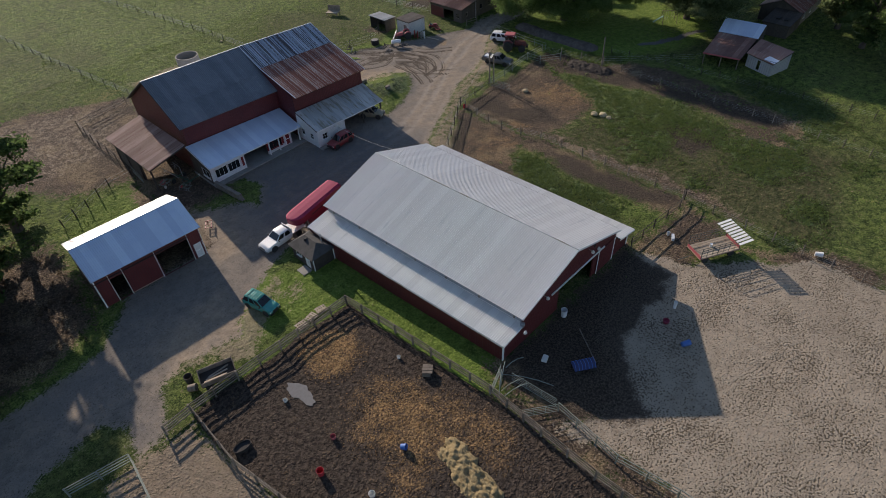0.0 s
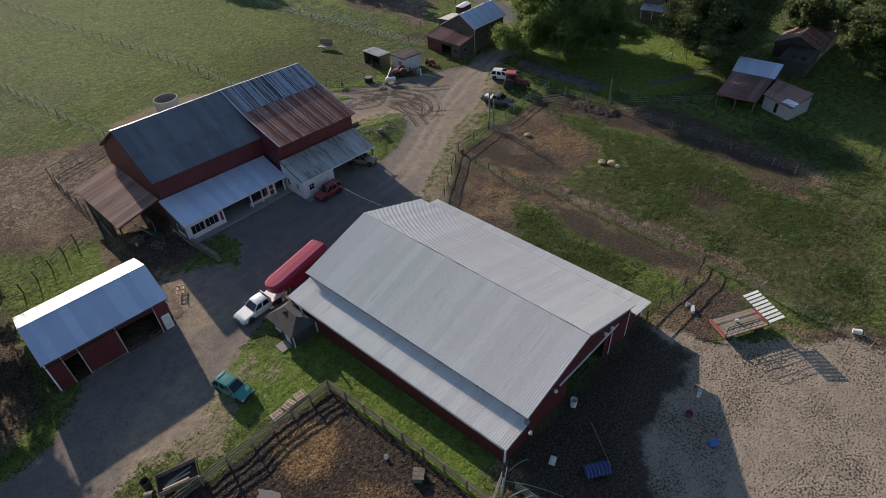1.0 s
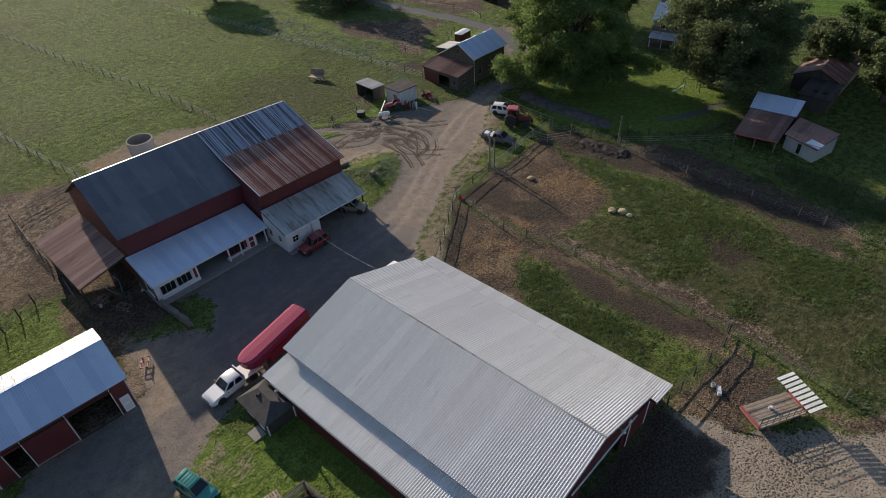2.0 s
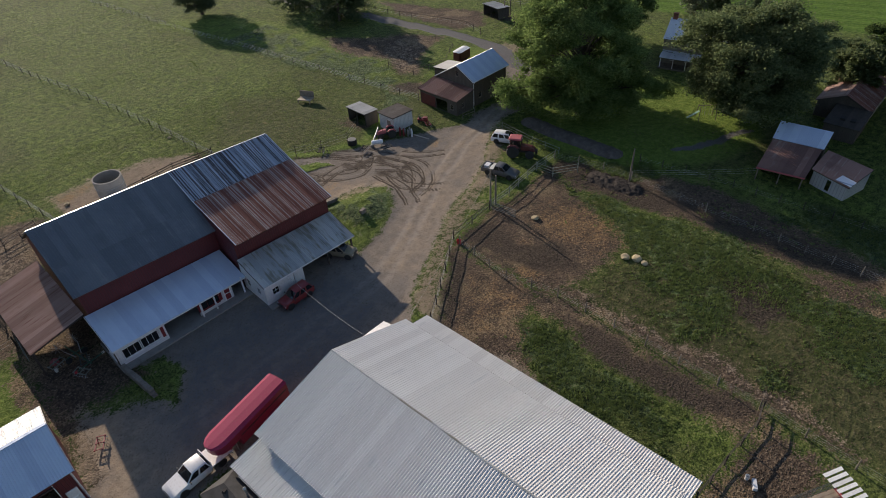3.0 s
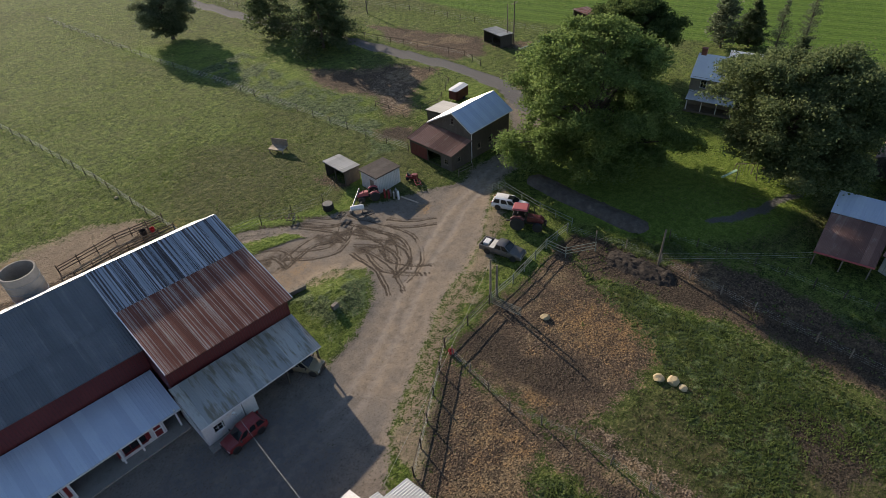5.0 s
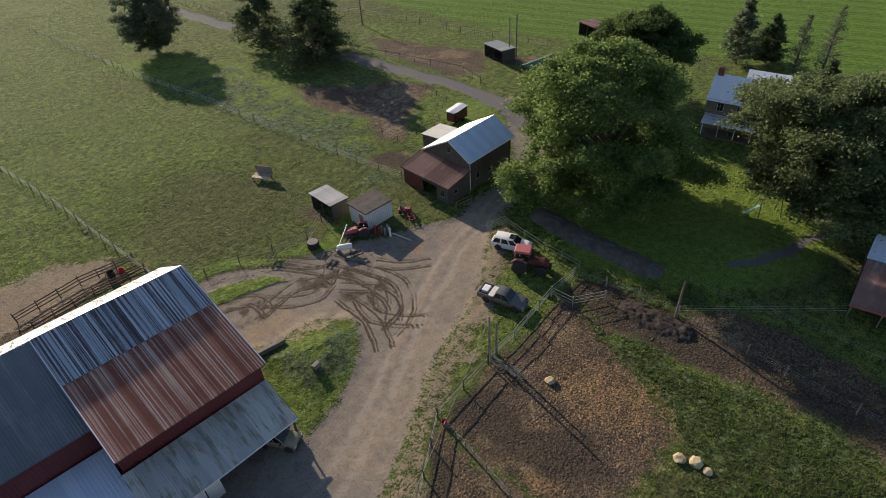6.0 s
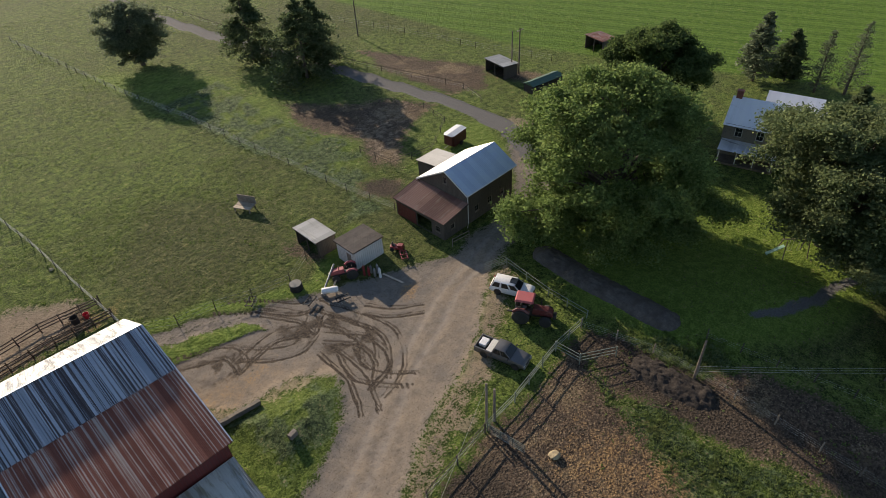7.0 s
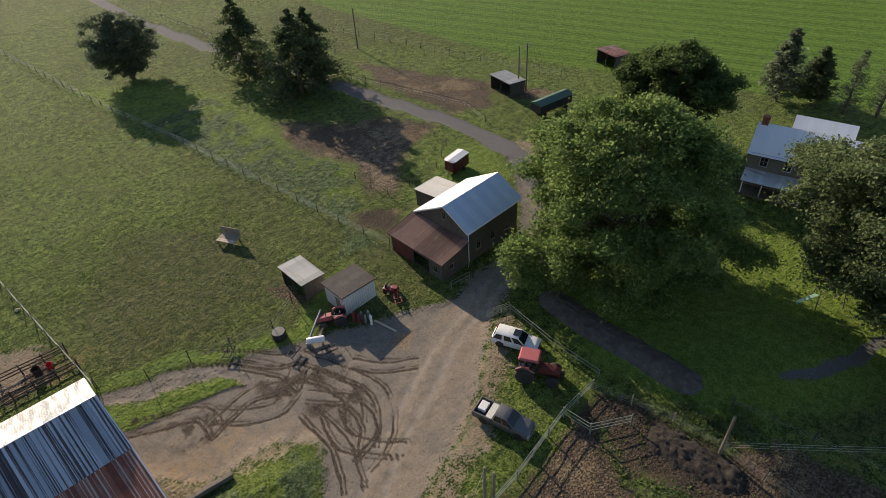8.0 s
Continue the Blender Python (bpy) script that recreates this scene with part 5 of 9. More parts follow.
# ---- machine shed ----
def machine_shed():
    b = thing("machine_shed", "red machine shed with pale metal roof and open front bays", "shed", 12.5, 64.9, 0, -2.6)
    X0, X1, Y0, Y1, YR, EZ, RZ, NZ = -6.3, 6.2, -4.3, 3.85, 0.0, 4.15, 6.1, 4.75
    gable = [(0, EZ), (YR - Y0, RZ - 0.1), (Y1 - Y0, NZ - 0.2)]
    wall("wall_west", b, (X0 + 0.1, Y0), (X0 + 0.1, Y1), gable, RED_Y)
    wall("wall_east", b, (X1 - 0.2, Y0), (X1 - 0.2, Y1), gable, RED_Y)
    wall("wall_north", b, (X1 - 0.2, Y1), (X0 + 0.1, Y1), [(0, NZ - 0.25), (X1 - X0 - 0.3, NZ - 0.25)], RED_X)
    wall("wall_south", b, (X0 + 0.1, Y0 + 0.15), (X1 - 0.2, Y0 + 0.15), [(0, EZ), (12.2, EZ)], RED_X, [(1.5, 3.0, 0, 3.2), (6.9, 10.8, 0, 3.3)])
    # one roof in two tones: blue for the shaded south, white for the sunlit north
    roof(b, (X0 - 0.1, Y0 - 0.15, EZ - 0.05), (X1 + 0.15, Y0 - 0.15, EZ - 0.05), (X0 - 0.1, YR, RZ), (X1 + 0.15, YR, RZ), SKY_TINTED, 0.92, 4, 0.02, label="pale metal roof slope with the blue of shade in its colour")
    roof(b, (X1 + 0.15, Y1 + 0.35, NZ - 0.25), (X0 - 0.1, Y1 + 0.35, NZ - 0.25), (X1 + 0.15, YR, RZ), (X0 - 0.1, YR, RZ), WHITE_ROOF, 0.92, 4, 0.02, label="pale metal roof slope")
    part("ridge_cap", Shape().beam((X0 - 0.1, YR, RZ + 0.05), (X1 + 0.15, YR, RZ + 0.05), 0.3, 0.04), SKY_TINTED, b)
    for x in (X0 - 0.14, X1 + 0.19):
        trim(b, (x, Y0 - 0.15, EZ - 0.13), (x, YR, RZ - 0.08), WHITE_TRIM, 0.05, 0.12, "rake_trim")
        trim(b, (x, YR, RZ - 0.08), (x, Y1 + 0.35, NZ - 0.33), WHITE_TRIM, 0.05, 0.12, "rake_trim")
    for x, w in ((X0 + 0.05, 0.14), (-4.75, 0.06), (-3.2, 0.06), (0.55, 0.06), (4.55, 0.06), (X1 - 0.15, 0.14)):
        part("corner_post", Shape().box(x, Y0 + 0.04, -0.05, w, 0.08, 4.0), WHITE_TRIM, b)
    leaf = part("sliding_door", Shape().box(-1.35, Y0 + 0.02, 0.12, 3.6, 0.07, 3.3), RED_X, b, "red sliding door leaf")
    part("door_edge", Shape().box(-1.35, Y0 - 0.04, 0.12, 3.6, 0.04, 0.06), WOOD_PALE, leaf)
    part("door_track", Shape().box(-0.9, Y0 - 0.02, 3.5, 11.0, 0.1, 0.1), DARK, b)
    door(b, 5.35, Y0 + 0.03, 0.1, 0.9, 2.0, -90, WHITE_WALL, "white door in the end bay")
    for k in range(4):
        part("post", Shape().box(X0 + 1 + k * 3.6, YR, 0, 0.18, 0.18, RZ - 0.3), WOOD_DARK, b)
    return b


machine_shed()


# ---- small dark shed with a hipped shingle roof beside the riding barn ----
def feed_shed():
    b = thing("feed_shed", "small dark shed with a grey shingle roof on the grass", "shed", 26.6, 49.6, 0, 0)
    for a, c, o in (((-1.45, -2.0), (1.45, -2.0), ()), ((1.45, -2.0), (1.45, 2.0), ()), ((1.45, 2.0), (-1.45, 2.0), ()), ((-1.45, 2.0), (-1.45, -2.0), [(0.9, 1.9, 0.9, 1.7), (2.5, 3.4, 0.1, 1.9)])):
        wall("wall", b, a, c, [(0, 2.0), (math.dist(a, c), 2.0)], WOOD_DARK, o, 0.1)
    window(b, -1.45, 0.7, 0.9, 1.0, 0.9, 180, WHITE_TRIM)
    door(b, -1.45, -0.95, 0.1, 0.88, 1.8, 180, WHITE_WALL)
    e = 1.95
    hip = Shape()
    low = [(-1.8, -2.4, e), (1.8, -2.4, e), (1.8, 2.4, e), (-1.8, 2.4, e)]
    hip.verts += low + [(0, -1.1, 2.95), (0, 1.1, 2.95)]
    hip.faces += [(0, 1, 4), (1, 2, 5, 4), (2, 3, 5), (3, 0, 4, 5), (3, 2, 1, 0)]
    part("roof", hip, SHINGLE, b, "dark grey hipped shingle roof")
    part("chimney_pipe", Shape().tube([(0.8, -1.0, 2.2), (0.8, -1.0, 3.5)], 0.09).lathe([(0.16, 3.5), (0.16, 3.56), (0.03, 3.7)], 10, 0.8, -1.0), STEEL, b)
    part("roof_vent", Shape().box(-0.3, 0.5, 2.6, 0.4, 0.4, 0.35, 20, 0.7), DARK, b)
    part("doorstep", Shape().box(-2.2, -0.9, -0.05, 1.2, 1.4, 0.12), CONCRETE, b)
    for x, y in ((-1.45, -2.0), (1.45, -2.0)):
        part("corner_post", Shape().box(x, y - 0.06, 0, 0.12, 0.05, 2.0), WHITE_TRIM, b)
    return b


feed_shed()


# ---- stable with lean-to ----
def stable():
    b = thing("stable", "old timber stable with pale metal roof and a rusty lean-to", "stable")
    X0, X1, YS, YN, YR, EZ, RZ = 94.3, 103.1, 83.25, 91.6, 86.65, 4.85, 6.8
    gable = [(0, EZ), (YR - YS, RZ - 0.15), (YN - YS, EZ - 1.1)]
    wall("wall_west", b, (X0, YS), (X0, YN), gable, BOARD_Y, [(3.3, 4.0, 4.7, 5.7)])
    wall("wall_east", b, (X1, YS), (X1, YN), gable, BOARD_Y)
    wall("wall_south", b, (X0, YS), (X1, YS), [(0, EZ), (X1 - X0, EZ)], BOARD_X, [(1.4, 2.2, 1.2, 2.2), (3.9, 4.7, 1.2, 2.2), (6.4, 7.2, 1.2, 2.2)])
    wall("wall_north", b, (X1, YN), (X0, YN), [(0, EZ - 1.1), (X1 - X0, EZ - 1.1)], BOARD_X)
    for u in (1.8, 4.3, 6.8):
        window(b, X0 + u, YS, 1.2, 0.8, 1.0, -90, WOOD)
    window(b, X0, YS + 3.65, 4.7, 0.7, 1.0, 180, WOOD)
    # south slope coloured bluer for its shade than the sunlit north slope
    roof(b, (X0 - 0.35, YS - 0.45, EZ - 0.1), (X1 + 0.35, YS - 0.45, EZ - 0.1), (X0 - 0.35, YR, RZ), (X1 + 0.35, YR, RZ), SKY_TINTED, 0.92, 4, 0.02, label="pale metal stable roof slope")
    roof(b, (X1 + 0.35, YN + 0.4, EZ - 1.25), (X0 - 0.35, YN + 0.4, EZ - 1.25), (X1 + 0.35, YR, RZ), (X0 - 0.35, YR, RZ), WHITE_ROOF, 0.92, 4, 0.02, label="pale metal stable roof slope")
    for x in (X0 - 0.38, X1 + 0.38):
        trim(b, (x, YS - 0.45, EZ - 0.2), (x, YR, RZ - 0.08), WHITE_TRIM, 0.05, 0.16, "rake_trim")
        trim(b, (x, YR, RZ - 0.08), (x, YN + 0.4, EZ - 1.33), WHITE_TRIM, 0.05, 0.16, "rake_trim")
    part("gutter", Shape().beam((X0 - 0.35, YS - 0.52, EZ - 0.15), (X1 + 0.35, YS - 0.52, EZ - 0.15), 0.12, 0.1), WHITE_TRIM, b)
    part("downpipe", Shape().tube([(X0 + 0.05, YS - 0.5, EZ - 0.2), (X0 + 0.05, YS - 0.15, EZ - 0.6), (X0 + 0.05, YS - 0.15, 0.3), (X0 - 0.6, YS - 0.6, 0.1)], 0.055), WHITE_TRIM, b, "white downpipe")
    # lean-to on the west end
    wall("lean_to_wall", b, (90.1, 83.2), (90.1, 91.9), [(0, 2.6), (8.7, 2.55)], BOARD_Y, [(2.2, 4.9, 0, 1.95), (0.7, 1.5, 0.8, 1.7)], 0.12)
    wall("lean_to_wall", b, (90.1, 83.2), (X0, 83.2), [(0, 2.6), (4.2, 3.3)], BOARD_X, [(1.2, 1.9, 1.0, 1.8)], 0.12)
    wall("lean_to_wall", b, (X0, 91.9), (90.1, 91.9), [(0, 3.2), (4.2, 2.55)], BOARD_X, (), 0.12)
    window(b, 90.1, 84.3, 0.8, 0.8, 0.9, 180, WOOD)
    window(b, 91.55, 83.2, 1.0, 0.7, 0.8, -90, WOOD)
    part("red_door", Shape().box(90.0, 89.95, 0.05, 0.07, 3.4, 1.95), RED_Y, b, "faded red sliding door")
    roof(b, (89.7, 82.85, 2.75), (89.6, 92.0, 2.7), (94.2, 82.85, 3.45), (94.2, 92.2, 3.4), RUST_TILE, 0.9, 3, 0.06, name="lean_to_roof", label="rusty corrugated lean-to roof")
    # low back shed
    wall("back_shed_wall", b, (98.6, 92.2), (98.6, 96.6), [(0, 2.5), (4.4, 2.3)], BOARD_Y)
    wall("back_shed_wall", b, (98.6, 96.6), (102.4, 96.6), [(0, 2.3), (3.8, 2.3)], BOARD_X)
    wall("back_shed_wall", b, (102.4, 96.6), (102.4, 92.2), [(0, 2.3), (4.4, 2.5)], BOARD_Y)
    roof(b, (102.6, 96.9, 2.4), (98.4, 96.9, 2.4), (102.6, 92.0, 3.0), (98.4, 92.0, 3.0), SHELTER_ROOF, 0.8, 5, 0.02, name="back_shed_roof")
    return b


stable()


def run_in_shed(x, y, turn, w, d, hf, hb, label, roof_mat, wall_x, wall_y, group="", closed=False):
    """A field shelter, open to the front unless closed; local y runs from front to back."""
    b = thing("field_shelter" if not closed else "storage_shed", label, "shed", x, y, 0, turn, group)
    wall("wall", b, (-w / 2, -d / 2), (-w / 2, d / 2), [(0, hf), (d, hb)], wall_y, (), 0.1)
    wall("wall", b, (w / 2, -d / 2), (w / 2, d / 2), [(0, hf), (d, hb)], wall_y, (), 0.1)
    wall("wall", b, (-w / 2, d / 2), (w / 2, d / 2), [(0, hb), (w, hb)], wall_x, (), 0.1)
    if closed:
        wall("wall", b, (-w / 2, -d / 2), (w / 2, -d / 2), [(0, hf), (w, hf)], wall_x, [(w * 0.55, w * 0.8, 0, 1.9)], 0.1)
        part("door", Shape().box(w * 0.175, -d / 2 - 0.02, 0.05, w * 0.25, 0.05, 1.85), WOOD, b)
    else:
        for u in (-w / 2, 0, w / 2):
            part("post", Shape().box(u, -d / 2, -0.05, 0.14, 0.14, hf), WOOD_DARK, b)
    roof(b, (-w / 2 - 0.2, -d / 2 - 0.3, hf + 0.08), (w / 2 + 0.2, -d / 2 - 0.3, hf + 0.08), (-w / 2 - 0.2, d / 2 + 0.2, hb + 0.08), (w / 2 + 0.2, d / 2 + 0.2, hb + 0.08), roof_mat, 0.8, 5, 0.018)
    return b


run_in_shed(78.9, 94.6, -90, 4.4, 2.6, 2.4, 2.2, "open wooden field shelter with pale metal roof", SHELTER_ROOF, BOARD_Y, BOARD_X)
run_in_shed(81.3, 88.9, -90, 3.4, 4.2, 2.7, 2.5, "white board storage shed with brown felt roof", SHINGLE_BROWN, WHITE_BOARD_Y, WHITE_BOARD_X, "", True)
run_in_shed(132.9, 110.0, -100, 5.2, 3.2, 2.5, 2.2, "open dark field shelter with pale roof beside the lane", SHELTER_ROOF, BOARD_Y, BOARD_X)
run_in_shed(153.6, 102.0, -105, 4.8, 3.6, 2.6, 2.3, "dark field shelter with striped red roof at the crop field", RUST_ROOF, BOARD_Y, BOARD_X)


# ---- tin-roofed sheds below the walnut tree ----
def tin_sheds():
    b = thing("tin_shed", "patched tin shed with rusty and pale roofs", "shed", 0, 0, 0, 0)
    roof(b, (108.8, 38.7, 3.1), (110.2, 32.2, 2.9), (111.6, 39.0, 4.6), (113.0, 32.3, 4.4), SKY_TINTED, 0.9, 4, 0.03, name="pale_roof", label="pale metal roof slope")
    roof(b, (101.6, 37.8, 2.0), (102.9, 31.9, 1.9), (108.8, 38.6, 3.0), (110.2, 32.4, 2.8), RUST_TILE, 0.8, 5, 0.03, name="rusty_roof", label="dark rusty metal roof slope")
    wall("wall", b, (108.9, 38.3), (110.3, 32.3), [(0, 2.9), (6.1, 2.7)], BOARD_Y)
    wall("wall", b, (108.9, 38.5), (113.5, 39.0), [(0, 3.0), (2.6, 4.4), (4.6, 3.4)], BOARD_X)
    wall("wall", b, (110.3, 32.3), (114.8, 32.8), [(0, 2.9), (2.6, 4.2), (4.5, 3.3)], BOARD_X)
    for x, y in ((101.9, 37.6), (103.1, 32.2), (105.3, 38.0), (102.5, 34.9)):
        part("post", Shape().box(x, y, -0.05, 0.14, 0.14, 2.0), WOOD, b)
    part("fascia", Shape().beam((101.55, 37.8, 1.98), (102.85, 31.9, 1.88), 0.05, 0.22), FADED_RED, b)
    c = thing("tin_lean_to", "pale metal lean-to shed with rusty roof patches", "shed", 0, 0, 0, 0)
    wall("wall", c, (105.4, 31.6), (103.8, 27.0), [(0, 2.2), (4.87, 2.1)], METAL_WALL_Y, [(2.1, 2.7, 0.2, 1.8)], 0.1)
    wall("wall", c, (103.8, 27.0), (108.5, 25.8), [(0, 2.1), (4.85, 2.7)], METAL_WALL_X, (), 0.1)
    wall("wall", c, (105.4, 31.6), (110.2, 31.4), [(0, 2.2), (4.8, 2.9)], METAL_WALL_X, (), 0.1)
    roof(c, (105.2, 31.9, 2.3), (103.5, 26.8, 2.2), (110.2, 31.7, 3.0), (108.7, 25.6, 2.9), RUST_TILE, 0.9, 4, 0.02, upper=RUST_TILE, split=0.35, label="patched rusty and pale metal roof")
    part("pale_sheet", Shape().hexa([(103.7, 26.7, 2.27), (105.0, 26.4, 2.43), (105.6, 28.3, 2.5), (104.3, 28.7, 2.34), (103.7, 26.7, 2.31), (105.0, 26.4, 2.47), (105.6, 28.3, 2.54), (104.3, 28.7, 2.38)]), WHITE_ROOF, c, "loose pale metal sheet")
    return b


tin_sheds()


def farmhouse():
    b = thing("farmhouse", "stone farmhouse with a pale metal roof and a porch under trees", "house", 135.4, 61.6, 0, 13)
    w, d, e, r = 13.0, 7.0, 5.0, 7.5
    ridge = [(0, e), (d / 2, r - 0.15), (d, e)]
    wall("wall_front", b, (-d / 2, w / 2), (-d / 2, -w / 2), [(0, e), (w, e)], STONE_WALL, [(u, u + 1.0, s, s + 1.4) for u in (1.4, 4.2, 7.4, 10.4) for s in (0.8, 3.2)], 0.35)
    wall("wall_back", b, (d / 2, -w / 2), (d / 2, w / 2), [(0, e), (w, e)], STONE_WALL, (), 0.35)
    wall("wall_end", b, (-d / 2, w / 2), (d / 2, w / 2), ridge, STONE_WALL, (), 0.35)
    wall("wall_end", b, (-d / 2, -w / 2), (d / 2, -w / 2), ridge, STONE_WALL, (), 0.35)
    for u in (1.9, 4.7, 7.9, 10.9):
        for s in (0.8, 3.2):
            window(b, -d / 2, w / 2 - u, s, 1.0, 1.4, 180, WHITE_TRIM)
    roof(b, (-d / 2 - 0.4, w / 2 + 0.3, e - 0.2), (-d / 2 - 0.4, -w / 2 - 0.3, e - 0.2), (0, w / 2 + 0.3, r), (0, -w / 2 - 0.3, r), HOUSE_ROOF, 0.6, 2, 0.012, label="pale standing-seam roof slope")
    roof(b, (d / 2 + 0.4, -w / 2 - 0.3, e - 0.2), (d / 2 + 0.4, w / 2 + 0.3, e - 0.2), (0, -w / 2 - 0.3, r), (0, w / 2 + 0.3, r), WHITE_ROOF, 0.6, 2, 0.03, label="pale standing-seam roof slope")
    for y in (w / 2 - 0.5,):
        part("chimney", Shape().box(0, y, r - 1.2, 0.6, 0.8, 2.0).box(0, y, r + 0.8, 0.72, 0.92, 0.15), BRICK_RED, b)
    roof(b, (-d / 2 - 2.6, w / 2, 2.1), (-d / 2 - 2.6, -1.0, 2.1), (-d / 2 - 0.15, w / 2, 2.7), (-d / 2 - 0.15, -1.0, 2.7), WHITE_ROOF, 0.6, 2, 0.02, name="porch_roof")
    part("porch_floor", Shape().box(-d / 2 - 1.4, 2.75, -0.05, 2.5, w / 2 + 1.0, 0.3), WOOD, b)
    for k in range(4):
        part("porch_post", Shape().box(-d / 2 - 2.4, -0.7 + k * (w / 2 + 0.4) / 3, 0.25, 0.14, 0.14, 1.85), WHITE_TRIM, b)
    c = thing("garage", "outbuilding with a bright pale metal roof behind the house", "building", 143.6, 62.6, 0, 13)
    wall("wall", c, (-4, -3.5), (-4, 3.5), [(0, 2.8), (7, 2.8)], WHITE_WALL)
    wall("wall", c, (4, -3.5), (4, 3.5), [(0, 2.8), (7, 2.8)], WHITE_WALL)
    for y in (-3.5, 3.5):
        wall("wall", c, (-4, y), (4, y), [(0, 2.8), (4, 5.4), (8, 2.8)], WHITE_WALL)
    roof(c, (-4.3, 3.8, 2.7), (-4.3, -3.8, 2.7), (0, 3.8, 5.6), (0, -3.8, 5.6), HOUSE_ROOF, 0.6, 2, 0.005)
    roof(c, (4.3, -3.8, 2.7), (4.3, 3.8, 2.7), (0, -3.8, 5.6), (0, 3.8, 5.6), HOUSE_ROOF, 0.6, 2, 0.005)
    return b


farmhouse()


def cottage():
    b = thing("workshop", "low workshop with a patched rusty roof beside the tin sheds", "shed", 132.5, 34.7, 0, 1.5)
    d, w, e, r = 7.2, 12.4, 2.7, 4.4
    for y in (-d / 2, d / 2):
        wall("wall", b, (-w / 2, y), (w / 2, y), [(0, e), (w, e)], STONE_WALL, [(2, 3, 1.0, 2.0), (5.5, 6.5, 1.0, 2.0)] if y < 0 else (), 0.2)
    for x in (-w / 2, w / 2):
        wall("wall", b, (x, -d / 2), (x, d / 2), [(0, e), (d / 2, r - 0.1), (d, e)], BOARD_Y, (), 0.2)
    window(b, -3.7, -d / 2, 1.0, 1.0, 1.0, -90)
    window(b, -0.2, -d / 2, 1.0, 1.0, 1.0, -90)
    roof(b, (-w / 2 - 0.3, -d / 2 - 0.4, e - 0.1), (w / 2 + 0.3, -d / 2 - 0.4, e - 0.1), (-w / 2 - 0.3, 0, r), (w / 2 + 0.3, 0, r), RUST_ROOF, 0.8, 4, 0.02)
    # paler rust stands for sun on this slope; the shaded one is darker
    roof(b, (w / 2 + 0.3, d / 2 + 0.4, e - 0.1), (-w / 2 - 0.3, d / 2 + 0.4, e - 0.1), (w / 2 + 0.3, 0, r), (-w / 2 - 0.3, 0, r), RUST_PALE, 0.8, 4, 0.02, label="rusty roof slope with sunlight paled into its colour")
    # lower flat-roofed annex in front of the gable
    for p, q in (((-12.6, -3.8), (-6.4, -3.8)), ((-12.6, 0.6), (-12.6, -3.8)), ((-6.4, 0.6), (-12.6, 0.6))):
        wall("annex_wall", b, p, q, [(0, 2.3), (math.dist(p, q), 2.3)], BOARD_Y, (), 0.2)
    roof(b, (-12.9, 0.9, 2.35), (-12.9, -4.1, 2.35), (-6.3, 0.9, 2.8), (-6.3, -4.1, 2.8), WOOD_DARK, 0.8, 4, 0.02, name="annex_roof", label="dark low annex roof")
    for y in (-2.6, -1.2):
        part("roof_hatch", Shape().box(-10.6, y, 2.4, 0.9, 0.7, 0.35), DARK, b)
    return b


cottage()


# ---- trees ----
def leaf_mesh(name, centres, size, material, rng, flat=0.5, long=1.5):
    """Many small folded leaf sprays, one mesh."""
    n = len(centres)
    d = rng.normal(size=(n, 3))
    d[:, 2] *= flat
    d /= np.linalg.norm(d, axis=1)[:, None]
    e = np.cross(d, rng.normal(size=(n, 3)))
    e /= np.linalg.norm(e, axis=1)[:, None]
    up = np.cross(d, e)
    s = (size * rng.uniform(0.6, 1.35, n))[:, None]
    a, c = centres - d * s * long * 0.5, centres + d * s * long * 0.5
    b, f = centres + e * s * 0.5 + up * s * 0.18, centres - e * s * 0.5 + up * s * 0.18
    verts = np.stack([a, b, c, f], 1).reshape(-1, 3)
    base = np.arange(n)[:, None] * 4
    faces = np.concatenate([base + [0, 1, 2], base + [0, 2, 3]], 1).reshape(-1, 3)
    mesh = bpy.data.meshes.new(name)
    mesh.vertices.add(len(verts))
    mesh.vertices.foreach_set("co", verts.astype(np.float32).ravel())
    mesh.loops.add(faces.size)
    mesh.loops.foreach_set("vertex_index", faces.astype(np.int32).ravel())
    mesh.polygons.add(len(faces))
    mesh.polygons.foreach_set("loop_start", np.arange(0, faces.size, 3, dtype=np.int32))
    mesh.update()
    mesh.materials.append(material)
    return mesh


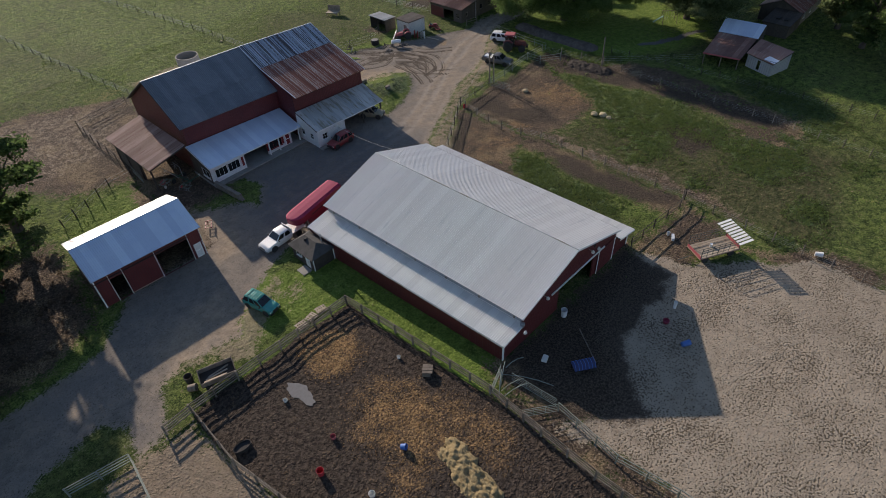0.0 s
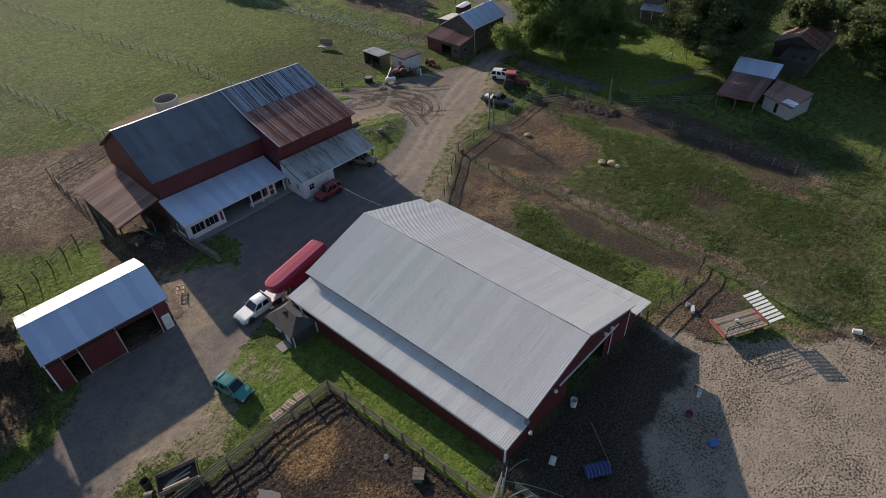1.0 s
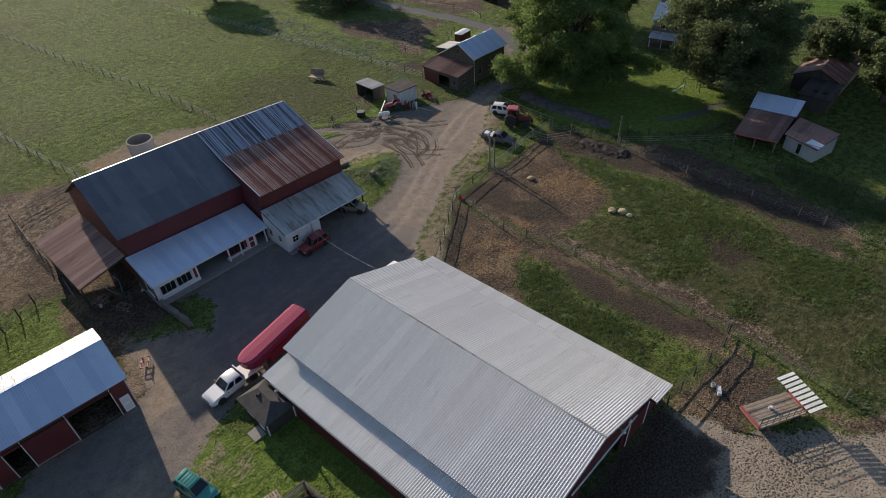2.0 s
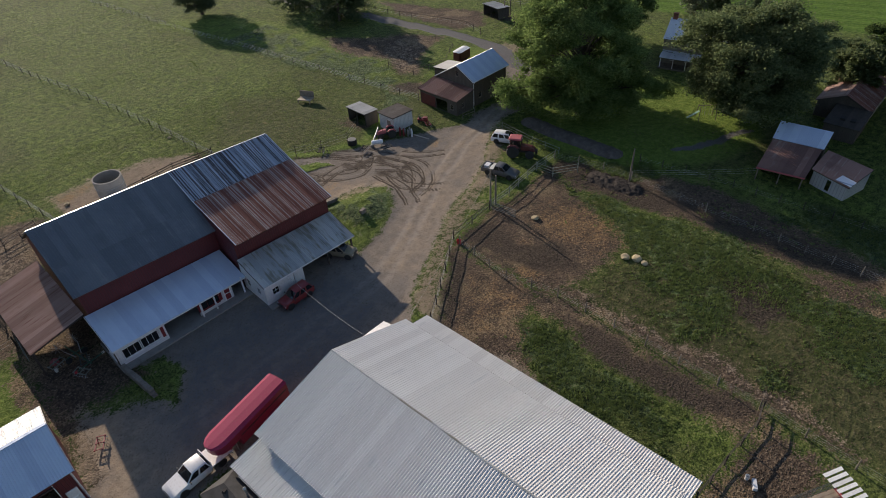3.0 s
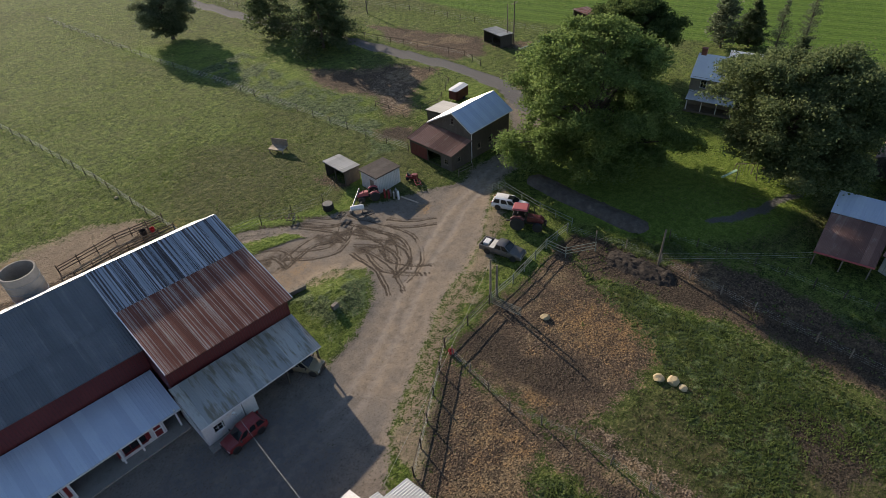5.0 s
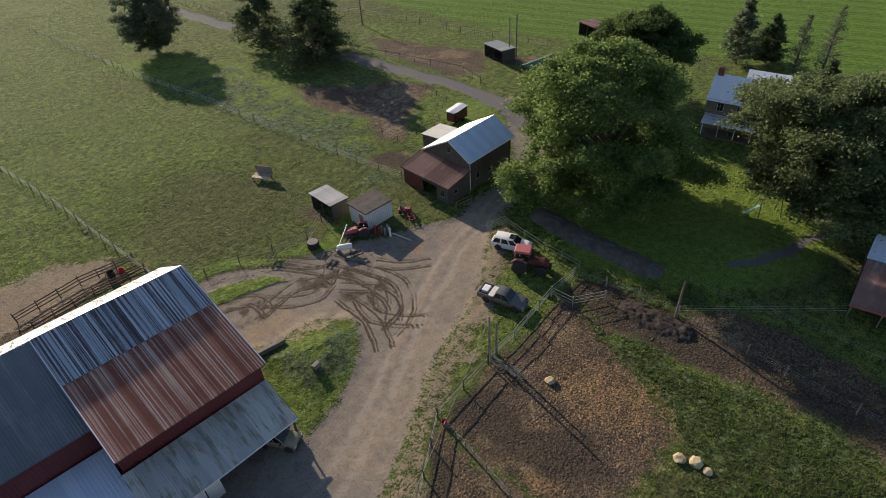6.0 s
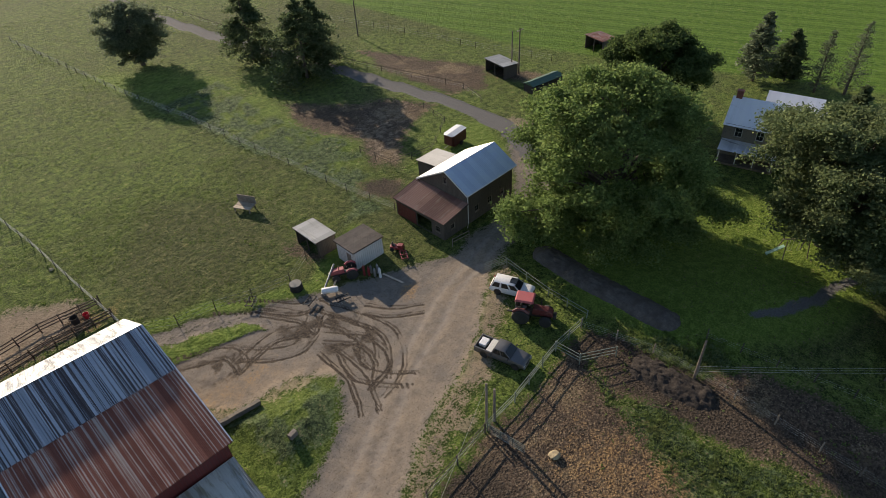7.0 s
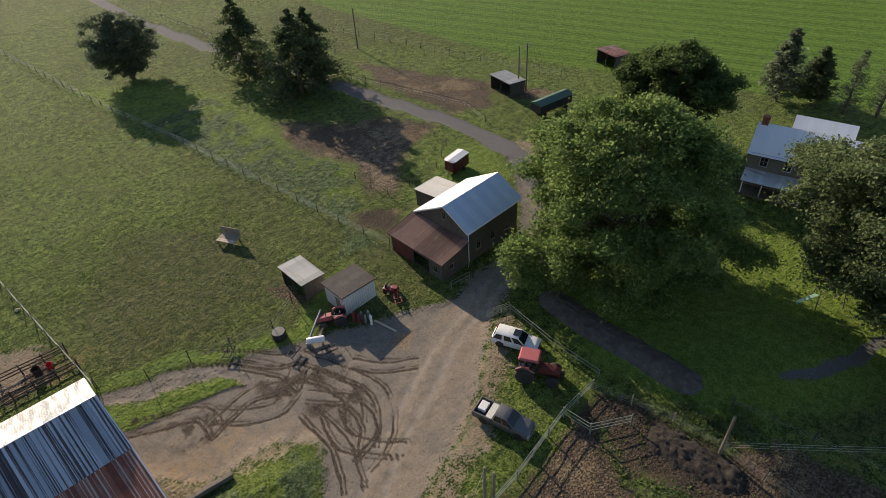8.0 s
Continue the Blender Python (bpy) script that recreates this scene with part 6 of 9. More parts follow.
def broadleaf(label, x, y, height, radius, low, material, leaves, seed, leaf=0.34, squash=1.0, lobes=44, name="tree", group="", low_lobes=(), shift=(0, 0)):
    """Trunk, limbs and a crown of leaf sprays gathered in uneven lobes."""
    rng = np.random.RandomState(seed)
    t = thing(name, label, "tree", x, y, 0, 0, group)
    trunk, top = Shape(), height * 0.62
    lean = rng.uniform(-0.5, 0.5, 2)
    bend = [(lean[0] * f * f * 2 + 0.1 * math.sin(5 * f), lean[1] * f * f * 2, top * f - 0.2) for f in np.linspace(0, 1, 7)]
    r0 = height * 0.028
    trunk.tube(bend, [r0 * 1.5, r0 * 1.05, r0 * 0.9, r0 * 0.75, r0 * 0.55, r0 * 0.35, r0 * 0.18], 10)
    centres, sizes = [], []
    mid, half = (low + height) / 2, (height - low) / 2
    for k in range(lobes):
        a, v = k * 2.39996 + rng.uniform(-0.35, 0.35), 1 - 2 * (k + 0.5) / lobes
        uneven = 1 + 0.32 * math.sin(2 * a + seed) * math.cos(3 * v + seed) + 0.12 * math.sin(5 * a + 2 * seed)
        ring_r = math.sqrt(max(0.0, 1 - v * v)) * rng.uniform(0.55, 1.0) * uneven
        size = radius * rng.uniform(0.11, 0.34) * (1 - 0.2 * abs(v)) * min(1.0, (70 / lobes) ** 0.4)
        p = np.array([shift[0] + math.cos(a) * ring_r * (radius - size * 0.5), shift[1] + math.sin(a) * ring_r * (radius - size * 0.5) * squash, mid + v * (half - size * 0.6) * (0.85 + 0.15 * uneven) + rng.uniform(-0.6, 0.6)])
        centres.append(p)
        sizes.append(size)
    for dx, dy, dz, size in low_lobes:
        centres.append(np.array([dx, dy, dz]))
        sizes.append(size)
    lobes = len(centres)
    part("trunk", trunk, BARK, t, "", None, True)
    for k in range(0, lobes, 2):
        p = centres[k]
        f = min(0.9, max(0.3, (p[2] * 0.62) / top))
        s = Vector((lean[0] * f * f * 2, lean[1] * f * f * 2, top * f - 0.2))
        q = Vector(p)
        part("limb", Shape().tube([s, s.lerp(q, 0.45) + Vector((0, 0, 0.06 * height * rng.uniform(0, 1))), q], [r0 * 0.38, r0 * 0.22, r0 * 0.06], 6), BARK, t, "", None, True)
    # twigs on the lobes, leaf sprays round the twigs
    per = 16
    lobe = np.repeat(np.arange(lobes), per)
    dirs = rng.normal(size=(lobes * per, 3))
    dirs /= np.linalg.norm(dirs, axis=1)[:, None]
    dirs[:, 2] = np.where(dirs[:, 2] < -0.25, -dirs[:, 2] * 0.6, dirs[:, 2])
    reach = np.array(sizes)[lobe] * rng.uniform(0.35, 1.25, lobes * per)
    twigs = np.array(centres)[lobe] + dirs * reach[:, None] * np.array([1, 1, 0.75])
    weights = np.array(sizes)[lobe] ** 2 * rng.uniform(0.3, 1.5, lobes * per)
    pick = rng.choice(lobes * per, leaves, p=weights / weights.sum())
    spread = (0.16 + 0.20 * np.array(sizes)[lobe[pick]])[:, None]
    pts = twigs[pick] + rng.normal(size=(leaves, 3)) * spread * np.array([1, 1, 0.55])
    pts[:, 2] -= 0.10 * np.hypot(pts[:, 0] - twigs[pick, 0], pts[:, 1] - twigs[pick, 1])
    pts[:, 2] = np.maximum(pts[:, 2], 0.3)
    part("crown", leaf_mesh("crown", pts, leaf, material, rng), material, t)
    return t


def conifer(label, x, y, height, radius, material, seed, tiers=26, low=1.5, per=120, name="conifer", group="", droop=0.25, leaf=0.4):
    rng = np.random.RandomState(seed)
    t = thing(name, label, "tree", x, y, 0, 0, group)
    part("trunk", Shape().tube([(0, 0, -0.2), (0.05, 0, height * 0.5), (0, 0.05, height)], [height * 0.022, height * 0.014, 0.03], 8), BARK, t, "", None, True)
    pts, bough = [], Shape()
    for k in range(tiers):
        f = k / (tiers - 1)
        z = low + (height - low) * f ** 0.95
        reach = radius * (1 - f) ** 0.85 * (0.75 + 0.25 * min(1, f * 6)) + 0.25
        for j in range(7 if f < 0.8 else 5):
            a = rng.uniform(0, 2 * math.pi)
            r = reach * rng.uniform(0.55, 1.15)
            end = (math.cos(a) * r, math.sin(a) * r, z - droop * r + rng.uniform(-0.3, 0.3))
            if j % 2 == 0:
                bough.tube([(0, 0, z), end], [0.05, 0.015], 4)
            s = rng.uniform(0.15, 1.0, per // 7 + 6) ** 0.7
            spread = 0.11 * r * s + 0.14
            p = np.stack([s * end[0], s * end[1], z + s * (end[2] - z)], 1) + rng.normal(size=(len(s), 3)) * spread[:, None] * [1, 1, 0.45]
            pts.append(p)
    tagged(part("bough_work", bough, BARK, t), kind="stuff")
    part("crown", leaf_mesh("crown", np.concatenate(pts), leaf, material, rng, 0.5, 1.9), material, t)
    return t


broadleaf("huge spreading green ash tree beside the gravel road", 103.8, 67.8, 20.2, 10.8, 2.6, LEAF_ASH, 215000, 3, 0.22, 1.05, 150, shift=(0.6, 2.4), low_lobes=((2, -7, 3.5, 2.4), (5, -3, 3, 2.5), (7, 2, 3, 2.5), (1, -3.5, 3.4, 2.2), (0, 3, 4, 2.4), (4, 6, 3.5, 2.5), (9, -1, 4, 2.4), (-1.5, -5.5, 5, 2.0), (3, 1, 3, 2.5), (-10.2, 6.6, 4.2, 1.7), (-9.6, 8.2, 5.4, 2.0), (5.8, -5.2, 5.2, 2.2), (7.4, -4.0, 6.2, 2.0), (3.8, -6.6, 6.6, 1.8), (7.8, -7.4, 4.2, 2.2), (8.6, -9.0, 3.4, 1.9), (6.4, -8.8, 5.0, 2.0), (-9.2, 6.2, 3.2, 1.8), (-7.0, 9.5, 3.6, 2.0), (-3.5, 8.5, 3.2, 2.4), (-5.0, 5.0, 3.0, 2.4), (-2.5, 2.0, 3.0, 2.4), *((0.5 + 7.2 * math.cos(0.7 * k), 1.0 + 7.2 * math.sin(0.7 * k), 3.0 + 0.4 * (k % 3), 2.3) for k in range(9)), *((0.5 + 4.0 * math.cos(1.3 * k), 1.0 + 4.0 * math.sin(1.3 * k), 2.8, 2.2) for k in range(5))))
broadleaf("broad olive-green walnut tree over the lawn", 118.5, 49.0, 17.0, 11.2, 0.8, LEAF_BROWN, 180000, 4, 0.23, 1.0, 120, shift=(1.2, -1.8), low_lobes=((-1.5, 5.5, 13.5, 2.3), (1.0, 7.0, 12.5, 2.5), (3.5, 8.5, 11.5, 2.5), (5.5, 9.0, 10.5, 2.3)))
broadleaf("dark green maple tree behind the ash", 133.4, 80.0, 14.8, 7.2, 1.4, LEAF_MAPLE, 75000, 5, 0.26, 1.0, 80)
broadleaf("dark green tree beside the house", 121.5, 84.0, 9.0, 4.5, 1.0, LEAF_MAPLE, 14000, 6, 0.28, 1.0, 26)
broadleaf("silvery green field tree with a forked trunk", 90.8, 170.8, 12.4, 6.4, 0.6, LEAF_SILVER, 36000, 7, 0.27, 1.0, 90)
conifer("tall dark spruce beside the lane", 106.9, 154.5, 13.8, 8.0, NEEDLE, 8, 17, 1.8, 620, leaf=0.3)
conifer("tall dark spruce beside the lane", 108.6, 138.0, 14.6, 8.6, NEEDLE, 9, 18, 1.6, 680, leaf=0.3)
conifer("tall dark spruce beside the lane", 113.6, 141.0, 13.2, 7.4, NEEDLE, 10, 17, 1.6, 620, leaf=0.3)
conifer("ragged grey-green juniper at the crop field", 157.1, 73.5, 11.5, 3.4, LEAF_SILVER, 12, 20, 1.0, 300, droop=-0.3, leaf=0.28)
conifer("dark round evergreen at the crop field", 160.5, 69.5, 8.5, 3.4, NEEDLE, 13, 18, 0.6, 420, droop=-0.1, leaf=0.3)
conifer("half-bare grey-brown tree at the crop field", 158.9, 64.0, 10.0, 2.6, LEAF_SILVER, 14, 22, 0.8, 60, droop=-0.4, leaf=0.15)
conifer("half-bare grey-brown tree at the crop field", 161.0, 60.0, 11.5, 2.8, LEAF_SILVER, 15, 24, 0.8, 60, droop=-0.4, leaf=0.15)
conifer("dark cedar beside the house", 129.8, 52.5, 14.5, 3.9, NEEDLE, 16, 24, 0.8, 600, droop=0.15, leaf=0.3)
for k, (x, y, h, r, mat) in enumerate(((124, 19, 14, 6.5, LEAF_DARK), (130, 25, 13, 6.0, LEAF_BROWN), (119, 12, 12, 5.5, LEAF_ASH), (137, 20, 15, 7, LEAF_DARK), (135, 36, 10, 4.5, LEAF_BROWN), (146, 33, 12, 5.5, LEAF_DARK), (112, 3, 12, 5.5, LEAF_DARK))):
    broadleaf("dark leafy tree behind the workshop", x, y, h, r, 1.2, mat, 17000, 30 + k, 0.32, 1.0, 30, group="trees behind the workshop")
for k, (x, y, h, r) in enumerate(((4.2, 84.0, 18.5, 6.0), (-3.5, 81.5, 15.5, 6.0), (-10, 76, 15, 6.0), (-17, 70, 15, 6.5), (-9, 90, 12, 5.5), (-20, 80, 14, 7), (-14, 62, 11, 4.5), (-6.5, 68, 11, 4.2), (-1.5, 75.5, 15, 4.6), (-12, 66, 13, 5), (-8.5, 59.5, 12, 4.6), (-4.5, 69.5, 13, 4.4), (-13, 54, 11, 4.5), (-2.5, 79, 14, 4.5))):
    broadleaf("dark leafy tree at the edge of the farm drive", x, y, h, r, 0.8, LEAF_DARK, 15000, 50 + k, 0.32, 1.0, 30, group="trees along the drive")


# ---- fences ----
def fence(name, label, points, spacing, post, rails, post_mat, rail_mat, wires=(), wire_mat=None, wire_r=0.008, group="", category="fence"):
    """Posts along a line with rails or wires. post: (height, width, round?); rails: heights and (width, height) of a bar."""
    ax, ay = points[0]
    f = thing(name, label, category, ax, ay, 0, 0, group)
    h, w, is_round = post
    shape = Shape().tube([(0, 0, -0.2), (0, 0, h)], [w / 2, w * 0.46], 8) if is_round else Shape().box(0, 0, -0.2, w, w, h + 0.2)
    post_mesh = shape.mesh("post", post_mat, is_round)
    heights, bar = rails
    bar_mesh = Shape().box(0.5, 0, -bar[1] / 2, 1.0, bar[0], bar[1]).mesh("rail", rail_mat) if heights else None
    rng, spots = random.Random(int(ax * 31 + ay * 17)), []
    for (x0, y0), (x1, y1) in zip(points, points[1:]):
        n = max(1, round(math.hypot(x1 - x0, y1 - y0) / spacing))
        spots += [(x0 + (x1 - x0) * k / n - ax, y0 + (y1 - y0) * k / n - ay) for k in range(n)]
    spots.append((points[-1][0] - ax, points[-1][1] - ay))
    for x, y in spots:
        part("post", post_mesh, post_mat, f, "", pose(x, y, rng.uniform(-0.08, 0.04), rng.uniform(-2.5, 2.5), rng.uniform(-2.5, 2.5), rng.uniform(0, 90) if is_round else math.degrees(math.atan2(points[1][1] - ay, points[1][0] - ax))))
    for (x0, y0), (x1, y1) in zip(spots, spots[1:]):
        d, turn = math.hypot(x1 - x0, y1 - y0), math.atan2(y1 - y0, x1 - x0)
        for z in heights:
            sag = rng.uniform(-0.04, 0.04)
            m = Matrix.Translation((x0 - math.sin(turn) * w * 0.5, y0 + math.cos(turn) * w * 0.5, z + sag)) @ Matrix.Rotation(turn, 4, "Z") @ Matrix.Rotation(rng.uniform(-0.012, 0.012), 4, "Y") @ Matrix.Diagonal((d + 0.06, 1, 1, 1))
            part("rail", bar_mesh, rail_mat, f, "", m)
    for z in wires:
        part("wire", Shape().tube([(x, y, z + 0.01 * rng.uniform(-1, 1)) for x, y in spots], wire_r, 4), wire_mat or WIRE, f)
    return f


def gate(x0, y0, x1, y1, material, label, bars=5, h=1.25, z0=0.2):
    """A tubular field gate."""
    g = thing("field_gate", label, "gate", x0, y0, 0, math.degrees(math.atan2(y1 - y0, x1 - x0)))
    w = math.hypot(x1 - x0, y1 - y0)
    part("gate_frame", Shape().tube([(0, 0, z0), (w, 0, z0), (w, 0, h), (0, 0, h), (0, 0, z0)], 0.03, 6), material, g)
    for k in range(1, bars - 1):
        z = z0 + (h - z0) * k / (bars - 1)
        part("bar", Shape().tube([(0, 0, z), (w, 0, z)], 0.022, 6), material, g)
    for f in (0.33, 0.67):
        part("upright", Shape().box(w * f, 0, z0, 0.05, 0.03, h - z0), material, g)
    return g


BOARD = ((0.35, 0.75, 1.15), (0.04, 0.14))
WIRES = (0.3, 0.55, 0.8, 1.05, 1.25)
# pen of the bedding yard
fence("pen_fence", "weathered board fence round the horse pen", [(5.5, 41.0), (15.6, 40.9), (24.2, 40.7)], 2.4, (1.4, 0.15, False), ((0.3, 0.62, 0.94, 1.26), (0.04, 0.14)), WOOD, WOOD, group="pen fences")
fence("pen_fence", "weathered board fence round the horse pen", [(24.2, 40.7), (24.9, 33.6), (25.7, 21.4)], 2.4, (1.4, 0.15, False), ((0.3, 0.62, 0.94, 1.26), (0.04, 0.14)), WOOD, WOOD, group="pen fences")
fence("pen_fence", "weathered board fence round the horse pen", [(25.7, 21.4), (25.3, 15.2), (25.0, 9.5), (25.2, 2), (25.4, -8)], 2.4, (1.4, 0.15, False), ((0.3, 0.62, 0.94, 1.26), (0.04, 0.14)), WOOD, WOOD, group="pen fences")
fence("pen_fence", "weathered board fence round the horse pen", [(5.5, 41.0), (5.3, 33.2), (6.2, 27.7), (7.8, 17), (9, 4)], 2.4, (1.4, 0.15, False), ((0.3, 0.62, 0.94, 1.26), (0.04, 0.14)), WOOD, WOOD, group="pen fences")
fence("yard_fence", "dark pipe fence between pen and sand yard", [(28.4, 15.6), (27.4, 9), (28.1, 3.7), (28.6, -10)], 2.6, (1.4, 0.12, True), ((0.4, 0.8, 1.25), (0.06, 0.08)), PIPE, PIPE)
fence("drive_fence", "weathered board fence beside the drive", [(5.5, 41.0), (2.7, 40.8)], 2.8, (1.4, 0.15, False), ((0.3, 0.62, 0.94, 1.26), (0.04, 0.14)), WOOD, WOOD)
fence("drive_fence", "pale pipe fence beside the drive", [(-5.8, 41.4), (-0.7, 40.4), (-1.6, 33), (-2.4, 24)], 2.6, (1.35, 0.13, False), ((0.3, 0.62, 0.94, 1.26), (0.05, 0.1)), PIPE, PIPE)
gate(25.8, 21.3, 28.2, 22.2, PIPE, "pale tubular gate between pen and barn")
gate(28.2, 20.8, 28.6, 16.0, PIPE, "pale tubular gate beside the sand yard")
gate(25.6, 17.6, 28.2, 15.6, PIPE, "pale tubular gate beside the sand yard")
# paddocks east of the riding barn
fence("paddock_fence", "wooden post and wire fence along the gravel road", [(52.6, 52.6), (57.2, 55.6), (64.8, 60.6), (72.7, 61.3)], 3.2, (1.5, 0.16, True), ((0.5, 1.2), (0.05, 0.08)), WOOD_DARK, WOOD_DARK, (0.3, 0.75, 1.0))
fence("paddock_fence", "wooden post and wire fence across the paddock", [(64.6, 59.4), (63.2, 50.8), (64.8, 44.6), (64.6, 30.0), (64.6, 22), (63.8, 13.7), (63.4, 7), (63.2, -12)], 3.4, (1.45, 0.15, True), ((), (0.06, 0.1)), WOOD, WOOD, WIRES[:4], WIRE, 0.006)
fence("paddock_fence", "pale pipe fence at the paddock corner", [(73.0, 61.3), (77.0, 61.4), (84.6, 62.3), (88.9, 62.2)], 2.8, (1.5, 0.13, True), ((0.45, 0.85, 1.3), (0.05, 0.06)), PIPE, PIPE)
fence("paddock_fence", "pale pipe fence inside the paddock corner", [(84.6, 62.3), (84.8, 59.6), (88.0, 57.5)], 2.6, (1.5, 0.13, True), ((0.45, 0.85, 1.3), (0.05, 0.06)), PIPE, PIPE)
fence("paddock_fence", "wooden post and wire fence below the lawn", [(88.9, 62.2), (90.8, 55), (91.0, 50.6), (90.3, 39.3), (90.0, 29.9), (89.6, 17.7), (88.6, 4), (88, -14)], 3.4, (1.4, 0.14, True), ((), (0.05, 0.08)), WOOD, WOOD, WIRES[:4], WIRE, 0.006)
fence("paddock_fence", "wire fence in the shade of the trees", [(96.0, 52), (98.0, 39), (98.4, 30), (100, 10)], 3.6, (1.35, 0.12, True), ((), (0.05, 0.08)), WOOD_DARK, WOOD_DARK, WIRES[:3], WIRE, 0.005)
fence("paddock_fence", "wooden fence from barn to paddock", [(52.3, 22.2), (57, 21.9), (62.5, 21.4), (64.6, 21.8)], 2.7, (1.4, 0.14, True), ((0.5, 1.2), (0.05, 0.09)), WOOD_DARK, WOOD_DARK)
fence("road_fence", "low pipe fence between road and lawn", [(91.5, 74.4), (90.6, 67.7), (90.5, 62.6)], 3.0, (1.15, 0.12, True), ((0.5, 1.0), (0.05, 0.06)), PIPE, PIPE)
gate(91.6, 74.6, 89.0, 75.6, PIPE, "pale tubular gate standing open by the road")
gate(72.9, 61.0, 73.4, 57.4, PIPE, "pale tubular gate hanging open at the paddock")
# pasture fences
fence("pasture_fence", "post and pale tape fence across the pasture", [(76.8, 209), (81.9, 158.4), (84.6, 141.2), (87.2, 117.7), (88.9, 101.3), (90.2, 92.6)], 4.0, (1.4, 0.11, True), ((), (0.05, 0.08)), WOOD_DARK, WOOD_DARK, (0.4, 0.7, 1.0, 1.25), WIRE, 0.016)
fence("pasture_fence", "post and pale tape fence across the pasture", [(43.7, 197), (48, 165), (51, 146.6), (54.0, 123), (54.8, 112.5), (56.0, 97.6)], 3.6, (1.4, 0.12, True), ((), (0.05, 0.08)), WOOD_DARK, WOOD_DARK, (0.4, 0.7, 1.0, 1.25), WIRE, 0.016)
fence("pasture_fence", "post and pale tape fence across the pasture", [(16, 220), (24.9, 156.8), (28.4, 127.7), (31.2, 109.0), (32.5, 100)], 3.6, (1.4, 0.12, True), ((), (0.05, 0.08)), WOOD_DARK, WOOD_DARK, (0.4, 0.7, 1.0, 1.25), WIRE, 0.016)
fence("corral_fence", "dark board corral fence behind the barn", [(42.0, 104.6), (49.4, 105.5), (55.7, 104.8)], 2.4, (1.5, 0.15, True), ((0.35, 0.75, 1.15), (0.05, 0.12)), WOOD_DARK, WOOD_DARK)
fence("corral_fence", "dark board corral fence behind the barn", [(43.0, 101.6), (49.8, 102.2), (55.9, 101.6)], 2.4, (1.5, 0.15, True), ((0.35, 0.75, 1.15), (0.05, 0.12)), WOOD_DARK, WOOD_DARK)
fence("corral_fence", "weathered rail corral fence beside the barn", [(29.5, 106.4), (20.5, 104.3), (20.2, 95.5)], 2.6, (1.4, 0.13, True), ((0.4, 0.8, 1.25), (0.05, 0.09)), WOOD_DARK, WOOD)
fence("corral_fence", "dark board fence beside the barn", [(20.2, 95.5), (20.4, 90)], 2.6, (1.4, 0.14, True), ((0.35, 0.75, 1.15), (0.05, 0.1)), WOOD_DARK, WOOD_DARK)
fence("corral_fence", "wooden post fence beside the grass patch", [(20.0, 84.6), (16.6, 84.2), (12.5, 81.5), (8.5, 79.5)], 2.4, (1.5, 0.15, True), ((), (0.05, 0.08)), WOOD_DARK, WOOD_DARK, (0.6, 1.1), WIRE, 0.012)
gate(20.4, 84.4, 20.2, 80.8, PIPE, "pale tubular gate leaning beside the lean-to")
fence("shed_fence", "tall thin posts with wire along the pasture edge", [(56.2, 97.4), (60.2, 94.6), (64.2, 93.8), (68.0, 92.2), (72.4, 91.0), (76.2, 93.2)], 4.2, (1.9, 0.1, True), ((), (0.05, 0.08)), WOOD_DARK, WOOD_DARK, (0.5, 1.0, 1.5), WIRE, 0.01)
fence("lane_fence", "low pipe rails beside the lane", [(97, 108), (97.5, 101.5), (104, 99.5), (112, 104.5), (113.5, 111)], 3.4, (1.2, 0.1, True), ((0.6, 1.1), (0.04, 0.05)), WOOD_DARK, WOOD_DARK)
fence("lane_fence", "post and rail fence along the far side of the lane", [(121.5, 105.0), (123.5, 111), (121, 122), (118.6, 132), (113.5, 160), (110.6, 200)], 3.6, (1.3, 0.11, True), ((1.1,), (0.04, 0.06)), WOOD_DARK, WOOD_DARK, (0.4, 0.75))
fence("far_fence", "wire fence along the crop field", [(131, 160), (136, 140), (139, 122), (143, 106)], 4.0, (1.3, 0.11, True), ((), (0.04, 0.06)), WOOD_DARK, WOOD_DARK, (0.4, 0.8, 1.2))
fence("stable_fence", "short pale rail fence at the stable corner", [(89.8, 81.6), (92.4, 81.2)], 2.6, (1.2, 0.12, True), ((0.6, 1.1), (0.05, 0.08)), WOOD, WOOD)


def utility_pole(x, y, h, label, arm=False, lean=(0, 0)):
    p = thing("utility_pole", label, "pole", x, y, 0)
    part("pole", Shape().tube([(0, 0, -0.3), (lean[0] * h, lean[1] * h, h)], [0.15, 0.1], 10), WOOD, p, "", None, True)
    if arm:
        part("crossarm", Shape().box(lean[0] * h, lean[1] * h, h - 0.5, 1.8, 0.1, 0.12), WOOD, p)
        for u in (-0.8, 0, 0.8):
            part("insulator", Shape().lathe([(0.04, h - 0.38), (0.06, h - 0.3), (0.03, h - 0.22)], 8, u + lean[0] * h, lean[1] * h), PALE_PLASTIC, p)
    return p


utility_pole(73.6, 61.9, 5.6, "weathered wooden utility pole at the paddock corner")
utility_pole(74.2, 61.5, 4.6, "shorter wooden pole beside the utility pole")
utility_pole(90.6, 50.6, 5.2, "weathered wooden utility pole below the lawn")
utility_pole(134.6, 107.3, 8.5, "tall wooden utility pole by the lane shelter", True)
utility_pole(133.6, 108.2, 8.0, "tall wooden utility pole by the lane shelter")
utility_pole(128.7, 147.1, 8.0, "tall wooden utility pole across the lane")


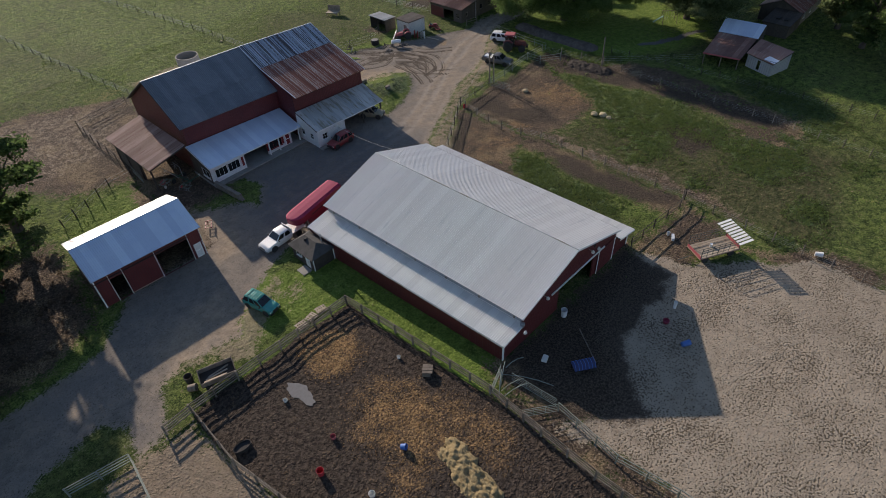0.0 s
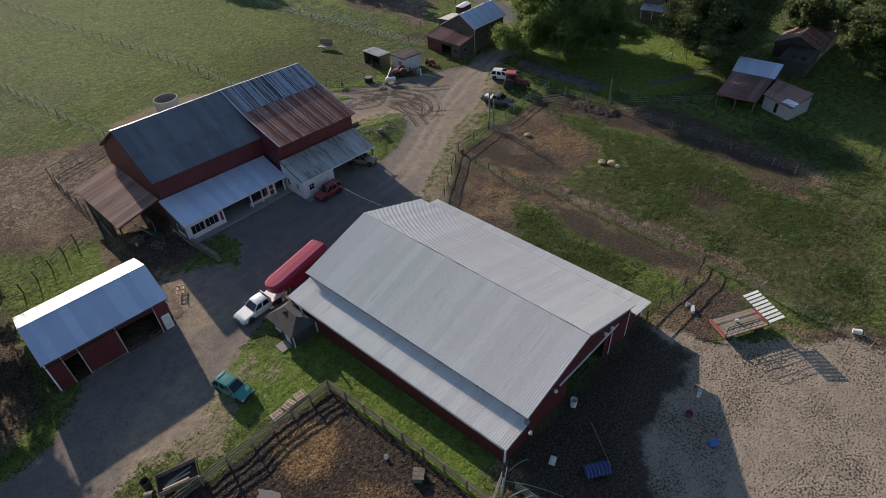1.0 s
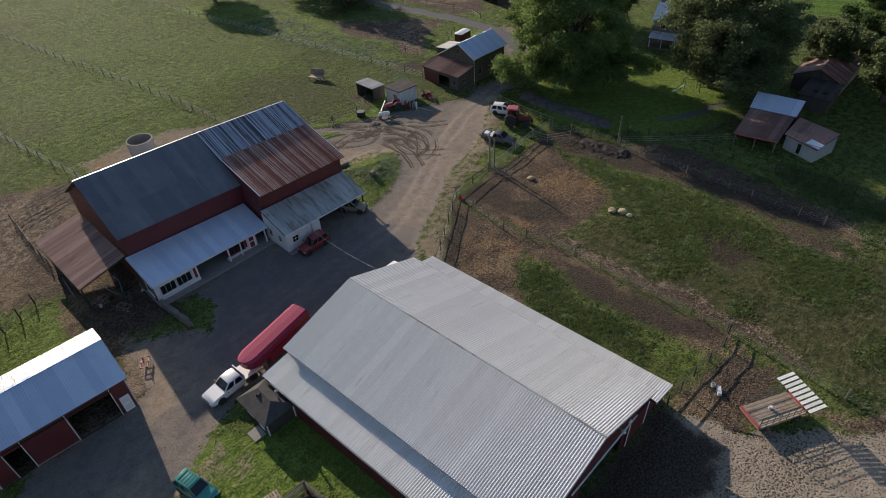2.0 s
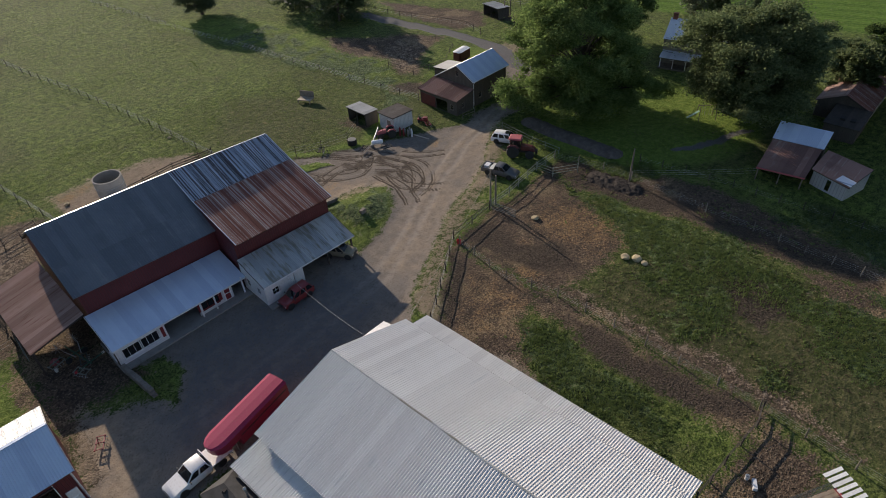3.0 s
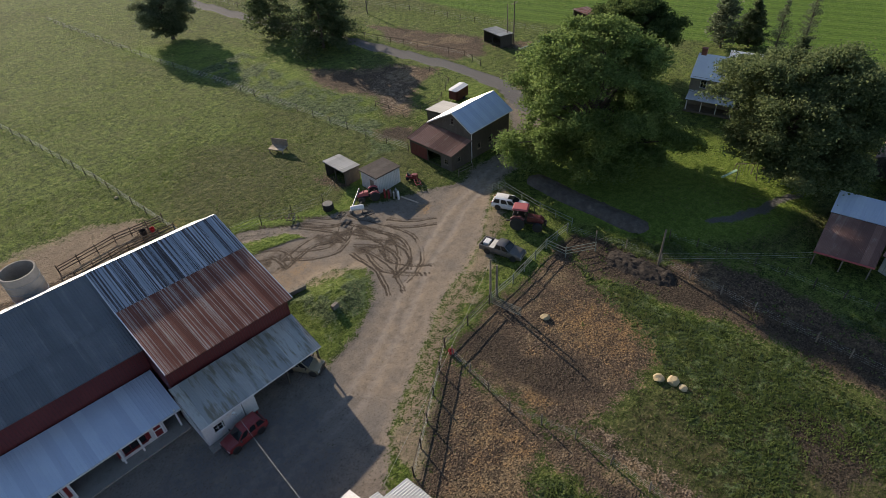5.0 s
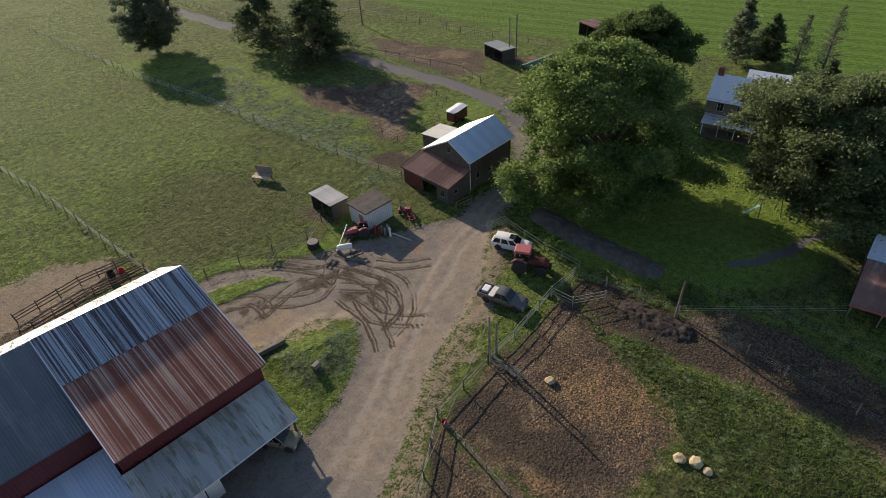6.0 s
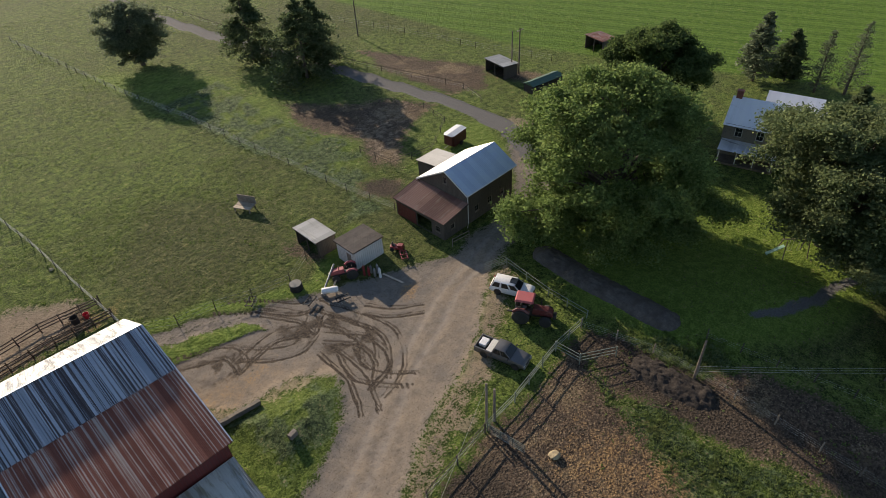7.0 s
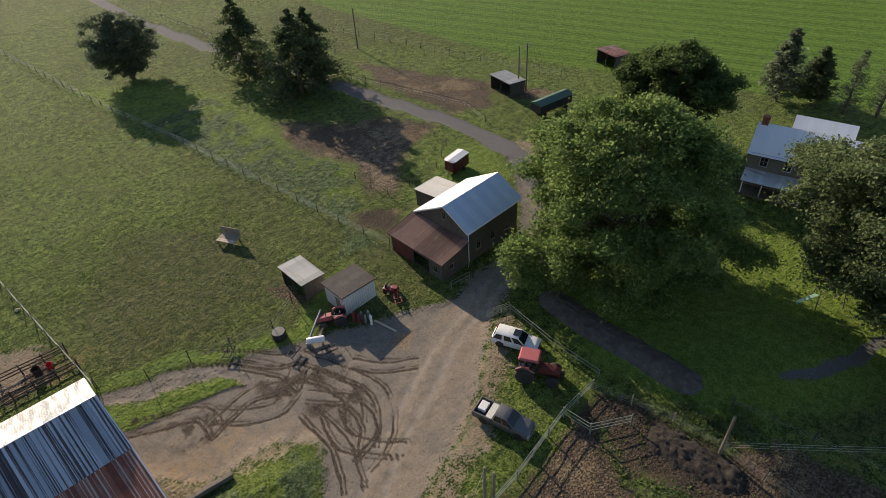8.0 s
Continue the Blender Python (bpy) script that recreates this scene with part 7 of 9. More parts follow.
def wire_span(name, label, a, b, sag, r=0.02, mat=None):
    a, b = Vector(a), Vector(b)
    pts = [a.lerp(b, f) - Vector((0, 0, sag * 4 * f * (1 - f))) for f in np.linspace(0, 1, 17)]
    single(name, Shape().tube(pts, r, 5), mat or WIRE, label, "cable")


wire_span("yard_cable", "pale cable from the barn porch to the riding barn", (45.2, 68.4, 2.7), (43.6, 52.3, 5.4), 0.5, 0.014)
wire_span("pole_cable", "thin cable from pole to riding barn", (73.6, 61.9, 5.4), (49.0, 51.9, 4.1), 0.5, 0.01)
for k in range(3):
    wire_span("lawn_cable", "thin wire between poles below the lawn", (90.6, 50.6, 1.0 + 0.35 * k), (101.8, 37.8, 1.0 + 0.35 * k), 0.1, 0.008)


# ---- vehicles ----
def wheel(parent, x, y, r, w, rim_mat=None, side=1):
    m = pose(x, y, r, -90 * side, 0, 0)
    body = part("wheel", Shape().lathe([(r * 0.55, -w / 2), (r * 0.93, -w / 2), (r, -w * 0.3), (r, w * 0.3), (r * 0.93, w / 2), (r * 0.55, w / 2)], 20), RUBBER, parent, "", m, True)
    part("rim", Shape().lathe([(r * 0.2, -w * 0.3), (r * 0.58, -w * 0.36), (r * 0.58, w * 0.42), (r * 0.5, w * 0.46), (r * 0.44, w * 0.34), (r * 0.12, w * 0.40)], 16), rim_mat or STEEL, body, "", None, True)
    return body


def ring(x, w, low, high, tuck=0.9):
    """One cross section of a car body."""
    h = high - low
    return [(x, -w * 0.94, low), (x, w * 0.94, low), (x, w, low + h * 0.25), (x, w, low + h * 0.72), (x, w * tuck, high), (x, -w * tuck, high), (x, -w, low + h * 0.72), (x, -w, low + h * 0.25)]


def vehicle(name, label, x, y, turn, length, width, material, style, roof_mat=None, group=""):
    """A car or pickup; local x runs forward."""
    v = thing(name, label, "car" if style == "suv" else "pickup truck", x, y, 0, turn, group)
    f, b, w = length / 2, -length / 2, width / 2
    belt = 1.02 if style == "suv" else 1.08
    cab_front, cab_back = f - length * 0.27, (b + 0.12 if style == "suv" else b + length * 0.36)
    tail = b if style == "suv" else cab_back - 0.05
    s = [ring(f, w * 0.78, 0.45, 0.72), ring(f - 0.12, w * 0.93, 0.36, 0.86), ring(f - 0.5, w * 0.97, 0.32, 0.93), ring(cab_front + 0.1, w, 0.32, belt - 0.02), ring(cab_front - 0.3, w, 0.32, belt),
         ring((cab_front + tail) / 2, w, 0.32, belt), ring(tail + 0.15, w, 0.34, belt), ring(tail, w * 0.93, 0.42, belt - 0.1)]
    part("body", Shape().loft(s), material, v, "", None, True)
    top = belt + (0.66 if style == "suv" else 0.62)
    rf, rb = cab_front - 0.72, (cab_back + 0.35 if style == "suv" else cab_back + 0.22)
    lo, hi = w * 0.92, w * 0.76
    low = [(cab_back, -lo, belt), (cab_front, -lo * 0.96, belt), (cab_front, lo * 0.96, belt), (cab_back, lo, belt)]
    high = [(rb, -hi, top - 0.05), (rf, -hi, top - 0.05), (rf, hi, top - 0.05), (rb, hi, top - 0.05)]
    part("cabin", Shape().hexa(low + high), material, v, "", None, False, 0.05)
    part("roof", Shape().loft([[(rb - 0.06, -hi, top - 0.06), (rb - 0.06, hi, top - 0.06), (rb, hi * 0.8, top + 0.01), (rb, -hi * 0.8, top + 0.01)], [((rb + rf) / 2, -hi * 1.03, top - 0.05), ((rb + rf) / 2, hi * 1.03, top - 0.05), ((rb + rf) / 2, hi * 0.85, top + 0.05), ((rb + rf) / 2, -hi * 0.85, top + 0.05)], [(rf + 0.06, -hi, top - 0.06), (rf + 0.06, hi, top - 0.06), (rf - 0.05, hi * 0.8, top + 0.01), (rf - 0.05, -hi * 0.8, top + 0.01)]]), roof_mat or material, v, "", None, True)

    def glass(p, q, r, t, out, label_name):
        o = Vector(out) * 0.02
        pts = [Vector(k) for k in (p, q, r, t)]
        mid = sum(pts, Vector()) / 4
        pts = [mid + (k - mid) * 0.88 for k in pts]
        part(label_name, Shape().hexa([k - o for k in pts] + [k + o for k in pts]), GLASS, v)

    glass(low[1], low[2], high[2], high[1], (0.7, 0, 0.7), "windshield")
    glass(low[0], low[3], high[3], high[0], (-0.8, 0, 0.5), "rear_window")
    panes = 3 if style == "suv" else 2
    for sy, i0, i1 in ((-1, 0, 1), (1, 3, 2)):
        for k in range(panes):
            a0, a1 = k / panes + 0.02, (k + 1) / panes - 0.02
            p0, p1 = Vector(low[i0]).lerp(Vector(low[i1]), a0), Vector(low[i0]).lerp(Vector(low[i1]), a1)
            q0, q1 = Vector(high[i0]).lerp(Vector(high[i1]), a0), Vector(high[i0]).lerp(Vector(high[i1]), a1)
            glass(p0, p1, q1, q0, (0, sy * 0.95, 0.25), "side_window")
        part("mirror", Shape().box(cab_front - 0.2, sy * (w + 0.1), belt + 0.02, 0.1, 0.2, 0.15), BLACK_PAINT, v)
        part("headlight", Shape().box(f - 0.1, sy * w * 0.7, 0.62, 0.16, 0.34, 0.16), LAMP_GLASS, v)
        part("taillight", Shape().box(b + 0.03, sy * w * 0.84, 0.75, 0.08, 0.14, 0.3), TAIL_GLASS, v)
        for wx in (f - length * 0.175, b + length * 0.2):
            part("wheel_arch", Shape().lathe([(0.44, -0.02), (0.44, 0.02)], 18), BLACK_PAINT, v, "", pose(wx, sy * (w - 0.005), 0.4, 90, 0, 0))
            wheel(v, wx, sy * (w - 0.1), 0.37, 0.24, None, sy)
    part("front_bumper", Shape().box(f - 0.03, 0, 0.36, 0.14, width * 0.9, 0.2), STEEL if style != "suv" else BLACK_PAINT, v, "", None, False, 0.03)
    part("rear_bumper", Shape().box(b + 0.02, 0, 0.42, 0.14, width * 0.9, 0.18), STEEL if style != "suv" else BLACK_PAINT, v, "", None, False, 0.03)
    part("grille", Shape().box(f - 0.02, 0, 0.56, 0.08, width * 0.45, 0.2), BLACK_PAINT, v)
    if style == "pickup":
        mid, run = (b + tail) / 2, tail - b
        part("bed_floor", Shape().box(mid, 0, 0.5, run, width * 0.9, 0.18), BLACK_PAINT, v)
        for sy in (-1, 1):
            part("bed_side", Shape().box(mid, sy * (w - 0.07), 0.4, run, 0.13, 0.68), material, v, "", None, False, 0.03)
        part("tailgate", Shape().box(b + 0.06, 0, 0.5, 0.1, width * 0.88, 0.58), material, v, "", None, False, 0.02)
    if style == "flatbed":
        mid, run = (b + tail) / 2, tail - b
        part("frame_rail", Shape().box(mid, 0, 0.5, run, 0.9, 0.25), BLACK_PAINT, v)
        part("flat_bed", Shape().box(mid, 0, 0.86, run + 0.1, width * 1.02, 0.1), WHITE_PAINT, v, "white flat load bed", None, False, 0.02)
        part("headboard", Shape().box(tail - 0.02, 0, 0.96, 0.08, width * 0.95, 0.75), WHITE_PAINT, v)
    return v


teal = vehicle("suv", "teal off-road car parked on the grass", 17.75, 47.5, -77, 4.15, 1.7, TEAL_PAINT, "suv")
part("roof_rack", Shape().tube([(-1.4, -0.58, 1.78), (0.1, -0.58, 1.78), (0.1, 0.58, 1.78), (-1.4, 0.58, 1.78), (-1.4, -0.58, 1.78)], 0.03, 6), TEAL_PAINT, teal)
for k in range(5):
    part("rack_slat", Shape().box(-1.3 + 0.34 * k, 0, 1.77, 0.05, 1.16, 0.03), TEAL_PAINT, teal)
vehicle("pickup_truck", "white crew cab truck with a white flat bed in the yard", 26.0, 55.2, 183, 6.0, 2.0, WHITE_PAINT, "flatbed")
grey = vehicle("pickup_truck", "dark grey pickup truck with tools in its bed on the grass", 80.5, 65.8, -76, 5.5, 1.95, GREY_PAINT, "pickup")
part("tool_box", Shape().box(-2.1, 0.1, 0.72, 0.75, 1.0, 0.4), WHITE_PAINT, grey, "white tool box", None, False, 0.03)
part("bed_cover", Shape().box(-1.15, 0, 1.0, 0.6, 1.7, 0.06), PALE_PLASTIC, grey, "pale bed cover")
white_suv = vehicle("suv", "white estate car parked beside the rail fence", 88.4, 71.0, -68, 4.8, 1.9, WHITE_PAINT, "suv")
part("sunroof", Shape().box(0.15, 0, 1.72, 0.75, 0.85, 0.03), GLASS, white_suv)
vehicle("car", "red car parked in front of the barn office", 44.9, 66.9, 183, 4.2, 1.7, RED_PAINT, "suv")
# car model put in place of a skid loader
vehicle("car", "dusty beige car shape standing for a skid loader under the barn porch roof", 53.4, 69.4, -60, 4.0, 1.7, BEIGE_PAINT, "suv")
vehicle("car", "distant blue car parked beyond the workshop", 152.5, 31.0, -40, 4.4, 1.8, BLUE_PAINT, "suv")


def stock_trailer():
    t = thing("stock_trailer", "long dark red gooseneck trailer hitched to the white truck", "trailer", 31.7, 55.95, 0, 192.5)
    w, r = 1.15, 2.62
    lower = [[(-4.3, -w, 0.55), (-4.3, w, 0.55), (-4.3, w, r - 0.2), (-4.3, -w, r - 0.2)], [(1.9, -w, 0.55), (1.9, w, 0.55), (1.9, w, r - 0.2), (1.9, -w, r - 0.2)]]
    part("body", Shape().loft(lower), TRAILER_RED, t)
    nose = []
    for x, k, z in ((1.9, 1.0, 1.5), (3.2, 1.0, 1.5), (3.8, 0.86, 1.52), (4.2, 0.6, 1.58), (4.4, 0.3, 1.7)):
        nose.append([(x, -w * k, z), (x, w * k, z), (x, w * k, r - 0.2), (x, -w * k, r - 0.2)])
    part("nose", Shape().loft(nose), TRAILER_RED, t, "", None, True)
    top = []
    for x, k in ((-4.35, 1.0), (3.2, 1.0), (3.85, 0.86), (4.25, 0.6), (4.45, 0.3)):
        top.append([(x, -w * k - 0.03, r - 0.2), (x, -w * k * 0.7, r - 0.02), (x, 0, r + 0.02), (x, w * k * 0.7, r - 0.02), (x, w * k + 0.03, r - 0.2)])
    part("roof", Shape().loft(top), TRAILER_ROOF, t, "faded pinkish red roof")
    for sy in (-1, 1):
        part("fender", Shape().box(-1.6, sy * (w + 0.12), 0.75, 2.0, 0.26, 0.12), TRAILER_RED, t, "", None, False, 0.03)
        for x in (-2.1, -1.1):
            wheel(t, x, sy * (w + 0.1), 0.38, 0.22, WHITE_PAINT, sy)
        part("side_slats", Shape().box(-1.2, sy * (w + 0.012), 1.7, 5.8, 0.02, 0.12), BLACK_PAINT, t)
    part("coupler", Shape().tube([(3.5, 0, 1.5), (3.5, 0, 0.98)], 0.1, 10), BLACK_PAINT, t)
    part("landing_leg", Shape().tube([(2.3, 0.8, 1.5), (2.3, 0.8, 0.0)], 0.06, 8), STEEL, t)
    return t


stock_trailer()


def tractor(label, x, y, turn, scale, cab=True, hood=None, top=None):
    t = thing("tractor", label, "tractor", x, y, 0, turn)
    k = scale
    hood = hood or RED_PAINT
    for sy in (-1, 1):
        wheel(t, -0.9 * k, sy * 0.85 * k, 0.82 * k, 0.45 * k, STEEL, sy)
        wheel(t, 1.35 * k, sy * 0.78 * k, 0.56 * k, 0.34 * k, STEEL, sy)
        part("fender", Shape().tube([(-1.6 * k, sy * 0.85 * k, 1.35 * k), (-1.2 * k, sy * 0.85 * k, 1.72 * k), (-0.6 * k, sy * 0.85 * k, 1.74 * k), (-0.15 * k, sy * 0.85 * k, 1.45 * k)], 0.16 * k, 6), hood, t)
    part("chassis", Shape().box(0.1 * k, 0, 0.55 * k, 3.4 * k, 0.5 * k, 0.5 * k), BLACK_PAINT, t)
    part("bonnet", Shape().loft([[(0.1 * k, -0.42 * k, 0.95 * k), (0.1 * k, 0.42 * k, 0.95 * k), (0.1 * k, 0.36 * k, 1.62 * k), (0.1 * k, -0.36 * k, 1.62 * k)], [(1.5 * k, -0.4 * k, 0.9 * k), (1.5 * k, 0.4 * k, 0.9 * k), (1.5 * k, 0.33 * k, 1.5 * k), (1.5 * k, -0.33 * k, 1.5 * k)], [(1.95 * k, -0.34 * k, 0.85 * k), (1.95 * k, 0.34 * k, 0.85 * k), (1.9 * k, 0.27 * k, 1.32 * k), (1.9 * k, -0.27 * k, 1.32 * k)]]), hood, t, "", None, False, 0.05)
    part("exhaust", Shape().tube([(0.8 * k, 0.3 * k, 1.5 * k), (0.8 * k, 0.3 * k, 2.35 * k)], 0.05 * k, 8), BLACK_PAINT, t)
    part("seat", Shape().box(-0.75 * k, 0, 1.15 * k, 0.5 * k, 0.5 * k, 0.14 * k).box(-1.0 * k, 0, 1.25 * k, 0.12 * k, 0.5 * k, 0.5 * k), BLACK_PAINT, t, "", None, False, 0.04)
    part("steering_wheel", Shape().tube([(-0.2 * k + 0.12 * k * math.cos(a), 0.2 * k * math.sin(a), 1.75 * k + 0.1 * k * math.cos(a)) for a in np.linspace(0, 2 * math.pi, 13)], 0.02 * k, 5), BLACK_PAINT, t)
    part("drawbar", Shape().box(-1.9 * k, 0, 0.45 * k, 0.8 * k, 0.16 * k, 0.1 * k), BLACK_PAINT, t)
    part("front_weight", Shape().box(2.1 * k, 0, 0.6 * k, 0.3 * k, 0.7 * k, 0.4 * k), BLACK_PAINT, t, "", None, False, 0.04)
    if cab:
        for px in (-1.35, 0.0):
            for sy in (-1, 1):
                part("cab_pillar", Shape().tube([(px * k, sy * 0.62 * k, 1.2 * k), (px * k * 0.95, sy * 0.6 * k, 2.5 * k)], 0.05 * k, 6), BLACK_PAINT, t)
        part("cab_roof", Shape().box(-0.68 * k, 0, 2.48 * k, 1.75 * k, 1.45 * k, 0.2 * k, 0, 0.86), top or FADED_RED, t, "faded red canopy roof", None, False, 0.06)
        part("cab_glass", Shape().box(-0.02 * k, 0, 1.55 * k, 0.03 * k, 1.1 * k, 0.92 * k), GLASS, t)
    return t


tractor("dark red tractor with a faded canopy roof parked on the grass", 86.6, 66.9, -62, 1.15, True, TRACTOR_RED)
tractor("old faded red tractor beside the storage shed", 77.6, 87.3, 150, 0.85, False, FADED_RED)


# ---- things around the storage shed ----
def round_tank(name, label, x, y, r, h, mat, lid=None, category="tank", n=20):
    t = thing(name, label, category, x, y)
    part("shell", Shape().lathe([(r * 0.96, -0.05), (r, 0.05), (r, h * 0.33), (r * 1.02, h * 0.35), (r, h * 0.37), (r, h * 0.66), (r * 1.02, h * 0.68), (r, h * 0.7), (r, h - 0.04), (r * 0.96, h)], n), mat, t, "", None, True)
    part("lid", Shape().lathe([(r * 0.9, h), (r * 0.9, h + 0.03), (r * 0.2, h + 0.05)], n), lid or mat, t, "", None, True)
    return t


def open_tub(name, label, x, y, rx, ry, h, mat, category="trough", turn=0, inner=None, z=0):
    """An oval tub with a wall and, inside, water or dark."""
    t = thing(name, label, category, x, y, z, turn)
    s, n = Shape(), 24
    for k, zz in ((1.0, 0.0), (1.06, h), (0.99, h), (0.93, 0.08)):
        s.verts += [(rx * k * math.cos(2 * math.pi * i / n), ry * k * math.sin(2 * math.pi * i / n), zz) for i in range(n)]
    for q in range(3):
        s.faces += [(q * n + i, q * n + (i + 1) % n, (q + 1) * n + (i + 1) % n, (q + 1) * n + i) for i in range(n)]
    s.faces.append(tuple(3 * n + i for i in range(n)))
    part("tub", s, mat, t, "", None, True)
    w = Shape()
    w.verts += [(rx * 0.97 * math.cos(2 * math.pi * i / n), ry * 0.97 * math.sin(2 * math.pi * i / n), h * 0.6) for i in range(n)]
    w.faces.append(tuple(range(n)))
    part("water", w, inner or WATER, t)
    return t


round_tank("water_tank", "dark round tank with a pale lid beside the pasture fence", 72.4, 89.9, 0.75, 0.85, DARK, CONCRETE)
propane = thing("fuel_tank", "white lying fuel tank on a steel stand", "tank", 74.4, 86.0, 0, -35)
part("tank", Shape().lathe([(0.1, -0.95), (0.3, -0.9), (0.36, -0.75), (0.36, 0.75), (0.3, 0.9), (0.1, 0.95)], 16), WHITE_PAINT, propane, "", pose(0, 0, 0.85, 0, 90, 0), True)
for u in (-0.6, 0.6):
    part("stand_leg", Shape().box(u, 0, -0.05, 0.08, 0.6, 0.6), STEEL, propane)
for k, (x, y) in enumerate(((79.2, 85.8), (79.5, 85.3), (79.9, 84.7), (80.2, 84.1), (80.0, 85.5), (80.5, 84.9))):
    h = (1.5, 1.35, 1.2, 1.4, 1.1, 1.3)[k]
    mat = (RED_PAINT, RED_PAINT, STEEL, WHITE_PAINT, STEEL, STEEL)[k]
    single("gas_cylinder", Shape().lathe([(0.15, -0.02), (0.16, 0.05), (0.16, h - 0.2), (0.1, h - 0.06), (0.04, h - 0.02), (0.05, h + 0.08)], 14, 0, 0), mat, "upright gas cylinder leaning at the shed" if k != 3 else "white upright gas cylinder at the shed", "gas cylinder", pose(x, y, 0), "gas cylinders at the shed", True)
single("plank", Shape().box(0, 0, 0, 3.0, 0.25, 0.06), WOOD_PALE, "long pale plank lying in the shadow of the shed", "plank", pose(81.0, 82.8, 0.02, 0, 0, -80))
single("plank", Shape().box(0, 0, 0, 2.6, 0.22, 0.06), WOOD_PALE, "pale plank leaning on the old tractor", "plank", pose(75.6, 87.0, 0.1, 0, -24, 25))
auger = thing("auger", "pale tubular grain auger beside the tractor", "auger", 75.4, 87.6, 0, 30)
part("auger_tube", Shape().tube([(-1.9, 0, 0.35), (1.9, 0, 1.5)], 0.11, 10), STEEL, auger, "", None, True)
part("support", Shape().tube([(0.9, -0.4, -0.05), (0.9, 0, 1.2), (0.9, 0.4, -0.05)], 0.04, 6), STEEL, auger)
part("foot", Shape().box(-1.8, 0, -0.05, 0.4, 0.4, 0.4), STEEL, auger)


def implement(x, y, turn, label, mat, seed):
    """A low tool-bar frame with tines."""
    t = thing("implement", label, "farm implement", x, y, 0, turn)
    part("tool_bar", Shape().beam((-0.8, 0, 0.45), (0.8, 0, 0.45), 0.1, 0.1).beam((-0.8, 0.7, 0.45), (0.8, 0.7, 0.45), 0.1, 0.1), mat, t)
    for u in (-0.75, 0.0, 0.75):
        part("cross_bar", Shape().beam((u, -0.1, 0.52), (u, 0.8, 0.52), 0.07, 0.07), mat, t)
    for k in range(5):
        part("tine", Shape().tube([(-0.7 + 0.35 * k, 0.0, 0.4), (-0.7 + 0.35 * k, -0.2, 0.2), (-0.7 + 0.35 * k, 0.05, -0.05)], 0.025, 5), STEEL, t)
    part("hitch", Shape().tube([(-0.3, 0.35, 0.5), (0, 0.35, 1.1), (0.3, 0.35, 0.5)], 0.04, 6), mat, t)
    return t


implement(72.2, 86.4, 20, "rusty tool-bar implement in the mud", RUBBER, 1)
implement(74.7, 83.9, -15, "rusty tool-bar implement in the mud", RUBBER, 2)
implement(67.7, 91.4, 40, "dark implement at the pasture edge", RUBBER, 3)
implement(23.2, 74.6, -60, "pale hay tedder arms in the barn shade", PIPE, 4)
implement(22.2, 77.6, 20, "old implement under the lean-to", PIPE, 5)
implement(24.6, 76.2, 75, "old implement beside the porch", PIPE_DARK, 6)
implement(21.5, 64.5, 60, "small red harrow in the dirt", RED_PAINT, 7)
implement(84.7, 84.4, 60, "red implement beside the storage shed", RED_PAINT, 8)
mower = thing("ride_on_mower", "red ride-on mower beside the storage shed", "mower", 84.9, 86.3, 0, -60)
part("body", Shape().box(0, 0, 0.3, 1.7, 0.8, 0.35).box(0.45, 0, 0.65, 0.7, 0.6, 0.25), RED_PAINT, mower, "", None, False, 0.06)
part("seat", Shape().box(-0.4, 0, 0.65, 0.4, 0.45, 0.12).box(-0.58, 0, 0.72, 0.1, 0.45, 0.4), BLACK_PAINT, mower, "", None, False, 0.03)
for sx, r in ((-0.55, 0.27), (0.6, 0.2)):
    for sy in (-1, 1):
        wheel(mower, sx, sy * 0.42, r, 0.2, None, sy)

# ---- pasture things ----
def hay_wagon(x, y, turn, label):
    t = thing("hay_feeder", label, "feeder", x, y, 0, turn)
    part("platform", Shape().box(0, 0, 0.55, 2.6, 1.5, 0.1), WOOD_PALE, t)
    for k in range(5):
        part("plank", Shape().box(0, -0.62 + 0.31 * k, 0.655, 2.6, 0.27, 0.03), WOOD_PALE, t)
    part("back_panel", Shape().box(0, 0.8, 0.6, 2.8, 0.08, 1.2), WOOD, t)
    for sx in (-1, 1):
        for sy in (-1, 1):
            part("leg", Shape().box(sx * 1.15, sy * 0.65, -0.05, 0.14, 0.14, 0.65), WOOD, t)
    return t


hay_wagon(77.0, 108.6, -63, "small wooden hay feeder standing in the pasture")
box_trailer = thing("horse_trailer", "small dark horse trailer with a white roof by the lane", "trailer", 108.3, 98.7, 0, 187)
part("body", Shape().loft([[(-1.7, -0.95, 0.4), (-1.7, 0.95, 0.4), (-1.7, 0.95, 2.2), (-1.7, -0.95, 2.2)], [(1.4, -0.95, 0.4), (1.4, 0.95, 0.4), (1.4, 0.95, 2.2), (1.4, -0.95, 2.2)], [(1.75, -0.7, 0.6), (1.75, 0.7, 0.6), (1.7, 0.7, 2.15), (1.7, -0.7, 2.15)]]), RED_X, box_trailer, "dark red-brown body")
part("roof", Shape().loft([[(-1.8, -1.0, 2.2), (-1.8, 0, 2.4), (-1.8, 1.0, 2.2)], [(1.4, -1.0, 2.2), (1.4, 0, 2.4), (1.4, 1.0, 2.2)], [(1.8, -0.7, 2.15), (1.8, 0, 2.28), (1.8, 0.7, 2.15)]]), WHITE_PAINT, box_trailer, "white rounded roof")
for sy in (-1, 1):
    wheel(box_trailer, -0.3, sy * 1.0, 0.34, 0.2, None, sy)
part("drawbar", Shape().tube([(1.7, 0, 0.5), (2.7, 0, 0.45)], 0.05, 6), STEEL, box_trailer)
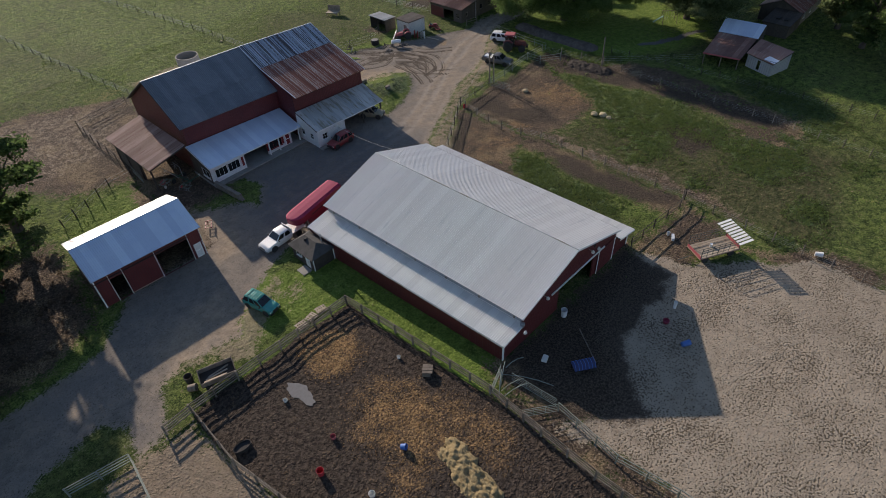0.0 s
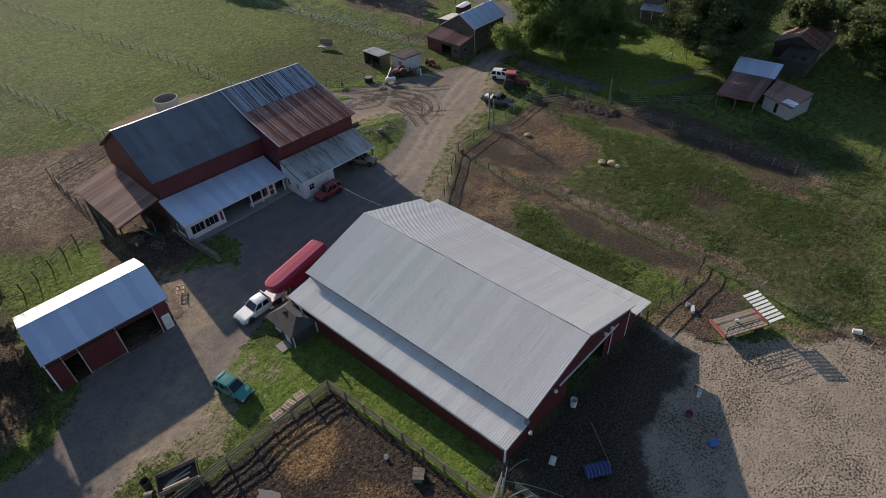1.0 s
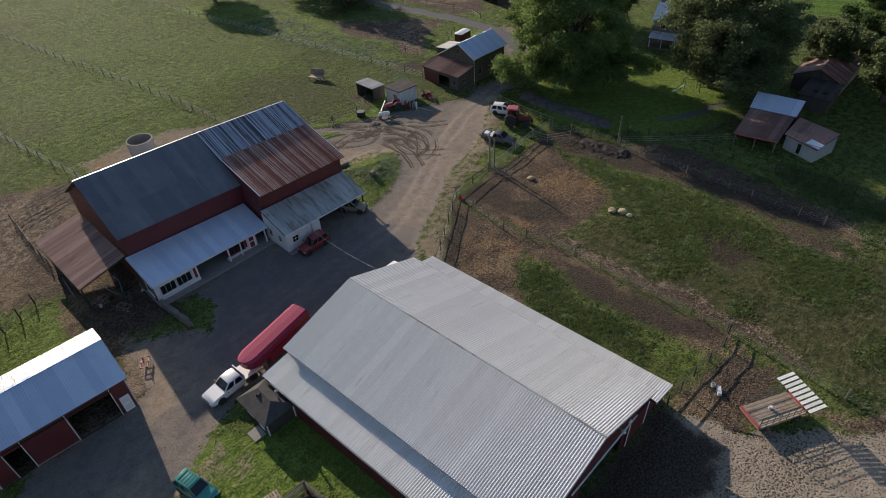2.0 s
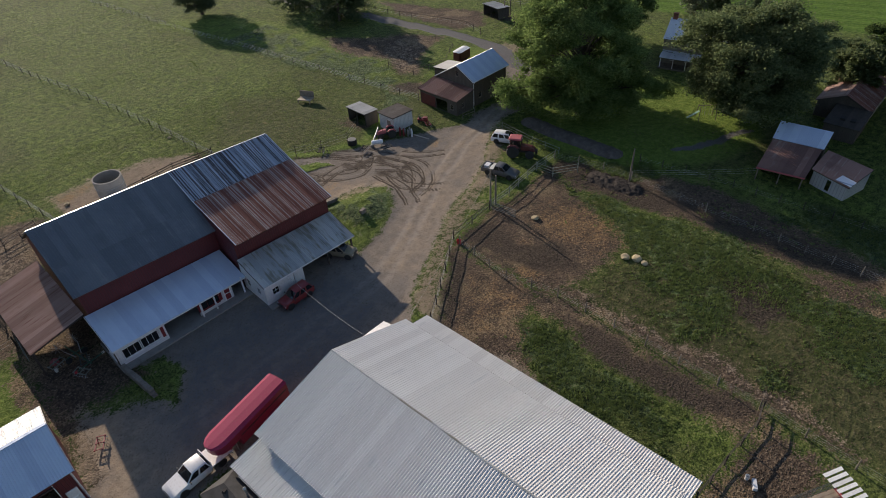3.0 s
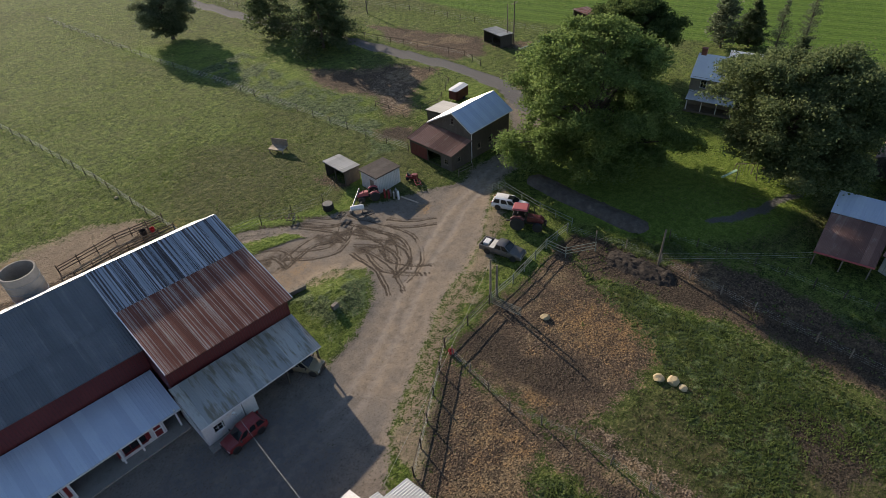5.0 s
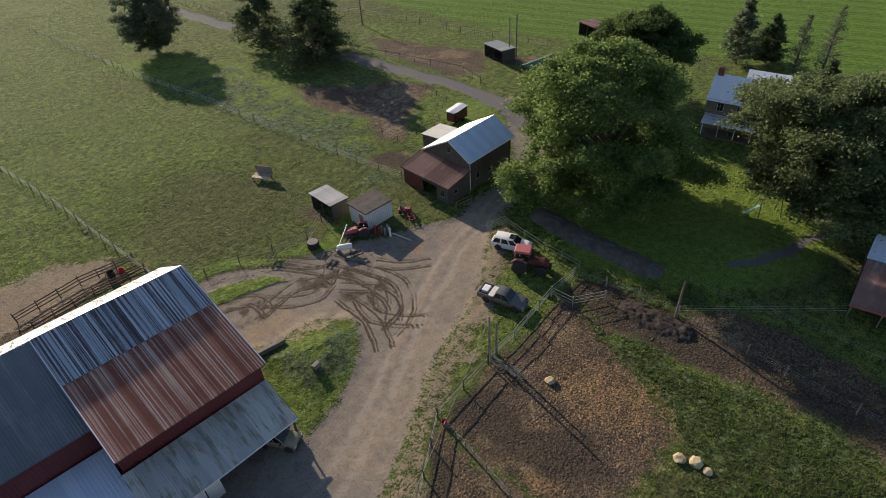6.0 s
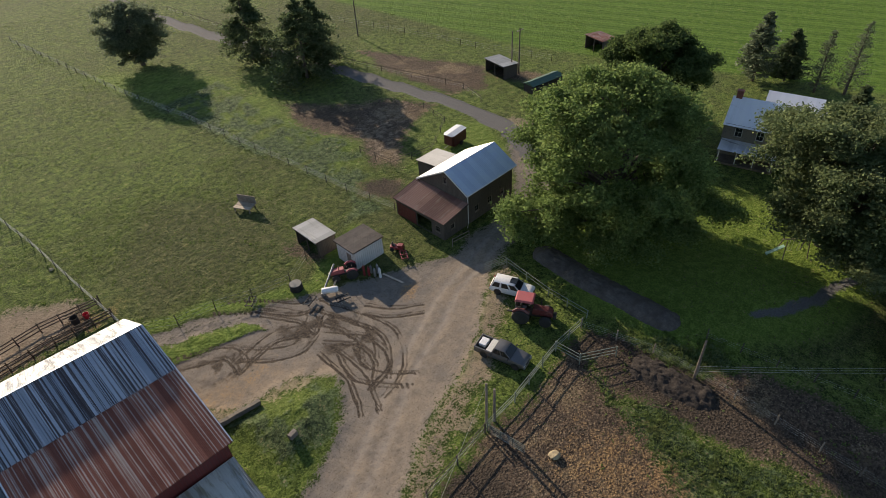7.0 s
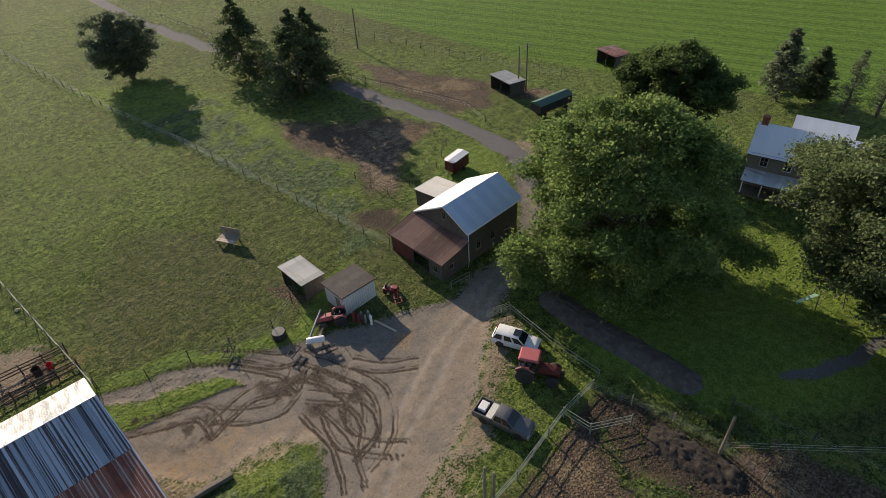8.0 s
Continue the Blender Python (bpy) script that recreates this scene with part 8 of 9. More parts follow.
green_wagon = thing("covered_wagon", "long dark wagon with a green canopy by the lane", "wagon", 131.5, 99.4, 0, -9)
part("deck", Shape().box(0, 0, 0.8, 7.0, 2.2, 0.15), WOOD_DARK, green_wagon)
for sy in (-1, 1):
    part("side_panel", Shape().box(0, sy * 1.1, 0.95, 7.0, 0.06, 1.25), DARK, green_wagon)
for sx in (-1, 1):
    part("end_panel", Shape().box(sx * 3.47, 0, 0.95, 0.06, 2.1, 1.25), DARK, green_wagon)
part("canopy", Shape().loft([[(-3.6, -1.25, 2.2), (-3.6, 0, 2.7), (-3.6, 1.25, 2.2)], [(3.6, -1.25, 2.2), (3.6, 0, 2.7), (3.6, 1.25, 2.2)]]), GREEN_PAINT, green_wagon, "faded green canopy")
for sx in (-3.2, 0, 3.2):
    for sy in (-1, 1):
        part("canopy_post", Shape().tube([(sx, sy * 1.05, 0.9), (sx, sy * 1.1, 2.25)], 0.04, 6), STEEL, green_wagon)
for sx in (-2.4, 2.4):
    for sy in (-1, 1):
        wheel(green_wagon, sx, sy * 0.95, 0.4, 0.22, None, sy)
silo = thing("silo", "open-topped round concrete silo behind the barn", "silo", 38.0, 95.4)
s, n = Shape(), 28
for r, z in ((1.75, -0.1), (1.75, 8.6), (1.6, 8.6), (1.6, 4.0)):
    s.verts += [(r * math.cos(2 * math.pi * i / n), r * math.sin(2 * math.pi * i / n), z) for i in range(n)]
for q in range(3):
    s.faces += [(q * n + i, q * n + (i + 1) % n, (q + 1) * n + (i + 1) % n, (q + 1) * n + i) for i in range(n)]
s.faces.append(tuple(3 * n + i for i in range(n)))
part("shell", s, CONCRETE, silo, "", None, True)
for k in range(8):
    part("hoop", Shape().tube([(1.77 * math.cos(a), 1.77 * math.sin(a), 0.6 + k) for a in np.linspace(0, 2 * math.pi, 25)], 0.025, 4), STEEL, silo)

# ---- hay wagon in the sand yard, half its roof left ----
def roofed_wagon():
    t = thing("hay_wagon", "wrecked rusty hay wagon with a tilted pale slatted roof", "wagon", 57.2, 14.7, 0, -29)
    part("deck", Shape().box(0, 0, 0.85, 5.2, 2.5, 0.12), RUST_PALE, t)
    for k in range(8):
        part("plank", Shape().box(0, -1.09 + 0.31 * k, 0.972, 5.0, 0.27, 0.03), WOOD_PALE, t)
    for sx in (-1, 1):
        part("end_board", Shape().box(sx * 2.55, 0, 0.95, 0.08, 2.4, 0.35), FADED_RED, t)
        for sy in (-1, 1):
            part("post", Shape().tube([(sx * 2.5, sy * 1.2, 0.9), (sx * 2.5, sy * 1.2, 2.4)], 0.04, 6), PIPE_DARK, t)
            wheel(t, sx * 1.7, sy * 1.0, 0.42, 0.22, None, sy)
    for sy in (-1, 1):
        for z in (1.3, 1.7, 2.1, 2.4):
            part("side_rail", Shape().tube([(-2.5, sy * 1.2, z), (2.5, sy * 1.2, z)], 0.028, 5), PIPE_DARK, t)
        for k in range(6):
            part("side_bar", Shape().tube([(-1.8 + 0.72 * k, sy * 1.2, 0.95), (-1.8 + 0.72 * k, sy * 1.2, 2.4)], 0.022, 5), PIPE_DARK, t)
    part("axle", Shape().box(0, 0, 0.35, 4.0, 0.12, 0.12).box(-1.7, 0, 0.36, 0.12, 2.0, 0.12).box(1.7, 0, 0.36, 0.12, 2.0, 0.12), PIPE_DARK, t)
    part("tongue", Shape().tube([(-2.6, 0, 0.6), (-4.2, 0.3, 0.15)], 0.05, 6), PIPE_DARK, t)
    for k in range(9):
        y0, y1 = -2.1 + 0.47 * k, -1.8 + 0.47 * k
        part("roof_slat", Shape().hexa([(1.5, y0, 2.5), (3.2, y0, 2.72), (3.2, y1, 2.72), (1.5, y1, 2.5), (1.5, y0, 2.53), (3.2, y0, 2.75), (3.2, y1, 2.75), (1.5, y1, 2.53)]), WHITE_TRIM, t, "pale bleached roof slat" if k == 0 else "")
    for u in (1.7, 2.4, 3.1):
        part("roof_bar", Shape().tube([(u, -2.1, 2.46 + 0.13 * (u - 1.5)), (u, 2.1, 2.46 + 0.13 * (u - 1.5))], 0.035, 5), PIPE_DARK, t)
    part("bucket", Shape().lathe([(0.14, 0.0), (0.17, 0.35)], 12), WHITE_PAINT, t, "", pose(-0.2, 0.2, 1.0))
    return t


roofed_wagon()


def bucket(x, y, r, h, mat, label, name="bucket", tip=0, turn=0, category="bucket"):
    s = Shape()
    n = 16
    for rr, z in ((r * 0.82, 0.0), (r, h), (r * 0.93, h), (r * 0.78, 0.05)):
        s.verts += [(rr * math.cos(2 * math.pi * i / n), rr * math.sin(2 * math.pi * i / n), z) for i in range(n)]
    for q in range(3):
        s.faces += [(q * n + i, q * n + (i + 1) % n, (q + 1) * n + (i + 1) % n, (q + 1) * n + i) for i in range(n)]
    s.faces += [tuple(range(n))[::-1], tuple(3 * n + i for i in range(n))]
    lift = r * math.sin(radians(abs(tip))) if tip else -0.02
    return single(name, s, mat, label, category, pose(x, y, lift, tip, 0, turn), "", True)


bucket(9.9, 27.0, 0.34, 0.7, RED_PLASTIC, "bright red plastic barrel in the pen", "barrel", 0, 0, "barrel")
bucket(12.8, 28.9, 0.27, 0.4, FADED_RED, "faded red bucket in the pen")
bucket(12.2, 35.4, 0.22, 0.3, PALE_PLASTIC, "white bucket in the pen")
bucket(11.6, 22.3, 0.3, 0.4, PALE_PLASTIC, "white bucket in the pen")
bucket(16.2, 23.6, 0.3, 0.5, BLUE_PAINT, "blue plastic barrel lying in the pen", "barrel", 75, 30, "barrel")
bucket(22.9, 31.0, 0.2, 0.3, PALE_PLASTIC, "small white bucket in the pen")
bucket(42.5, 10.8, 0.32, 0.85, BLUE_PAINT, "blue plastic barrel lying in the sand yard", "barrel", 88, 60, "barrel")
bucket(46.8, 13.8, 0.2, 0.9, WHITE_PAINT, "white plastic post in the sand yard", "marker_post", 0, 0, "post")
bucket(44.4, 13.5, 0.35, 0.3, TRAILER_RED, "dull magenta tub in the shade", "tub", 0, 0, "tub")
bucket(38.3, 21.9, 0.35, 0.95, WHITE_PAINT, "white barrel beside the barn door", "barrel", 0, 0, "barrel")
bucket(57.0, 20.0, 0.2, 0.45, WHITE_PAINT, "white barrel at the paddock fence", "barrel", 0, 0, "barrel")
single("feed_box", Shape().box(0, 0, -0.02, 1.0, 0.36, 0.35, 0, 0.95), WHITE_PAINT, "white feed box at the paddock fence", "box", pose(56.8, 19.3, 0, 0, 0, 30), "", False, 0.03)
bucket(64.2, 5.9, 0.3, 0.8, WHITE_PAINT, "white barrel lying at the fence", "barrel", 86, 20, "barrel")
bucket(64.7, 59.6, 0.3, 0.5, RED_PLASTIC, "red bucket hanging at the fence corner")
bucket(53.8, 104.0, 0.35, 0.6, RED_PLASTIC, "red tub in the corral")
bucket(52.6, 104.0, 0.45, 0.9, DARK, "dark barrel in the corral", "barrel", 0, 0, "barrel")
open_tub("water_trough", "dark oval water trough at the pen fence", 6.7, 34.2, 0.8, 0.45, 0.4, DARK, "trough", -8, DARK)
single("crate", Shape().box(0, 0.1, -0.02, 1.15, 0.8, 0.55).box(-0.42, 0.0, 0.5, 0.3, 1.0, 0.07).box(-0.06, 0.0, 0.5, 0.34, 1.0, 0.09).box(0.32, 0.0, 0.5, 0.32, 1.0, 0.06), WOOD, "weathered wooden feed crate at the pen fence", "crate", pose(23.6, 27.6, 0, 0, 0, 40))
cart = thing("feed_cart", "blue metal feed cart in the shade of the barn", "cart", 34.0, 16.6, 0, -35)
part("tray", Shape().box(0, 0, 0.4, 2.2, 1.2, 0.12), NAVY_PAINT, cart)
for k in range(7):
    part("bar", Shape().tube([(-1.0 + 0.33 * k, -0.6, 0.5), (-1.0 + 0.33 * k, -0.3, 0.95), (-1.0 + 0.33 * k, 0.3, 0.95), (-1.0 + 0.33 * k, 0.6, 0.5)], 0.03, 5), BLUE_PAINT, cart)
for sx in (-0.8, 0.8):
    for sy in (-1, 1):
        wheel(cart, sx, sy * 0.62, 0.25, 0.14, None, sy)
single("feed_sack", Shape().box(0, 0, -0.02, 0.9, 0.6, 0.3, 0, 0.8), PALE_PLASTIC, "crumpled pale sack beside the barn wall", "sack", pose(32.4, 20.0, 0, 0, 0, 20), "", True, 0.08)
single("rail", Shape().tube([(-2.2, 0, 0.08), (2.2, 0, 0.12)], 0.07, 8), WOOD, "grey pole lying in the barn shade", "pole", pose(36.5, 17.8, 0, 0, 0, 55))

# stone walls by the barn
def rubble_wall(name, label, a, b, h, w, seed):
    t = thing(name, label, "wall", a[0], a[1], 0, math.degrees(math.atan2(b[1] - a[1], b[0] - a[0])))
    run, rng = math.dist(a, b), random.Random(seed)
    part("core", Shape().box(run / 2, 0, -0.1, run, w * 0.8, h * 0.95), STONE_WALL, t)
    for row in range(max(2, round(h / 0.3))):
        u = rng.uniform(-0.2, 0)
        while u < run:
            q = rng.uniform(0.3, 0.6)
            part("stone", Shape().box(u + q / 2, rng.uniform(-0.03, 0.03), row * 0.3 + rng.uniform(-0.02, 0.02), q - 0.03, w + rng.uniform(-0.05, 0.08), 0.27, rng.uniform(-4, 4), rng.uniform(0.88, 0.97)), STONE_WALL, t)
            u += q
    return t


rubble_wall("stone_wall", "low rubble stone wall at the porch corner", (26.7, 71.8), (27.2, 66.6), 0.9, 0.5, 1)
rubble_wall("bank_wall", "rubble stone wall holding the grass bank", (55.9, 79.9), (60.6, 79.2), 0.6, 0.4, 2)
single("concrete_block", Shape().box(0, 0, -0.4, 0.9, 0.5, 0.95, 0, 0.9), STONE_WALL, "weathered grey block on the grass bank", "block", pose(60.6, 73.4, 0.6, 0, 0, 10), "", False, 0.05)


def rock(x, y, r, label, seed, mat=None, name="rock", category="rock"):
    rng = random.Random(seed)
    bm = bmesh.new()
    bmesh.ops.create_icosphere(bm, subdivisions=2, radius=r)
    for v in bm.verts:
        v.co *= 1 + 0.35 * noise.noise(v.co * (1.4 / r) + Vector((seed * 3.1, 0, 0)))
        v.co.z *= 0.6
    mesh = bpy.data.meshes.new(name)
    bm.to_mesh(mesh)
    bm.free()
    mesh.materials.append(mat or ROCK)
    ob = new(name, mesh)
    ob.matrix_basis = pose(x, y, r * 0.25, 0, 0, rng.uniform(0, 360))
    return tagged(ob, label, category)


ROCK = surface("pale_rock", (0.40, 0.32, 0.19), (0.50, 0.41, 0.25), (0.26, 0.20, 0.12), 0.9, coarse=2)
rock(75.6, 42.4, 0.55, "pale boulder lying in the paddock", 1)
rock(76.2, 41.2, 0.6, "pale boulder lying in the paddock", 2)
rock(76.0, 40.1, 0.4, "pale boulder lying in the paddock", 9)
rock(75.0, 55.4, 0.5, "pale boulder lying in the paddock", 3)
rock(54.0, 116.0, 0.3, "pale stone in the pasture", 4)
rock(34.5, 109.0, 0.4, "pale stone in the pasture", 5)
rock(40.2, 101.2, 0.4, "pale stone behind the barn", 6)


# ---- heaps ----
def heap(name, label, points, half, h, mat, seed, step=0.3, rough=0.9):
    """A long uneven heap along a line."""
    (x0, y0), (x1, y1) = points[0], points[-1]
    xs = np.arange(min(p[0] for p in points) - half * 1.3, max(p[0] for p in points) + half * 1.3, step)
    ys = np.arange(min(p[1] for p in points) - half * 1.3, max(p[1] for p in points) + half * 1.3, step)
    gx, gy = np.meshgrid(xs, ys)
    d = along(gx, gy, points) / half
    z = h * np.clip(1 - d * d, -0.2, 1) * (0.65 + 0.7 * fractal(gx, gy, 1.6, seed, 3)) + rough * h * (0.7 * (fractal(gx, gy, 0.9, seed + 7, 4) - 0.5) + 0.6 * (fractal(gx * 1.6, gy * 0.8, 0.4, seed + 9, 3) - 0.5))
    s = Shape()
    w = len(xs)
    s.verts = [tuple(map(float, p)) for p in zip(gx.ravel(), gy.ravel(), (z - 0.06).ravel())]
    keep = d < 1.1
    for i in range(len(ys) - 1):
        for j in range(w - 1):
            if keep[i, j] or keep[i + 1, j + 1] or keep[i, j + 1] or keep[i + 1, j]:
                s.faces.append((i * w + j, i * w + j + 1, (i + 1) * w + j + 1, (i + 1) * w + j))
    mesh = bpy.data.meshes.new(name)
    mesh.from_pydata(s.verts, [], s.faces)
    bm = bmesh.new()
    bm.from_mesh(mesh)
    bmesh.ops.delete(bm, geom=[v for v in bm.verts if not v.link_faces], context="VERTS")
    for f in bm.faces:
        f.smooth = True
    bm.to_mesh(mesh)
    bm.free()
    mesh.materials.append(mat)
    return tagged(new(name, mesh), label, name.replace("_", " "))


heap("soil_mound", "long dark heap of mulch along the lawn", [(96.0, 72.0), (95.6, 66.5), (95.6, 61.4), (95.6, 56.6)], 1.75, 0.75, MULCH_PILE, 81, 0.16, 0.5)
heap("manure_mound", "dark manure heap in the paddock corner", [(88.6, 54.4), (88.6, 52.0), (88.9, 49.4)], 1.8, 0.55, COMPOST, 82, 0.12, 1.2)
heap("straw_heap", "yellow straw heap in the pen", [(19.0, 20.0), (18.4, 17.5), (17.8, 15.0)], 1.35, 0.5, HAY, 83, 0.07, 1.5)
pool = Shape()
pool.verts += [((0.72 + 0.08 * math.sin(7 * a) + 0.05 * math.sin(13 * a + 1)) * math.cos(a) * (1 + 0.2 * math.sin(3 * a + 1)), (1.85 + 0.12 * math.sin(9 * a + 2)) * math.sin(a) * (1 + 0.15 * math.sin(2 * a)), 0.0) for a in np.linspace(0, 2 * math.pi, 81)[:-1]]
pool.faces.append(tuple(range(80)))
single("puddle", pool, WATER, "pale shallow puddle in the horse pen", "puddle", pose(13.7, 35.0, 0.045, 0, 0, 8))

# ---- flat wagon by the pen ----
dray = thing("flat_wagon", "dark wooden wagon with low sides beside the pen", "wagon", 9.4, 42.6, 0, -18)
part("deck", Shape().box(0, 0, 0.6, 3.4, 1.9, 0.1), WOOD_DARK, dray)
for sy in (-1, 1):
    part("side_board", Shape().box(0, sy * 0.95, 0.7, 3.4, 0.06, 0.55), WOOD, dray)
for sx in (-1, 1):
    part("end_board", Shape().box(sx * 1.68, 0, 0.7, 0.06, 1.84, 0.7), WOOD_DARK, dray)
    for sy in (-1, 1):
        wheel(dray, sx * 1.1, sy * 0.9, 0.34, 0.2, None, sy)
for k in range(3):
    part("loose_board", Shape().box(-0.3 + 0.2 * k, -0.4 + 0.35 * k, 0.71, 2.2, 0.16, 0.08, 8 * k), WOOD_PALE, dray)
bucket(7.2, 44.5, 0.42, 0.9, WOOD_DARK, "dark barrel beside the wagon", "barrel", 0, 0, "barrel")
bucket(6.6, 43.5, 0.4, 0.8, WOOD, "wooden barrel lying beside the wagon", "barrel", 84, 50, "barrel")
for k, turn in enumerate((0, 12, -8)):
    pallet = thing("pallet", "weathered wooden pallet at the pen fence", "pallet", 19.0 + 1.4 * k, 42.0 + 0.1 * k, 0.02, turn, "pallets at the pen fence")
    for y in (-0.42, 0, 0.42):
        part("stringer", Shape().box(0, y, -0.02, 1.2, 0.1, 0.12), WOOD_PALE, pallet)
    for x in (-0.5, -0.25, 0, 0.25, 0.5):
        part("slat", Shape().box(x, 0, 0.10, 0.15, 1.0, 0.025), WOOD_PALE, pallet)

# ---- play frame on the lawn ----
play = thing("play_frame", "wooden play frame with a slide on the lawn", "play frame", 114.6, 50.8, 0, -46)
for sx in (-1.4, 1.4):
    for sy in (-0.9, 0.9):
        part("post", Shape().tube([(sx, sy, -0.1), (sx * 0.9, sy * 0.4, 2.3)], 0.06, 8), WOOD, play)
part("top_beam", Shape().tube([(-1.6, 0, 2.3), (1.6, 0, 2.3)], 0.07, 8), WOOD, play)
part("slide", Shape().hexa([(-3.0, -0.22, 0.2), (-1.2, -0.22, 1.3), (-1.2, 0.22, 1.3), (-3.0, 0.22, 0.2), (-3.0, -0.22, 0.27), (-1.2, -0.22, 1.37), (-1.2, 0.22, 1.37), (-3.0, 0.22, 0.27)]), SLIDE_GREEN, play, "green plastic slide")
for u in (-0.5, 0.6):
    part("swing", Shape().tube([(u - 0.2, 0, 2.3), (u - 0.2, 0, 0.6), (u + 0.2, 0, 0.6), (u + 0.2, 0, 2.3)], 0.02, 5), STEEL, play)


# ---- bent pipes and rails heaped at the corner of the riding barn ----
for k, (a, b, r) in enumerate((((26.0, 20.6, 0.1), (27.6, 21.6, 1.7), 0.06), ((26.3, 20.2, 0.1), (28.3, 19.0, 1.2), 0.04), ((26.6, 20.8, 0.1), (28.4, 19.6, 1.3), 0.04), ((27.0, 21.2, 0.1), (28.6, 22.0, 1.6), 0.05), ((28.2, 21.9, 0.05), (30.2, 17.4, 0.3), 0.045), ((29.0, 22.2, 0.05), (31.0, 21.6, 0.25), 0.05))):
    p, q = Vector((0, 0, 0)), Vector(b) - Vector(a)
    single("pipe", Shape().tube([p, p.lerp(q, 0.35) + Vector((0, 0, 0.35)), p.lerp(q, 0.7) + Vector((0, 0, 0.3)), q], r, 8), PIPE, "bent pale pipe leaning at the barn corner", "pipe", pose(*a), "pipes at the barn corner", True)


# ---- hay tedder under the open end of the lean-to ----
tedder = thing("hay_tedder", "green hay tedder with folded arms in the barn shade", "farm implement", 24.2, 76.6, 0, 12)
part("main_beam", Shape().beam((0, -1.8, 0.7), (0, 3.0, 0.7), 0.14, 0.14), GREEN_PAINT, tedder)
part("cross_beam", Shape().beam((-1.5, -1.6, 0.75), (1.5, -1.6, 0.75), 0.1, 0.1).beam((-1.0, 1.0, 0.7), (1.0, 1.0, 0.7), 0.1, 0.1), GREEN_PAINT, tedder)
for sx in (-1, 1):
    part("marker_board", Shape().box(sx * 1.55, -1.6, 0.6, 0.3, 0.04, 0.3), RED_PLASTIC if sx < 0 else PALE_PLASTIC, tedder)
    wheel(tedder, sx * 0.9, 1.0, 0.34, 0.2, None, sx)
    part("arm", Shape().tube([(sx * 0.3, 0.4, 0.7), (sx * 0.8, 1.2, 1.6), (sx * 0.9, 2.6, 2.0)], 0.05, 6), STEEL, tedder)
    for k in range(8):
        a = k * math.pi / 4
        part("tine_arm", Shape().tube([(sx * 0.9, 2.4, 1.5), (sx * 0.9 + 0.55 * math.cos(a), 2.4 + 0.2 * math.sin(a), 1.5 + 0.55 * math.sin(a))], 0.02, 5), STEEL, tedder)
single("red_box", Shape().box(0, 0, 0, 0.7, 0.5, 0.5), FADED_RED, "faded red box beside the hay tedder", "box", pose(22.0, 78.6, -0.03, 0, 0, 30), "", False, 0.03)
single("bucket", Shape().lathe([(0.01, 0.0), (0.14, 0.0), (0.18, 0.32), (0.16, 0.32), (0.13, 0.03), (0.01, 0.03)], 16), PALE_PLASTIC, "white plastic bucket under the lean-to", "bucket", pose(21.7, 77.3, -0.02), "", True)


# ---- grass tufts and weeds ----
def layer_at(name, x, y):
    i = np.clip(np.searchsorted(GX, x), 1, len(GX) - 1)
    j = np.clip(np.searchsorted(GY, y), 1, len(GY) - 1)
    return total[name][j, i], Z[j, i]


def tufts(name, label, count, region, size, blades, material, seed, density):
    """Scattered clumps of blades where density says."""
    rng = np.random.RandomState(seed)
    x = rng.uniform(region[0], region[1], count)
    y = rng.uniform(region[2], region[3], count)
    keep = rng.uniform(size=count) < density(x, y)
    x, y = x[keep], y[keep]
    z = layer_at("dirt", x, y)[1]
    n = len(x)
    s = size * rng.uniform(0.5, 1.5, n) * (0.6 + 0.8 * fractal(x, y, 3.0, seed + 3))
    verts, faces = np.zeros((n, blades, 3, 3)), None
    for b in range(blades):
        a = rng.uniform(0, 2 * math.pi, n)
        c, t = np.cos(a), np.sin(a)
        out, up, wide = s * rng.uniform(0.3, 1.0, n), s * rng.uniform(0.45, 1.0, n), s * rng.uniform(0.25, 0.5, n)
        ox, oy = rng.normal(size=n) * s * 0.45, rng.normal(size=n) * s * 0.45
        verts[:, b, 0] = np.stack([x + ox - t * wide, y + oy + c * wide, z - 0.03], 1)
        verts[:, b, 1] = np.stack([x + ox + t * wide, y + oy - c * wide, z - 0.03], 1)
        verts[:, b, 2] = np.stack([x + ox + c * out, y + oy + t * out, z + up], 1)
    verts = verts.reshape(-1, 3)
    mesh = bpy.data.meshes.new(name)
    mesh.vertices.add(len(verts))
    mesh.vertices.foreach_set("co", verts.astype(np.float32).ravel())
    mesh.loops.add(len(verts))
    mesh.loops.foreach_set("vertex_index", np.arange(len(verts), dtype=np.int32))
    mesh.polygons.add(len(verts) // 3)
    mesh.polygons.foreach_set("loop_start", np.arange(0, len(verts), 3, dtype=np.int32))
    mesh.update()
    mesh.materials.append(material)
    return tagged(new(name, mesh), label, name.replace("_", " "), kind="stuff")


